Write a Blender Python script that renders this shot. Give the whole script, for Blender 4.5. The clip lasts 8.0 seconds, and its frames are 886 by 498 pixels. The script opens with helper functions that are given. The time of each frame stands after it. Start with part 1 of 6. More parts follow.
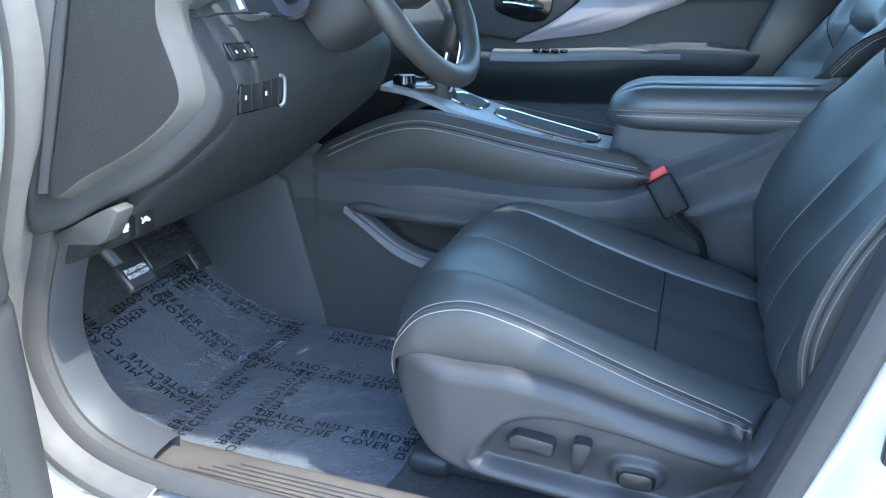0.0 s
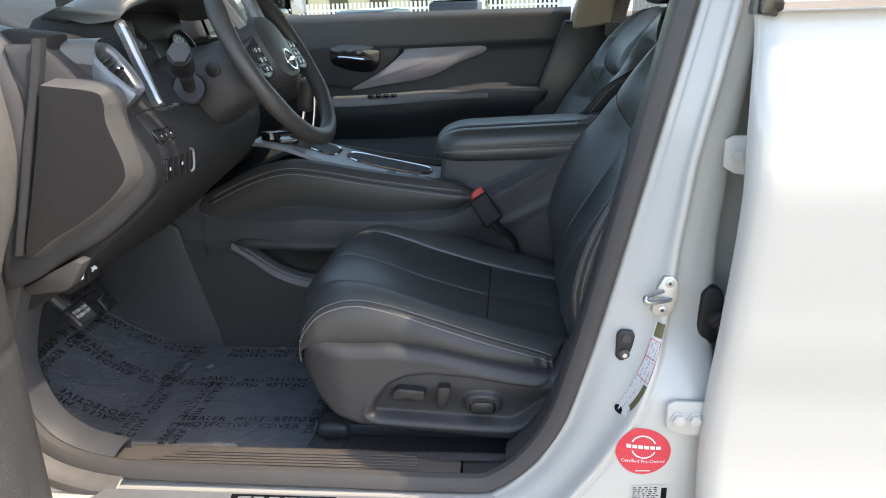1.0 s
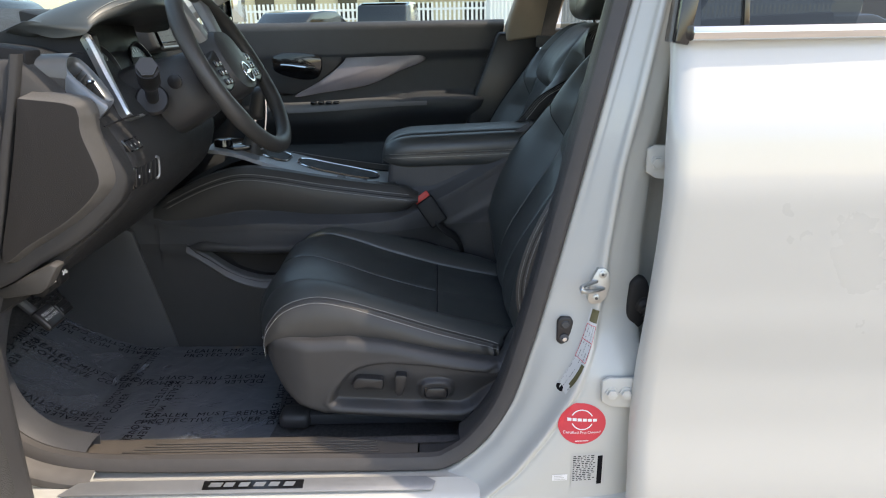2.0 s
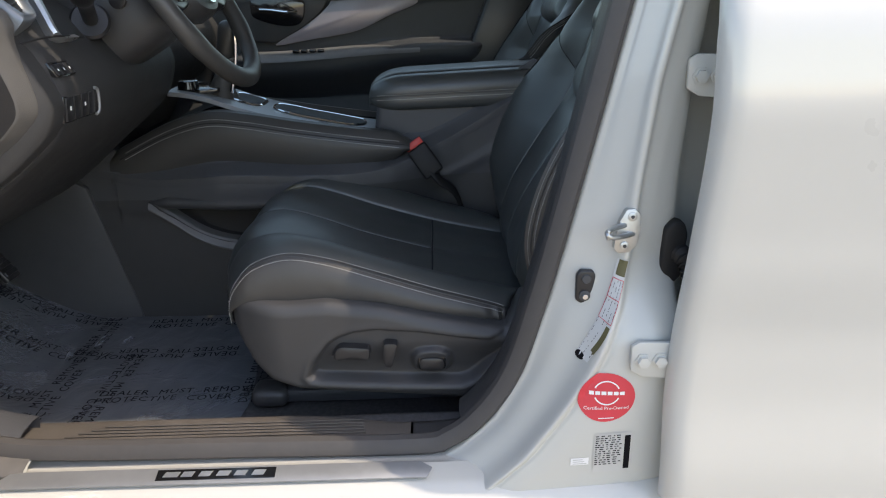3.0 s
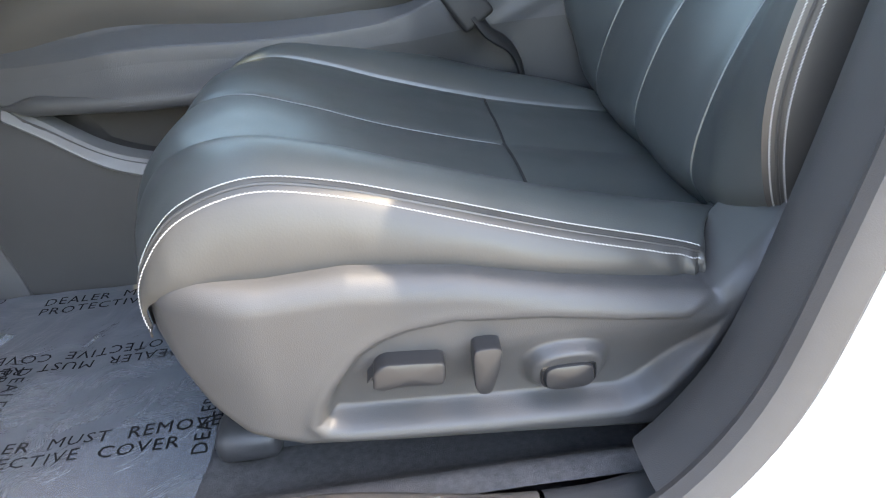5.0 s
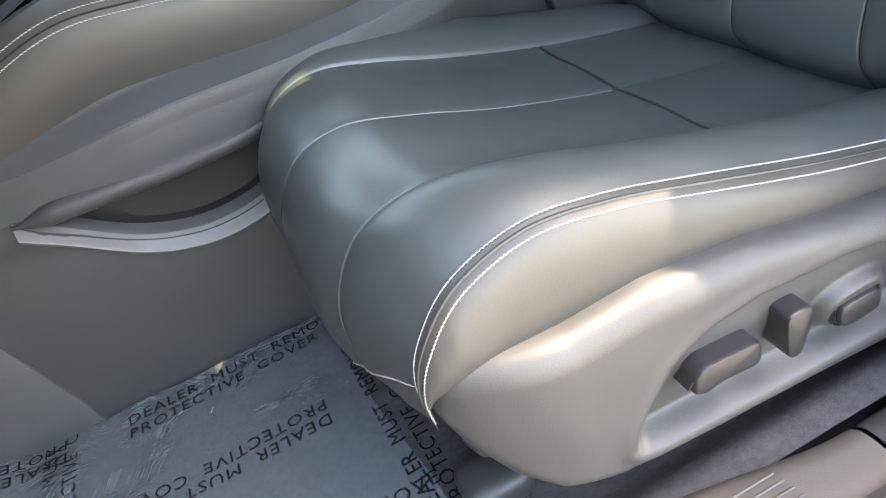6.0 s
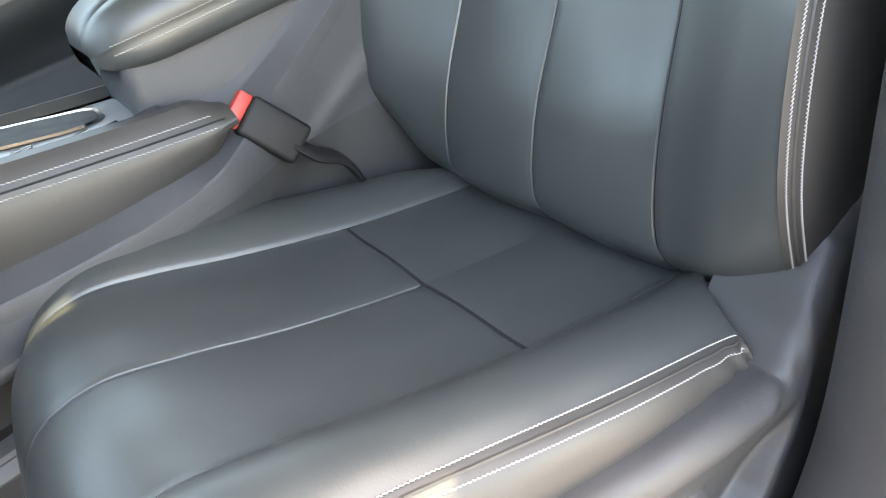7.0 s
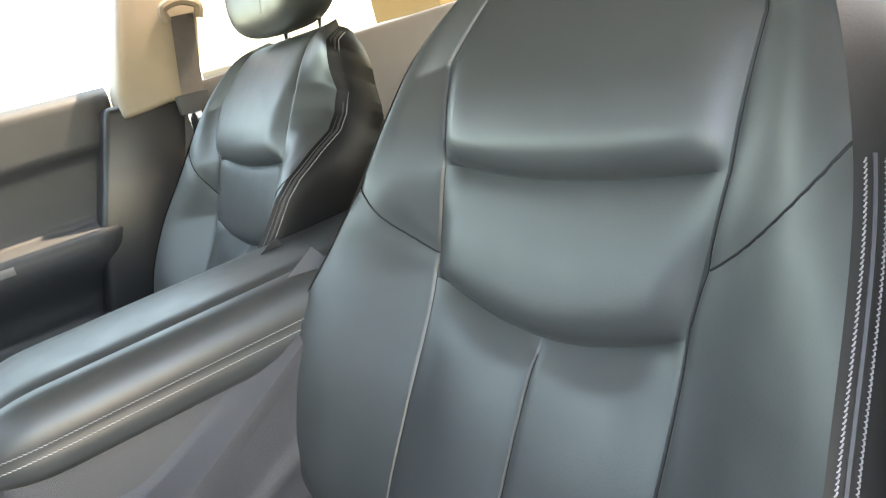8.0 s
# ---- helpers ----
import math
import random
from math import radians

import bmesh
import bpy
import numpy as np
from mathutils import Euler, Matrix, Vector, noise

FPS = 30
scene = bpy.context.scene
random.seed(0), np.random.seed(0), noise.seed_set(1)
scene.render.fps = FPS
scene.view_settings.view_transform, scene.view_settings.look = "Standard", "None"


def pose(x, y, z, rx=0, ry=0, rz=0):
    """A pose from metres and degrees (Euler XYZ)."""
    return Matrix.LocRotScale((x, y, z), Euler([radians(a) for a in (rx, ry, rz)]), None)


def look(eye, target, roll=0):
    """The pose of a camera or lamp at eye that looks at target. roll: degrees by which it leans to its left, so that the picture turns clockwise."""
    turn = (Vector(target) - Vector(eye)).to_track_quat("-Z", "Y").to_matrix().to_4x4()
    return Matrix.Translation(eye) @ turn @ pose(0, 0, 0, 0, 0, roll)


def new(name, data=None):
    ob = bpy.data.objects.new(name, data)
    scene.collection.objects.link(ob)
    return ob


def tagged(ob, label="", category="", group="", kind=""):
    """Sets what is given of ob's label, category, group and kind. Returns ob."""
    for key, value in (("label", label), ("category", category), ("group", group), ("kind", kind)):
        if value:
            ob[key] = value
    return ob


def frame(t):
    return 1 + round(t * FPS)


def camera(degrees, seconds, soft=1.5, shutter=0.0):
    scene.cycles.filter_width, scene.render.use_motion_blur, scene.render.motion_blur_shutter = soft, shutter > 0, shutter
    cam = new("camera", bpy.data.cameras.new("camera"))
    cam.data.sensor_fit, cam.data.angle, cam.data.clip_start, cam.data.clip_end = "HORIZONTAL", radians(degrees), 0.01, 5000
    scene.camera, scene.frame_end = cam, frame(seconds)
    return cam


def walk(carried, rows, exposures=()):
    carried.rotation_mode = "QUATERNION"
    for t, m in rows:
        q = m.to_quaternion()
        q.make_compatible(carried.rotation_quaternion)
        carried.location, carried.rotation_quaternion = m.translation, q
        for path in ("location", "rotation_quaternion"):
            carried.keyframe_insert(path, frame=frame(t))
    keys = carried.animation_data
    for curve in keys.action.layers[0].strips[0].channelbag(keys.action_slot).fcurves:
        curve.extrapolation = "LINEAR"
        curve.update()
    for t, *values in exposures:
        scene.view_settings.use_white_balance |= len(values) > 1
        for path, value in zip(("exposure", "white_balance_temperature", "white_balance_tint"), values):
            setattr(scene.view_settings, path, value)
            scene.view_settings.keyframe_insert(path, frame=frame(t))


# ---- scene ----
cam = camera(63.0, 8.0, soft=1.1)
PATH = [
    (0, (0.039, 0.035, 1.142), (-0.56, 1.822, 0.473), 0.5),
    (0.5, (0.066, -0.164, 1.206), (-0.278, 1.693, 0.549), -1.4),
    (1, (0.08, -0.322, 1.246), (-0.107, 1.572, 0.631), -1.8),
    (1.5, (0.072, -0.438, 1.278), (-0.004, 1.471, 0.685), -1.4),
    (2.8, (0.013, -0.389, 1.247), (0.066, 1.495, 0.578), -0.6),
    (3, (0.05, -0.251, 1.168), (0.056, 1.63, 0.488), -1.6),
    (3.5, (0.04, 0.02, 1.031), (0.025, 1.876, 0.285), -2.1),
    (4, (-0.006, 0.236, 0.958), (-0.011, 2.081, 0.185), -2.4),
    (4.2, (-0.021, 0.292, 0.944), (-0.018, 2.131, 0.158), -2.4),
    (5.3, (-0.15, 0.351, 0.981), (-0.001, 2.085, -0.005), -9.3),
    (5.5, (-0.217, 0.377, 0.999), (-0.008, 2.08, -0.028), -12.6),
    (6, (-0.323, 0.489, 1.03), (0.001, 2.105, -0.103), -20.2),
    (6.5, (-0.275, 0.547, 1.049), (0.224, 2.118, -0.084), -22.0),
    (7, (-0.173, 0.562, 1.064), (0.51, 2.126, 0.023), -19.9),
    (7.5, (-0.127, 0.623, 1.164), (0.798, 2.135, 0.237), -18.6),
    (7.8, (-0.041, 0.65, 1.176), (0.917, 2.267, 0.491), -15.6),
    (8, (0.0, 0.671, 1.207), (0.965, 2.325, 0.632), -15.0),
]
EXPOSURES = [(0.0, 2.55, 5850, 4), (0.5, 2.3, 6800, 8), (1.0, 1.45, 7900, 13), (3.0, 1.0, 8000, 13), (3.5, 1.3, 8000, 14), (4.0, 2.0, 7400, 12), (4.4, 2.5, 7600, 11), (5.3, 3.4, 8600, 12), (6.0, 3.45, 9000, 13), (6.5, 3.7, 9100, 13), (7.0, 3.65, 9800, 14), (7.5, 3.85, 10400, 14), (8.0, 3.4, 10300, 15)]
walk(cam, [(t, look(eye, target, roll)) for t, eye, target, roll in PATH], EXPOSURES)

# ---- light ----
SUN_WAY = Vector((5.2, -1.0, 8.0)).normalized()
world = bpy.data.worlds.new("sky")
scene.world = world
world.use_nodes = True
wn = world.node_tree.nodes
sky = wn.new("ShaderNodeTexSky")
sky.sky_type = "NISHITA"
sky.sun_disc = False
sky.sun_elevation = math.asin(SUN_WAY.z)
sky.sun_rotation = math.atan2(SUN_WAY.x, SUN_WAY.y)
world.node_tree.links.new(sky.outputs[0], wn["Background"].inputs[0])
wn["Background"].inputs[1].default_value = 0.25
sun = new("sun", bpy.data.lights.new("sun", "SUN"))
sun.data.energy, sun.data.angle, sun.data.color = 1.7, radians(0.6), (1.0, 0.95, 0.87)
sun.matrix_world = look(SUN_WAY * 20, (0, 0, 0))


# ---- materials ----
def material(name, color, rough=0.5, metal=0.0, spread=0.12, scale=40.0, bump=0.0, bump_scale=400.0, coat=0.0, spec=0.5, cells=False,
             rough_spread=0.08):
    """A surface with large and fine variation of colour and gloss and a fine relief, in metres."""
    m = bpy.data.materials.new(name)
    m.use_nodes = True
    n, l = m.node_tree.nodes, m.node_tree.links
    b = n["Principled BSDF"]
    b.inputs["Metallic"].default_value = metal
    b.inputs["Specular IOR Level"].default_value = spec
    b.inputs["Coat Weight"].default_value = coat
    b.inputs["Coat Roughness"].default_value = 0.04
    co = n.new("ShaderNodeTexCoord")
    big = n.new("ShaderNodeTexNoise")
    big.inputs["Scale"].default_value, big.inputs["Detail"].default_value = scale * 0.15, 3
    fine = n.new("ShaderNodeTexNoise")
    fine.inputs["Scale"].default_value, fine.inputs["Detail"].default_value = scale, 6
    for t in (big, fine):
        l.new(co.outputs["Object"], t.inputs["Vector"])
    add = n.new("ShaderNodeMath")
    add.operation = "ADD"
    l.new(big.outputs["Fac"], add.inputs[0]), l.new(fine.outputs["Fac"], add.inputs[1])
    ramp = n.new("ShaderNodeMapRange")
    ramp.inputs["From Min"].default_value, ramp.inputs["From Max"].default_value = 0.6, 1.4
    l.new(add.outputs[0], ramp.inputs["Value"])
    mix = n.new("ShaderNodeMix")
    mix.data_type = "RGBA"
    mix.inputs[6].default_value = (*[c * (1 - spread) for c in color], 1)
    mix.inputs[7].default_value = (*[min(1, c * (1 + spread)) for c in color], 1)
    l.new(ramp.outputs[0], mix.inputs[0])
    l.new(mix.outputs[2], b.inputs["Base Color"])
    rr = n.new("ShaderNodeMapRange")
    rr.inputs["To Min"].default_value, rr.inputs["To Max"].default_value = max(0, rough - rough_spread), min(1, rough + rough_spread)
    l.new(ramp.outputs[0], rr.inputs["Value"]), l.new(rr.outputs[0], b.inputs["Roughness"])
    if bump:
        if cells:
            tex = n.new("ShaderNodeTexVoronoi")
            tex.inputs["Scale"].default_value = bump_scale
            out = tex.outputs["Distance"]
        else:
            tex = n.new("ShaderNodeTexNoise")
            tex.inputs["Scale"].default_value, tex.inputs["Detail"].default_value = bump_scale, 4
            out = tex.outputs["Fac"]
        l.new(co.outputs["Object"], tex.inputs["Vector"])
        bp = n.new("ShaderNodeBump")
        bp.inputs["Strength"].default_value, bp.inputs["Distance"].default_value = bump, 0.001
        l.new(out, bp.inputs["Height"]), l.new(bp.outputs[0], b.inputs["Normal"])
    return m


LEATHER = material("black_leather", (0.048, 0.055, 0.056), 0.40, spread=0.10, scale=25, bump=0.10, bump_scale=500, spec=0.9)
LEATHER_SIDE = material("black_vinyl", (0.049, 0.048, 0.0465), 0.43, spread=0.08, scale=25, bump=0.10, bump_scale=500, spec=0.5)
PLASTIC = material("charcoal_plastic", (0.048, 0.048, 0.050), 0.46, spread=0.08, scale=30, bump=0.22, bump_scale=1000)
PLASTIC_DARK = material("black_plastic", (0.056, 0.060, 0.066), 0.45, spread=0.1, scale=30, bump=0.3, bump_scale=1400)
PLASTIC_SMOOTH = material("satin_black_plastic", (0.022, 0.022, 0.024), 0.32, spread=0.02, scale=30, rough_spread=0.02)
DASH_SOFT = material("grained_dash_skin", (0.036, 0.036, 0.037), 0.58, spread=0.08, scale=30, bump=0.4, bump_scale=1100, cells=True, spec=0.4)
# Dash skin lightened where the rear-facing chamfer catches the sun.
DASH_LIP = material("lit_dash_edge", (0.080, 0.076, 0.072), 0.50, spread=0.15, scale=40, bump=0.4, bump_scale=1100, cells=True, spec=0.5)
# Dash skin darkened to hold the shade on the door-facing cover.
DASH_PANEL = material("darkened_grained_panel", (0.022, 0.021, 0.021), 0.72, spread=0.1, scale=30, bump=0.4, bump_scale=1100, cells=True, spec=0.22)
# Near-black copy of the side vinyl; the passenger back's shade is in it.
SHADED_VINYL = material("shaded_back_vinyl", (0.008, 0.008, 0.0085), 0.5, spread=0.08, scale=25, bump=0.1, bump_scale=500, spec=0.3)
UPPER_TRIM = material("satin_slate_trim", (0.070, 0.076, 0.080), 0.38, spread=0.08, scale=50, bump=0.1, bump_scale=900)
GLOSS = material("gloss_black", (0.01, 0.01, 0.011), 0.12, spread=0.05, scale=10, coat=0.6)
TRIM_GREY = material("brushed_grey_trim", (0.30, 0.31, 0.32), 0.38, metal=0.4, spread=0.08, scale=60, bump=0.05, bump_scale=700)
VENT_TRIM = material("dull_silver_trim", (0.20, 0.215, 0.23), 0.36, metal=0.5, spread=0.08, scale=60, bump=0.05, bump_scale=700)
SILVER = material("satin_silver", (0.60, 0.61, 0.62), 0.30, metal=0.8, spread=0.04, scale=60)
SPEAR = material("taupe_grain_inlay", (0.34, 0.30, 0.32), 0.35, spread=0.15, scale=12, coat=0.3)
CHROME = material("chrome", (0.75, 0.76, 0.78), 0.10, metal=1.0, spread=0.03, scale=20, rough_spread=0.04)
STEEL = material("zinc_steel", (0.55, 0.57, 0.57), 0.42, metal=1.0, spread=0.12, scale=90, bump=0.15, bump_scale=500)
# Both whites darkened below real paint to hold back bright daylight.
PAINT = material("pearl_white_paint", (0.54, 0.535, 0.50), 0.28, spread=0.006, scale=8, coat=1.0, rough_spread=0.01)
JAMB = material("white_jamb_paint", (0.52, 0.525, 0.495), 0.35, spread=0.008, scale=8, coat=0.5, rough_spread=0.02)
RUBBER = material("rubber_seal", (0.068, 0.063, 0.061), 0.62, spread=0.12, scale=60, bump=0.2, bump_scale=900)
# Rubber lightened to carry the sunlight on the front door seal.
SEAL_SUNLIT = material("sunlit_seal", (0.125, 0.117, 0.110), 0.6, spread=0.15, scale=50, bump=0.2, bump_scale=900)
# Dark plastic tinted brown to carry the sunlight falling on the sill.
SCUFF = material("sunlit_scuffed_plastic", (0.105, 0.092, 0.080), 0.55, spread=0.2, scale=35, bump=0.35, bump_scale=1200)
CARPET = material("dark_carpet", (0.095, 0.095, 0.098), 0.95, spread=0.35, scale=900, bump=1.0, bump_scale=1500, spec=0.1)
BIN = material("brown_bin_lining", (0.030, 0.027, 0.025), 0.8, spread=0.2, scale=60, bump=0.3, bump_scale=700)
TRIM_DARK = material("grey_plastic_trim", (0.13, 0.13, 0.13), 0.42, spread=0.08, scale=60, bump=0.1, bump_scale=900)
CONSOLE = material("dark_charcoal_plastic", (0.064, 0.066, 0.072), 0.45, spread=0.08, scale=30, bump=0.45, bump_scale=1000)
GRILLE = material("perforated_grille", (0.055, 0.055, 0.055), 0.55, spread=0.1, scale=60, bump=1.0, bump_scale=420, cells=True)
BUCKLE = material("matt_black_plastic", (0.014, 0.014, 0.015), 0.58, spread=0.06, scale=40, spec=0.35)
BEIGE = material("beige_pillar_trim", (0.32, 0.275, 0.225), 0.7, spread=0.05, scale=40, bump=0.2, bump_scale=900)
HEADLINER = material("headliner_cloth", (0.60, 0.57, 0.53), 0.9, spread=0.06, scale=200, bump=0.3, bump_scale=900)
WEB = material("seat_belt_webbing", (0.09, 0.085, 0.09), 0.75, spread=0.2, scale=500, bump=0.5, bump_scale=1500)
RED = material("red_button", (0.62, 0.05, 0.04), 0.4, spread=0.06, scale=60)
THREAD = material("grey_thread", (0.38, 0.38, 0.37), 0.8, spread=0.1, scale=600)
THREAD_DARK = material("dark_grey_thread", (0.16, 0.16, 0.165), 0.8, spread=0.1, scale=600)
SEAM = material("seam_shadow_thread", (0.012, 0.012, 0.013), 0.7, spread=0.1, scale=300)
WHITE_INK = material("white_ink", (0.8, 0.8, 0.8), 0.6, spread=0.03, scale=60)
BLACK_INK = material("black_ink", (0.008, 0.008, 0.010), 0.8, spread=0.03, scale=60, spec=0.1)
STICKER_RED = material("red_sticker", (0.66, 0.05, 0.07), 0.4, spread=0.04, scale=40)
PAPER = material("silver_label", (0.52, 0.52, 0.50), 0.5, spread=0.04, scale=60)
GREY_INK = material("grey_print", (0.10, 0.10, 0.11), 0.5, spread=0.05, scale=60)
LABEL_CLEAR = material("pale_label_film", (0.60, 0.61, 0.60), 0.35, spread=0.03, scale=60)
PAPER_YELLOW = material("olive_label_band", (0.11, 0.10, 0.045), 0.5, spread=0.05, scale=60)
ASPHALT = material("worn_concrete", (0.34, 0.295, 0.24), 0.9, spread=0.25, scale=6, bump=0.6, bump_scale=90)


def glass(name, tint, rough=0.0):
    m = bpy.data.materials.new(name)
    m.use_nodes = True
    n, l = m.node_tree.nodes, m.node_tree.links
    n.remove(n["Principled BSDF"])
    clear, shine, mix, edge = n.new("ShaderNodeBsdfTransparent"), n.new("ShaderNodeBsdfGlossy"), n.new("ShaderNodeMixShader"), n.new("ShaderNodeLayerWeight")
    steep, gain = n.new("ShaderNodeMath"), n.new("ShaderNodeMath")
    clear.inputs[0].default_value = (*tint, 1)
    shine.inputs["Roughness"].default_value = rough
    edge.inputs["Blend"].default_value = 0.5
    steep.operation, gain.operation = "POWER", "MULTIPLY_ADD"
    steep.inputs[1].default_value, gain.inputs[1].default_value, gain.inputs[2].default_value = 5.0, 0.88, 0.05
    l.new(edge.outputs["Facing"], steep.inputs[0]), l.new(steep.outputs[0], gain.inputs[0]), l.new(gain.outputs[0], mix.inputs[0])
    l.new(clear.outputs[0], mix.inputs[1]), l.new(shine.outputs[0], mix.inputs[2])
    l.new(mix.outputs[0], n["Material Output"].inputs[0])
    return m


GLASS = glass("clear_glass", (0.80, 0.92, 0.86))
PRIVACY = glass("privacy_glass", (0.10, 0.12, 0.14))
TINTED = glass("tinted_glass", (0.26, 0.29, 0.28))


def film_material():
    """Clear sticky film: mostly see-through, with a soft, creased shine."""
    m = glass("protective_film", (0.80, 0.84, 0.90), 0.34)
    n, l = m.node_tree.nodes, m.node_tree.links
    haze, blend = n.new("ShaderNodeBsdfDiffuse"), n.new("ShaderNodeMixShader")
    haze.inputs[0].default_value, blend.inputs[0].default_value = (0.25, 0.28, 0.32, 1), 0.40
    clear = next(q for q in n if q.bl_idname == "ShaderNodeBsdfTransparent")
    first = next(q for q in n if q.bl_idname == "ShaderNodeMixShader" and q is not blend)
    l.new(clear.outputs[0], blend.inputs[1]), l.new(haze.outputs[0], blend.inputs[2]), l.new(blend.outputs[0], first.inputs[1])
    co, tex, bp = n.new("ShaderNodeTexCoord"), n.new("ShaderNodeTexNoise"), n.new("ShaderNodeBump")
    tex.inputs["Scale"].default_value, tex.inputs["Detail"].default_value, tex.inputs["Distortion"].default_value = 14, 6, 1.5
    bp.inputs["Strength"].default_value, bp.inputs["Distance"].default_value = 0.28, 0.01
    l.new(co.outputs["Object"], tex.inputs["Vector"]), l.new(tex.outputs["Fac"], bp.inputs["Height"])
    for node in n:
        if node.bl_idname in ("ShaderNodeBsdfGlossy", "ShaderNodeLayerWeight"):
            l.new(bp.outputs[0], node.inputs["Normal"])
    return m


FILM = film_material()


# ---- mesh helpers ----
def mesh_of(name, bm, mat, smooth=True, angle=35):
    me = bpy.data.meshes.new(name)
    bmesh.ops.recalc_face_normals(bm, faces=bm.faces[:])
    if smooth:
        lim = math.cos(radians(angle))
        for f in bm.faces:
            f.smooth = True
        for e in bm.edges:
            if len(e.link_faces) == 2 and e.link_faces[0].normal.dot(e.link_faces[1].normal) < lim:
                e.smooth = False
    bm.to_mesh(me)
    bm.free()
    me.materials.append(mat)
    return me


def part(name, bm, mat, parent=None, label="", smooth=True, angle=35):
    ob = new(name, mesh_of(name, bm, mat, smooth, angle))
    hang(ob, parent)
    return tagged(ob, label)


def hang(ob, parent):
    """Hang ob, built in world places, under a thing or a part."""
    if parent is not None:
        ob.parent = parent
        if parent.type == "EMPTY":
            ob.matrix_parent_inverse = Matrix.Translation(parent.location).inverted()
    return ob


def thing(name, label, category, at=(0, 0, 0), group="", kind=""):
    ob = new(name)
    ob.location = at
    ob.empty_display_size = 0.05
    return tagged(ob, label, category, group, kind)


def curve(pts, n):
    """n points along a smooth curve through pts."""
    p = [Vector(q) for q in pts]
    p = [p[0] * 2 - p[1]] + p + [p[-1] * 2 - p[-2]]
    acc = [0.0]
    for a, b in zip(p[1:-2], p[2:-1]):
        acc.append(acc[-1] + (b - a).length)
    out = []
    for k in range(n):
        s = acc[-1] * k / (n - 1)
        i = max(j for j in range(len(acc) - 1) if acc[j] <= s + 1e-9)
        u = (s - acc[i]) / max(acc[i + 1] - acc[i], 1e-9)
        a, b, c, d = p[i:i + 4]
        out.append(0.5 * ((2 * b) + (c - a) * u + (2 * a - 5 * b + 4 * c - d) * u * u + (3 * b - a - 3 * c + d) * u ** 3))
    return out


def grid(rows, close_v=False, close_u=False, caps=False, bm=None):
    bm = bm or bmesh.new()
    v = [[bm.verts.new(p) for p in r] for r in rows]
    nu, nv = len(v), len(v[0])
    for i in range(nu if close_u else nu - 1):
        for j in range(nv if close_v else nv - 1):
            q = (v[i][j], v[(i + 1) % nu][j], v[(i + 1) % nu][(j + 1) % nv], v[i][(j + 1) % nv])
            try:
                bm.faces.new(q)
            except ValueError:
                pass
    if caps and close_v:
        bm.faces.new(v[0][::-1]), bm.faces.new(v[-1])
    return bm


def box(size, at=(0, 0, 0), bevel=0.0, segs=2, turn=None, bm=None):
    b = bmesh.new()
    bmesh.ops.create_cube(b, size=1)
    bmesh.ops.scale(b, vec=size, verts=b.verts)
    if bevel:
        bmesh.ops.bevel(b, geom=b.edges[:], offset=bevel, segments=segs, profile=0.5, affect="EDGES")
    if turn is not None:
        bmesh.ops.transform(b, matrix=turn, verts=b.verts)
    bmesh.ops.translate(b, vec=at, verts=b.verts)
    return join(bm, b)


def join(bm, b):
    if bm is None:
        return b
    me = bpy.data.meshes.new("tmp")
    b.to_mesh(me), b.free()
    bm.from_mesh(me)
    bpy.data.meshes.remove(me)
    return bm


def prism(poly, lo, hi, axis="y", bevel=0.0, segs=2, bm=None):
    """A closed outline, given in the two other axes, drawn out from lo to hi along axis."""
    b = bmesh.new()
    put = {"x": lambda a, c, h: (h, a, c), "y": lambda a, c, h: (a, h, c), "z": lambda a, c, h: (a, c, h)}[axis]
    f = b.faces.new([b.verts.new(put(p[0], p[1], lo)) for p in poly])
    r = bmesh.ops.extrude_face_region(b, geom=[f])
    bmesh.ops.translate(b, vec=put(0, 0, hi - lo), verts=[g for g in r["geom"] if isinstance(g, bmesh.types.BMVert)])
    if bevel:
        bmesh.ops.bevel(b, geom=b.edges[:], offset=bevel, segments=segs, profile=0.5, affect="EDGES")
    return join(bm, b)


def frames_along(pts):
    """Tangent, side and up at each point of a line, turned as little as can be."""
    t = [(pts[min(i + 1, len(pts) - 1)] - pts[max(i - 1, 0)]).normalized() for i in range(len(pts))]
    s = t[0].cross(Vector((0, 0, 1)) if abs(t[0].z) < 0.9 else Vector((0, 1, 0))).normalized()
    out = []
    for a in t:
        s = (s - a * s.dot(a)).normalized()
        out.append((a, s, s.cross(a)))
    return out


def tube(pts, r, n=8, close=False, bm=None, flat=1.0):
    pts = [Vector(p) for p in pts]
    rows = []
    for i, (p, (a, s, u)) in enumerate(zip(pts, frames_along(pts))):
        q = r(i / (len(pts) - 1)) if callable(r) else r
        rows.append([p + s * q * math.cos(2 * math.pi * k / n) + u * q * flat * math.sin(2 * math.pi * k / n) for k in range(n)])
    return join(bm, grid(rows, close_v=True, close_u=close, caps=not close))


def lathe(profile, at=(0, 0, 0), turn=None, n=32, bm=None):
    rows = [[Vector((r * math.cos(2 * math.pi * k / n), r * math.sin(2 * math.pi * k / n), z)) for k in range(n)] for r, z in profile]
    b = grid(rows, close_v=True, caps=True)
    if turn is not None:
        bmesh.ops.transform(b, matrix=turn, verts=b.verts)
    bmesh.ops.translate(b, vec=at, verts=b.verts)
    return join(bm, b)


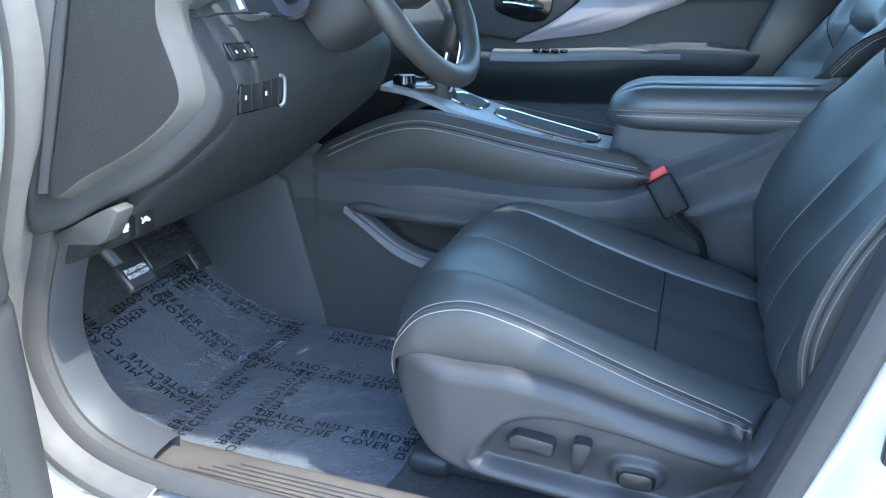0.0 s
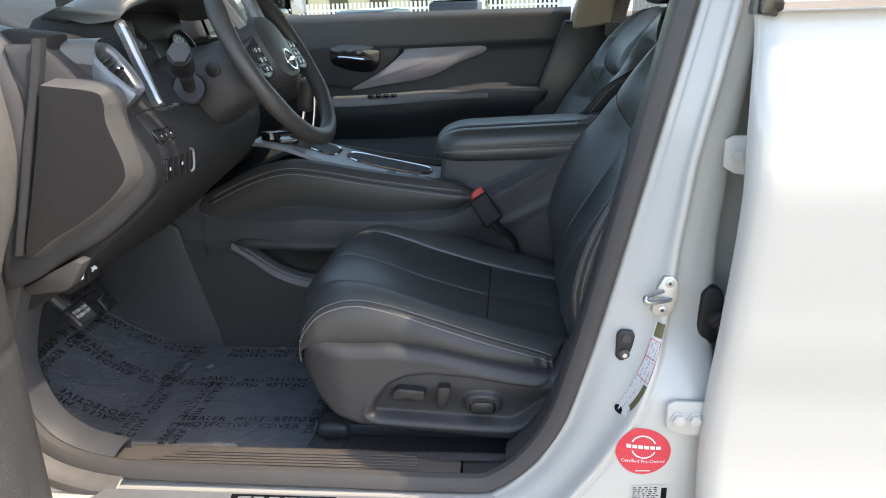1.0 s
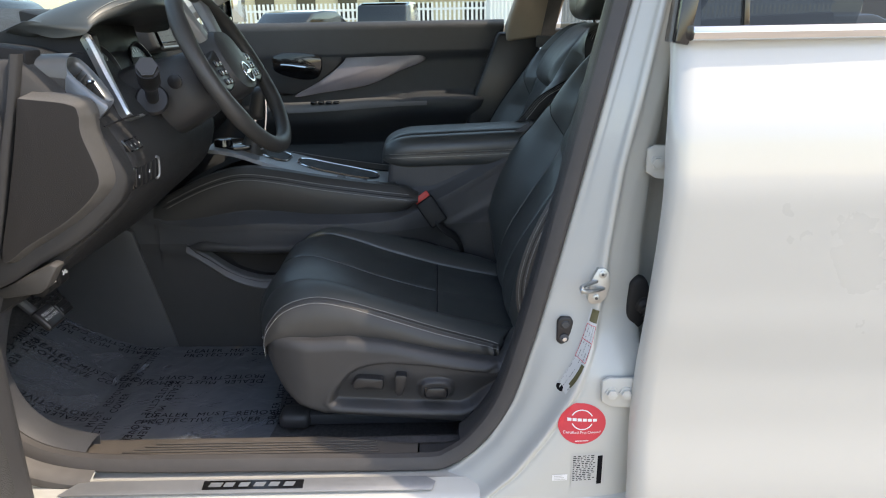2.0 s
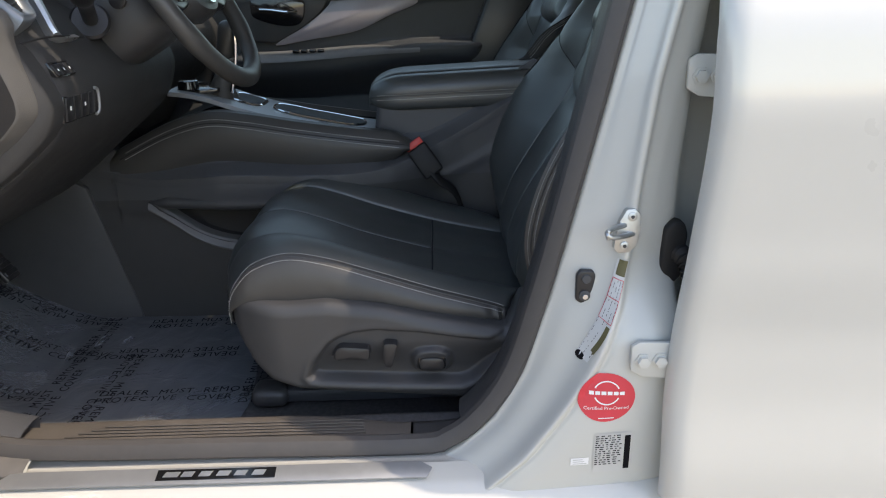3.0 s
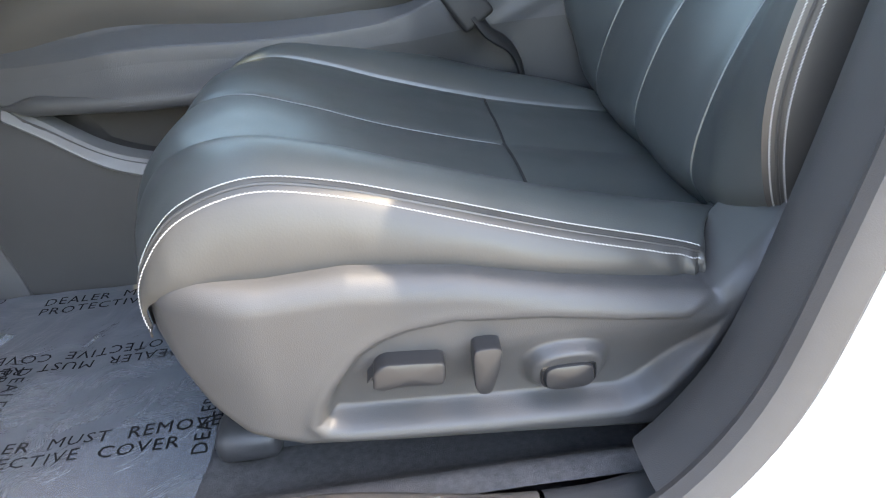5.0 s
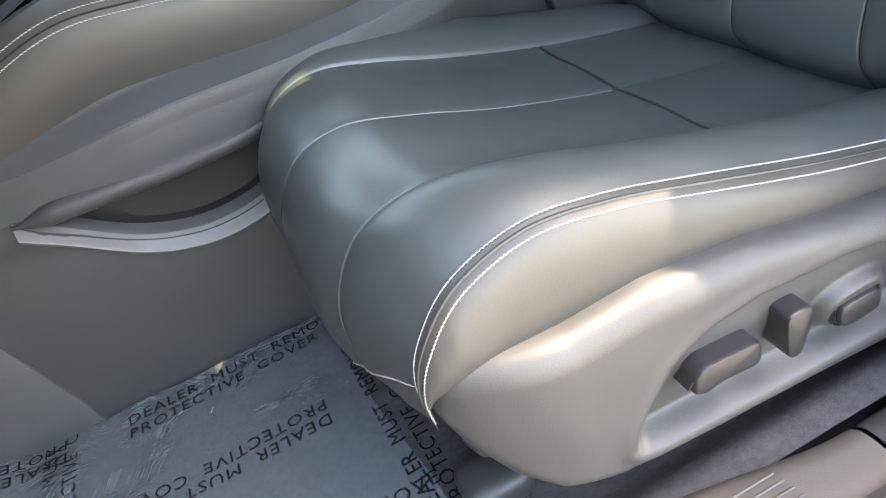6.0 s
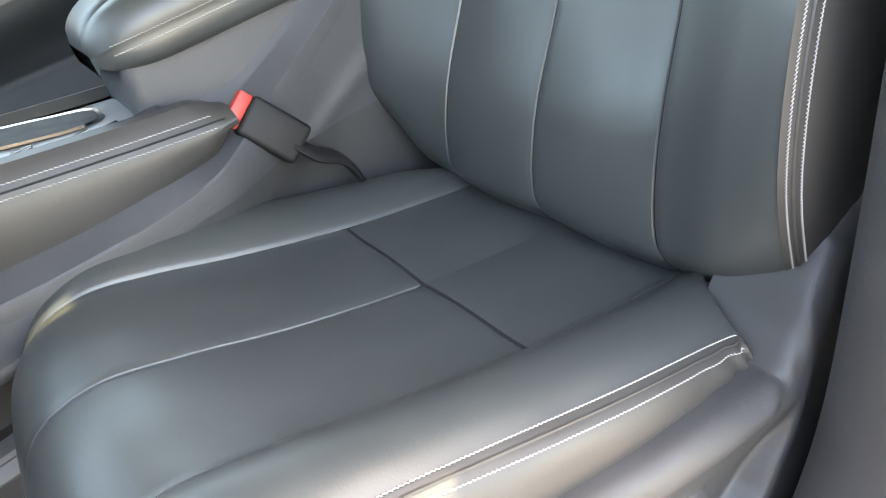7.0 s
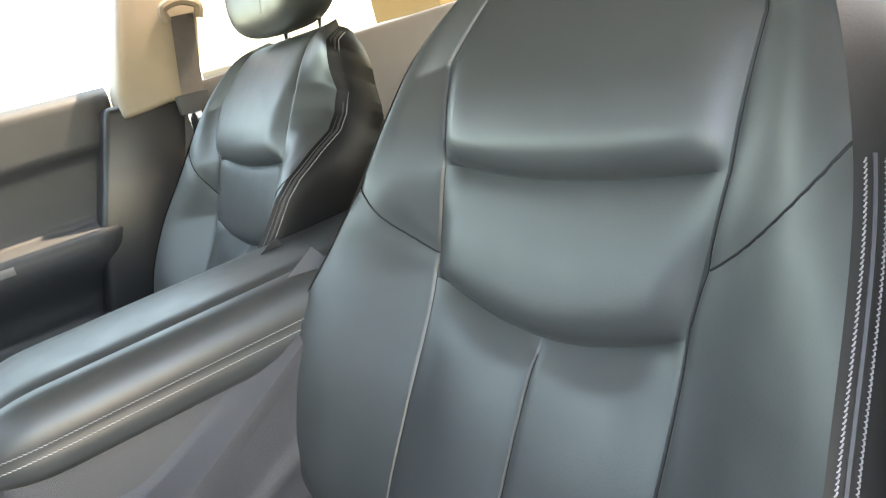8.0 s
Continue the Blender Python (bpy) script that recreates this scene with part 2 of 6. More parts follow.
def stitches(line, out, step=0.0075, length=0.0055, r=0.0008, lift=0.0004, slant=0.13):
    """A row of thread stitches on a line of points, standing off along out(i) or one direction."""
    bm = bmesh.new()
    line = [Vector(p) for p in line]
    acc = [0.0]
    for a, b in zip(line, line[1:]):
        acc.append(acc[-1] + (b - a).length)

    def at(s):
        i = 0
        while i < len(acc) - 2 and acc[i + 1] < s:
            i += 1
        return line[i].lerp(line[i + 1], (s - acc[i]) / max(acc[i + 1] - acc[i], 1e-9)), i
    s = 0.0
    while s + length < acc[-1]:
        (a, i), (m, _), (b, _) = at(s), at(s + length / 2), at(s + length)
        o = Vector(out(i) if callable(out) else out)
        side = (b - a).cross(o) * slant
        tube([a - side + o * (lift - r), m + o * (lift + r * 0.6), b + side + o * (lift - r)], r, 5, bm=bm)
        s += step
    return bm


def smooth01(a, b, x):
    u = min(1.0, max(0.0, (x - a) / (b - a)))
    return u * u * (3 - 2 * u)


def groove(d, width=0.004):
    return math.exp(-(d / width) ** 2)


def inside(poly, x, z):
    """Distance to a closed outline, negative inside."""
    best, ins = 1e9, False
    for i in range(len(poly)):
        (x1, z1), (x2, z2) = poly[i - 1][:2], poly[i][:2]
        dx, dz = x2 - x1, z2 - z1
        u = max(0, min(1, ((x - x1) * dx + (z - z1) * dz) / max(dx * dx + dz * dz, 1e-12)))
        best = min(best, math.hypot(x - x1 - u * dx, z - z1 - u * dz))
        if (z1 > z) != (z2 > z) and x < x1 + (z - z1) / (z2 - z1) * dx:
            ins = not ins
    return -best if ins else best


def writing(text, size, m, mat, name="lettering", parent=None, thick=0.0, align="LEFT", spacing=1.0):
    """Words lying in the plane of the pose m, as a mesh."""
    cu = bpy.data.curves.new(name, "FONT")
    cu.body, cu.size, cu.align_x, cu.extrude, cu.resolution_u, cu.space_character = text, size, align, thick, 2, spacing
    tmp = bpy.data.objects.new("tmp", cu)
    me = bpy.data.meshes.new_from_object(tmp)
    bpy.data.objects.remove(tmp)
    me.transform(m)
    me.name = name
    me.materials.clear()
    me.materials.append(mat)
    return hang(new(name, me), parent)


# ---- seats ----
def by_index(pts, n):
    """n points on a smooth curve through pts, each stretch getting the same number."""
    p = [Vector(q) for q in pts]
    p = [p[0] * 2 - p[1]] + p + [p[-1] * 2 - p[-2]]
    out = []
    for k in range(n):
        f = (len(pts) - 1) * k / (n - 1)
        i = min(int(f), len(pts) - 2)
        u = f - i
        a, b, c, d = p[i:i + 4]
        out.append(0.5 * ((2 * b) + (c - a) * u + (2 * a - 5 * b + 4 * c - d) * u * u + (3 * b - a - 3 * c + d) * u ** 3))
    return out


def stations(marks, n):
    """Even steps from -1 to 1 with extra ones close to the seams."""
    out = {round(-1 + 2 * k / n, 4) for k in range(n + 1)}
    for m in marks:
        out = {o for o in out if abs(o - m) > 0.045 or abs(o) == 1} | {round(m + d, 4) for d in (-0.04, -0.025, -0.014, -0.007, -0.003, 0, 0.003, 0.007, 0.014, 0.025, 0.04) if abs(m + d) <= 1}
    return sorted(out)


CUSHION_MID = [(0.27, 0.638), (0.16, 0.655), (0.036, 0.681), (-0.09, 0.718), (-0.18, 0.752), (-0.25, 0.772), (-0.305, 0.757), (-0.338, 0.70), (-0.335, 0.63), (-0.31, 0.585)]
CUSHION_EDGE = [(0.166, 0.660), (0.132, 0.675), (0.036, 0.704), (-0.07, 0.740), (-0.14, 0.762), (-0.20, 0.771), (-0.255, 0.755), (-0.288, 0.722), (-0.301, 0.69), (-0.301, 0.652)]
PANEL_LOW = [(0.158, 0.630), (0.130, 0.641), (0.036, 0.662), (-0.07, 0.688), (-0.14, 0.694), (-0.20, 0.691), (-0.255, 0.690), (-0.286, 0.685), (-0.299, 0.670), (-0.300, 0.648)]
SHIELD_TOP = [(-0.300, 0.690), (-0.285, 0.701), (-0.25, 0.701), (-0.20, 0.698), (-0.137, 0.701), (-0.05, 0.690), (0.03, 0.670), (0.108, 0.654), (0.15, 0.648), (0.172, 0.668), (0.195, 0.695), (0.225, 0.722), (0.26, 0.732), (0.30, 0.725)]
SHIELD_LOW = [(-0.300, 0.690), (-0.297, 0.655), (-0.286, 0.625), (-0.264, 0.588), (-0.237, 0.562), (-0.19, 0.545), (-0.10, 0.536), (0.0, 0.528), (0.11, 0.518), (0.20, 0.507), (0.27, 0.502), (0.30, 0.52)]
RECESS = [(-0.176, 0.570), (-0.170, 0.588), (-0.160, 0.604), (-0.136, 0.632), (-0.118, 0.643), (-0.096, 0.650), (-0.060, 0.654), (0.015, 0.647), (0.076, 0.636), (0.125, 0.631), (0.162, 0.650), (0.188, 0.700), (0.178, 0.668), (0.160, 0.630), (0.142, 0.600), (0.112, 0.563), (0.098, 0.552), (0.078, 0.545), (-0.031, 0.550), (-0.155, 0.558), (-0.170, 0.562)]
BACK_MID = [(0.205, 0.645), (0.181, 0.692), (0.207, 0.775), (0.262, 0.865), (0.334, 0.978), (0.366, 1.084), (0.397, 1.150), (0.435, 1.205), (0.475, 1.24), (0.52, 1.25)]
BACK_EDGE = [(0.222, 0.670), (0.194, 0.716), (0.183, 0.795), (0.205, 0.885), (0.252, 0.975), (0.312, 1.070), (0.352, 1.130), (0.398, 1.185), (0.448, 1.225), (0.50, 1.242)]
# half widths of the backrest on the side away from the door, and of its middle panel towards the door and away from it
BACK_INNER = [(0.262, 0), (0.278, 0), (0.290, 0), (0.292, 0), (0.285, 0), (0.236, 0), (0.214, 0), (0.196, 0), (0.165, 0), (0.125, 0)]
SEAM_Z, SEAM_OUT, SEAM_IN = (0.64, 0.79, 0.89, 0.985, 1.084, 1.17, 1.25), (0.166, 0.156, 0.146, 0.145, 0.170, 0.178, 0.16), (0.160, 0.156, 0.155, 0.155, 0.140, 0.155, 0.11)
SEAM_BESIDE, SEAM_BEYOND = (0.158, 0.158, 0.160, 0.165, 0.170, 0.175, 0.150), (0.17, 0.17, 0.17, 0.17, 0.135, 0.165, 0.13)
# the passenger's backrest beside the console: half widths, and how far its shoulder stands back
BACK_BESIDE = [(0.262, 0), (0.270, 0), (0.274, 0), (0.268, 0), (0.256, 0), (0.264, 0), (0.240, 0), (0.238, 0), (0.236, 0), (0.19, 0)]
SET_Z, SET_X = (1.0, 1.05, 1.07, 1.095, 1.112, 1.13, 1.16, 1.20, 1.228), (0.0, 0.005, 0.015, 0.045, 0.072, 0.078, 0.07, 0.03, 0.0)
BACK_HALF = [(0.262, 0), (0.276, 0), (0.283, 0), (0.283, 0), (0.278, 0), (0.267, 0), (0.250, 0), (0.220, 0), (0.176, 0), (0.130, 0)]


def seam(d):
    """A sewn joint: a soft dip with a narrow slit in it."""
    return 0.0016 * groove(d, 0.006) + 0.0040 * groove(d, 0.0011)


def pillow(f, h, r, reach):
    """A padded roll that starts steeply at f = 0 and dies away above, with a soft hollow below."""
    if f < 0:
        return -0.62 * h * math.exp(f / 0.016)
    u = 1 - min(1.0, f / r)
    return h * (1.62 * math.sqrt(max(0.0, 1 - u * u)) - 0.62) * math.exp(-max(0.0, f - r) ** 2 / reach ** 2)


def xz(p, y):
    return Vector((p[0], y, p[1]))


def seat(yc, out, label, group, switches):
    """A front seat whose middle is at yc; out: -1 or 1, the way to its door."""
    base = thing("car_seat", label, "car seat", (0.0, yc, 0.46), group)
    n, hw = 130, 0.26
    mid, edge = by_index(CUSHION_MID, n), by_index(CUSHION_EDGE, n)
    cols = stations((-0.627, 0.0, 0.627), 44)
    cross = min(range(n), key=lambda i: abs(mid[i].x - 0.036) + (9 if i > n // 2 else 0))
    rows, wide = [], []
    for i in range(n):
        t = (mid[min(i + 1, n - 1)] - mid[max(i - 1, 0)]).normalized()
        nx, nz = t.y, -t.x
        front = smooth01(0.45, 0.75, i / n)
        q = 1 - min(1, (i / n) / 0.055)
        wide.append(hw - 0.036 * (1 - math.sqrt(1 - q * q)))
        row = []
        for v in cols:
            a = abs(v)
            w = smooth01(0.42, 1.0, a)
            p = Vector(mid[i]).lerp(edge[i], w)
            lift = (0.016 - 0.008 * front) * math.sin(math.pi * min(1, max(0, (a - 0.6) / 0.4))) ** 1.0
            lift += 0.004 * math.sin(math.pi * min(1, a / 0.627)) * (1 - 0.5 * front)
            lift -= seam((a - 0.627) * hw) * smooth01(0.0, 0.04, i / n)
            if i > cross:
                lift -= seam(v * hw) * (1 - smooth01(0.66, 0.80, i / n))
            if a < 0.627:
                lift -= 0.004 * groove((mid[i].x - 0.036), 0.004) * (1 if i < n // 2 else 0)
            lift -= 0.003 * groove((1 - a) * hw, 0.004)
            row.append(Vector((p.x + nx * lift, yc + v * wide[i], p.y + nz * lift)))
        rows.append(row)
    cut = [cols.index(c) for c in (-0.627, 0.0, 0.627)]

    def piece(i0, i1, j0, j1):
        return grid([r[j0:j1 + 1] for r in rows[i0:i1 + 1]])
    last = len(cols) - 1
    tail = []
    for k in range(9):
        q = 0.5 * math.pi * k / 8
        tail.append([p + Vector((0.010 * math.sin(q) * smooth01(0.40, 0.65, abs(v)) - 0.016 * smooth01(0.8, 1.0, q / 1.571), (p.y - yc) * -0.04 * (1 - math.cos(q)), -0.050 * (1 - math.cos(q)) - 0.002 * math.sin(q))) for p, v in zip(rows[0], cols)])
    cover = part("seat_cushion", piece(0, n - 1, 0, cut[0]), LEATHER, base, "smooth black leather cushion with sewn panels")
    part("bolster", piece(0, n - 1, cut[2], last), LEATHER, cover)
    part("end_panel", grid(tail), LEATHER, cover)
    part("rear_panel", piece(0, cross, cut[0], cut[2]), LEATHER, cover)
    part("front_panel", piece(cross, n - 1, cut[0], cut[1]), LEATHER, cover)
    part("front_panel", piece(cross, n - 1, cut[1], cut[2]), LEATHER, cover)
    fore = int(0.76 * n)
    for line in ([rows[cross][j] for j in range(cut[0], cut[2] + 1)], [rows[i][cut[1]] for i in range(cross, fore)], [rows[i][cut[0]] for i in range(4, n - 4)], [rows[i][cut[2]] for i in range(4, n - 4)]):
        part("seam", tube([p + Vector((0, 0, 0.0006)) for p in line], 0.0016, 8), SEAM, cover)
    low = by_index(PANEL_LOW, n)
    for s in (-1, 1):
        side = []
        for i in range(n):
            r = []
            for k in range(13):
                w = k / 12
                p = Vector(edge[i]).lerp(low[i], w)
                swell = 0.007 * smooth01(0.0, 0.05, i / n) + 0.012 * smooth01(0.03, 0.28, i / n) - 0.015 * smooth01(0.66, 0.95, i / n)
                belly = swell * math.sin(0.5 * math.pi * w) ** 0.5 + 0.004 * math.sin(math.pi * w) * smooth01(0.0, 0.07, i / n) - 0.003 * groove(w * 0.05, 0.004)
                pucker = 0.0034 * math.sin(150 * i / n + w * 2.5) * smooth01(0.19, 0.05, i / n) * math.sin(math.pi * w)
                pucker += 0.0008 * noise.noise((i * 0.16, w * 2.0, 4.0 * s)) * math.sin(math.pi * w)
                r.append(Vector((p.x, yc + s * (wide[i] + belly + pucker - 0.010 * w * (1 - smooth01(0.0, 0.05, i / n))), p.y)))
            side.append(r)
        sp = part("side_panel", grid(side), LEATHER_SIDE, base)
        if s == out:
            up = [xz(edge[i], yc + s * (wide[i] - 0.0012)) + Vector((0, 0, 0.0006)) for i in range(n)]
            dn = []
            for i in range(n):
                w = min(0.9, 0.0078 / max(0.006, (Vector(edge[i]) - Vector(low[i])).length))
                k = min(11, int(w * 12))
                dn.append(Vector(side[i][k]).lerp(side[i][k + 1], w * 12 - k))
            keep = slice(8, n - 3)
            part("stitching", stitches(up[keep], lambda i: (0, s * 0.4, 0.9), 0.0034, 0.0028, 0.00050, slant=0.14), THREAD, cover, "pale grey thread")
            part("stitching", stitches(dn[keep], (0, s, 0), 0.0034, 0.0028, 0.00050, slant=0.14), THREAD, sp, "pale grey thread")
            part("piping", tube([a.lerp(b, 0.5) + Vector((0, -s * 0.0006, 0)) for a, b in zip(up[keep], dn[keep])], 0.0016, 6), LEATHER_SIDE, cover)
            j = cols.index(-0.627) if s < 0 else cols.index(0.627)
            part("cross_stitch", stitches([rows[n - 14][k] + Vector((-0.001, 0, 0)) for k in (range(0, j + 8) if s < 0 else range(j - 7, last))], (-1, 0, 0), 0.006, 0.0045, 0.0004), THREAD, cover)
    # plastic valance on the door side
    y0 = yc + out * 0.305
    ring = SHIELD_TOP + SHIELD_LOW[-2:0:-1]
    tx, tz, lx, lz = [p[0] for p in SHIELD_TOP], [p[1] for p in SHIELD_TOP], [p[0] for p in SHIELD_LOW], [p[1] for p in SHIELD_LOW]
    rows2 = []
    for i in range(221):
        u = i / 220
        x = -0.2995 + 0.599 * (u + 0.06 * math.sin(2 * math.pi * u) * -0.5)
        hi, lo = float(np.interp(x, tx, tz)), float(np.interp(x, lx, lz))
        r = []
        for k in range(91):
            w = k / 90
            z = lo + (hi - lo) * (w - 0.05 * math.sin(2 * math.pi * w))
            d = max(0.0, -inside(ring, x, z)) if 0 < k < 90 else 0.0
            rnd_ = 0.013 + 0.009 * smooth01(0.25, 0.6, w)
            q = 1 - min(d / rnd_, 1)
            y = (0.014 + 0.008 * smooth01(0.25, 0.6, w)) * (1 - math.sqrt(max(0, 1 - q * q)))
            y += 0.040 * max(0.0, (-0.205 - x) / 0.095) ** 2 + 0.012 * smooth01(0.14, 0.28, x)
            rd = inside(RECESS, x, z)
            low_z = smooth01(0.630, 0.566, z)
            open_ = 1 - smooth01(0.06, 0.16, x) * smooth01(0.59, 0.63, z)
            y += (0.0062 * open_ + 0.0150 * low_z) * smooth01(0.0005, -0.0030 - 0.0115 * low_z, rd)
            y -= 0.0022 * math.exp(-((rd - 0.005) / 0.005) ** 2) * (0.35 + 0.65 * max(low_z, smooth01(0.10, 0.15, x)))
            if switches:
                e = (abs((x - 0.030) / 0.037) ** 2.6 + abs((z - 0.591) / 0.028) ** 2.6) ** (1 / 2.6)
                y -= 0.0135 * smooth01(1.0, 0.70, e)
            r.append(Vector((x, y0 - out * y, z)))
        rows2.append(r)
    bm = grid(rows2)
    rim = [e for e in bm.edges if e.is_boundary]
    r = bmesh.ops.extrude_edge_only(bm, edges=rim)
    bmesh.ops.translate(bm, vec=(0, -out * 0.068, 0), verts=[g for g in r["geom"] if isinstance(g, bmesh.types.BMVert)])
    shield = part("valance", bm, PLASTIC, base, "charcoal moulded plastic side valance", angle=60)
    if switches:
        def key(name, poly, front, depth, mat=PLASTIC_SMOOTH, crown=0.0015):
            """A switch cap: a rounded outline in x and z with a crowned face."""
            ol = [(p.x, p.y) for p in by_index([(px, pz, 0) for px, pz in poly] + [(*poly[0], 0)], 65)[:-1]]
            mx, mz_ = sum(p[0] for p in ol) / 64, sum(p[1] for p in ol) / 64
            rings = [[Vector((mx + (px - mx) * k, y0 - out * h, mz_ + (pz - mz_) * k)) for px, pz in ol]
                     for k, h in ((1.0, front + depth), (1.0, front + 0.0035), (0.985, front + 0.0015), (0.95, front + 0.0004), (0.88, front), (0.5, front - crown * 0.8), (0.08, front - crown))]
            return part(name, grid(rings, close_v=True, caps=True), mat, shield, angle=40)
        key("slide_switch", [(-0.1275, 0.608), (-0.120, 0.6045), (-0.108, 0.6065), (-0.092, 0.6055), (-0.075, 0.604), (-0.0705, 0.607), (-0.069, 0.618), (-0.0715, 0.6245), (-0.082, 0.6265), (-0.105, 0.6285), (-0.117, 0.6285), (-0.1255, 0.6215)], -0.012, 0.030)
        b = bmesh.new()
        for k in range(6):
            box((0.0016, 0.020, 0.0085), (-0.1285 + 0.0036 * k, y0 + 0.0015, 0.6150 + 0.0018 * k), 0.0006, 1, Matrix.Rotation(radians(40 - 8 * k), 4, "Y"), bm=b)
        part("grip_ribs", b, PLASTIC_SMOOTH, shield)
        key("recline_switch", [(-0.0475, 0.597), (-0.0445, 0.5905), (-0.038, 0.5895), (-0.0335, 0.594), (-0.0275, 0.612), (-0.0245, 0.628), (-0.0275, 0.6325), (-0.037, 0.6335), (-0.0455, 0.632), (-0.0475, 0.622)], -0.013, 0.030)
        oval_ = lambda rx, rz, cz_: [(0.030 + rx * math.copysign(abs(math.cos(q)) ** 0.55, math.cos(q)), cz_ + rz * math.copysign(abs(math.sin(q)) ** 0.55, math.sin(q))) for q in np.linspace(0, 2 * math.pi, 25)[:-1]]
        key("lumbar_bezel", oval_(0.0235, 0.0155, 0.591), -0.0005, 0.010, GLOSS, 0.0)
        key("lumbar_switch", oval_(0.0200, 0.0115, 0.5895), -0.0045, 0.012)
    # backrest
    n = 210
    bmid, bedge, half = by_index(BACK_MID, n), by_index(BACK_EDGE, n), [p.x for p in by_index(BACK_HALF, n)]
    inner = [p.x for p in by_index(BACK_INNER, n)]
    beside = [p.x for p in by_index(BACK_BESIDE, n)]

    def wide_of(i, q):
        if switches:
            return half[i] if q == out else inner[i]
        return inner[i] if q == out else beside[i]

    def setback(i, v):
        """How far the passenger's shoulder beside the console stands back from the bolster below it."""
        return 0.0 if switches or v * out > 0 else float(np.interp(bedge[i].y, SET_Z, SET_X)) * smooth01(sv - 0.05, 1.0, abs(v))

    def across(i, v):
        """Where a column of the backrest lies beside its middle, by its seams and outer edges."""
        q, a = math.copysign(1, v), abs(v)
        w = wide_of(i, q)
        table = (SEAM_OUT if q == out else SEAM_IN) if switches else (SEAM_BEYOND if q == out else SEAM_BESIDE)
        m = min(w - 0.02, float(np.interp(bmid[i].y, SEAM_Z, table)))
        return q * (m * a / sv if a < sv else m + (w - m) * (a - sv) / (1 - sv))

    def forward(i, v):
        """How far the bolster away from the door reaches forwards."""
        return 0.016 * smooth01(0.55, 0.95, -v * out) * smooth01(0.70, 0.80, bedge[i].y) * smooth01(1.02, 0.93, bedge[i].y)
    sv = 0.535
    yc -= 0.005 * out
    cols = stations((-sv, 0.0, sv), 44)
    z2, z1 = [min((p.y for p in bmid), key=lambda q: abs(q - f)) for f in (0.978, 1.084)]
    mz, me_z = [p.y for p in bmid], [p.x for p in bmid]
    step_z = (mz[-40] - mz[20]) / (n - 60)
    rows = []
    for i in range(n):
        t = (bmid[min(i + 1, n - 1)] - bmid[max(i - 1, 0)]).normalized()
        nx, nz = -t.y, t.x
        row = []
        for j, v in enumerate(cols):
            a = abs(v)
            z = bmid[i].y
            sag = max(0.0, 1 - (v / sv) ** 2) * (0.020 * math.exp(-((z - z2) / 0.045) ** 2) + 0.010 * math.exp(-((z - z1) / 0.045) ** 2))
            g = min(n - 1.001, max(0.0, i - sag / step_z))
            k = int(g)
            pm, pe = bmid[k].lerp(bmid[k + 1], g - k), bedge[k].lerp(bedge[k + 1], g - k)
            p = pm.lerp(pe, max(0.0, (a - 0.47) / 0.53) ** 1.35)
            lift = 0.008 * groove((a - 0.80) * 0.26, 0.038)
            lift -= seam((a - sv) * 0.26)
            if a < sv:
                side = smooth01(sv, sv - 0.10, a)
                f2, f1 = z - z2, z - z1
                lift += side * (pillow(f1, 0.015, 0.026, 0.080) + pillow(f2, 0.013, 0.024, 0.046))
                if f2 < 0:
                    lift -= seam(v * 0.26) * smooth01(0.0, -0.012, f2)
                    lift += 0.004 * math.sin(math.pi * min(1, a / sv)) * smooth01(0.0, -0.05, f2)
            else:
                zd = (1.022 if v * out > 0 else 1.000) + (0.106 if v * out > 0 else 0.088) * ((a - sv) / (1 - sv)) ** 1.10
                lift -= 0.0022 * groove(z - zd, 0.0090)
            lift -= 0.003 * groove((1 - a) * 0.26, 0.003)
            row.append(Vector((p.x + nx * lift - forward(i, v) + setback(i, v), yc + across(i, v), p.y + nz * lift)))
        rows.append(row)
    cut = [cols.index(c) for c in (-sv, 0.0, sv)]
    last = len(cols) - 1
    fold = min(range(n), key=lambda i: abs(bmid[i].y - z2))
    back = part("backrest", piece(0, n - 1, 0, cut[0]), LEATHER, base, "black leather backrest with folds and sewn panels")
    part("bolster", piece(0, n - 1, cut[2], last), LEATHER, back)
    part("lower_panel", piece(0, fold, cut[0], cut[1]), LEATHER, back)
    part("lower_panel", piece(0, fold, cut[1], cut[2]), LEATHER, back)
    part("upper_panel", piece(fold, n - 1, cut[0], cut[2]), LEATHER, back)
    for line in ([rows[i][cut[1]] for i in range(4, fold - 2)], [rows[i][cut[0]] for i in range(4, n - 6)], [rows[i][cut[2]] for i in range(4, n - 6)]):
        part("seam", tube([p + Vector((-0.0008, 0, 0)) for p in line], 0.0019, 8), SEAM, back)
    for s in (-1, 1):
        line = []
        for a in np.linspace(sv + 0.004, 0.997, 40):
            zd = (1.022 if s * out > 0 else 1.000) + (0.106 if s * out > 0 else 0.088) * ((a - sv) / (1 - sv)) ** 1.10
            i = int(np.clip(np.searchsorted(mz, zd), 1, n - 1))
            w = (zd - mz[i - 1]) / (mz[i] - mz[i - 1])
            j = int(np.clip(np.searchsorted(cols, s * a), 1, last))
            q = (s * a - cols[j - 1]) / (cols[j] - cols[j - 1])
            line.append(rows[i - 1][j - 1].lerp(rows[i - 1][j], q).lerp(rows[i][j - 1].lerp(rows[i][j], q), w))
        part("seam", tube(line, 0.0010, 6), SEAM, back)
    shell = []
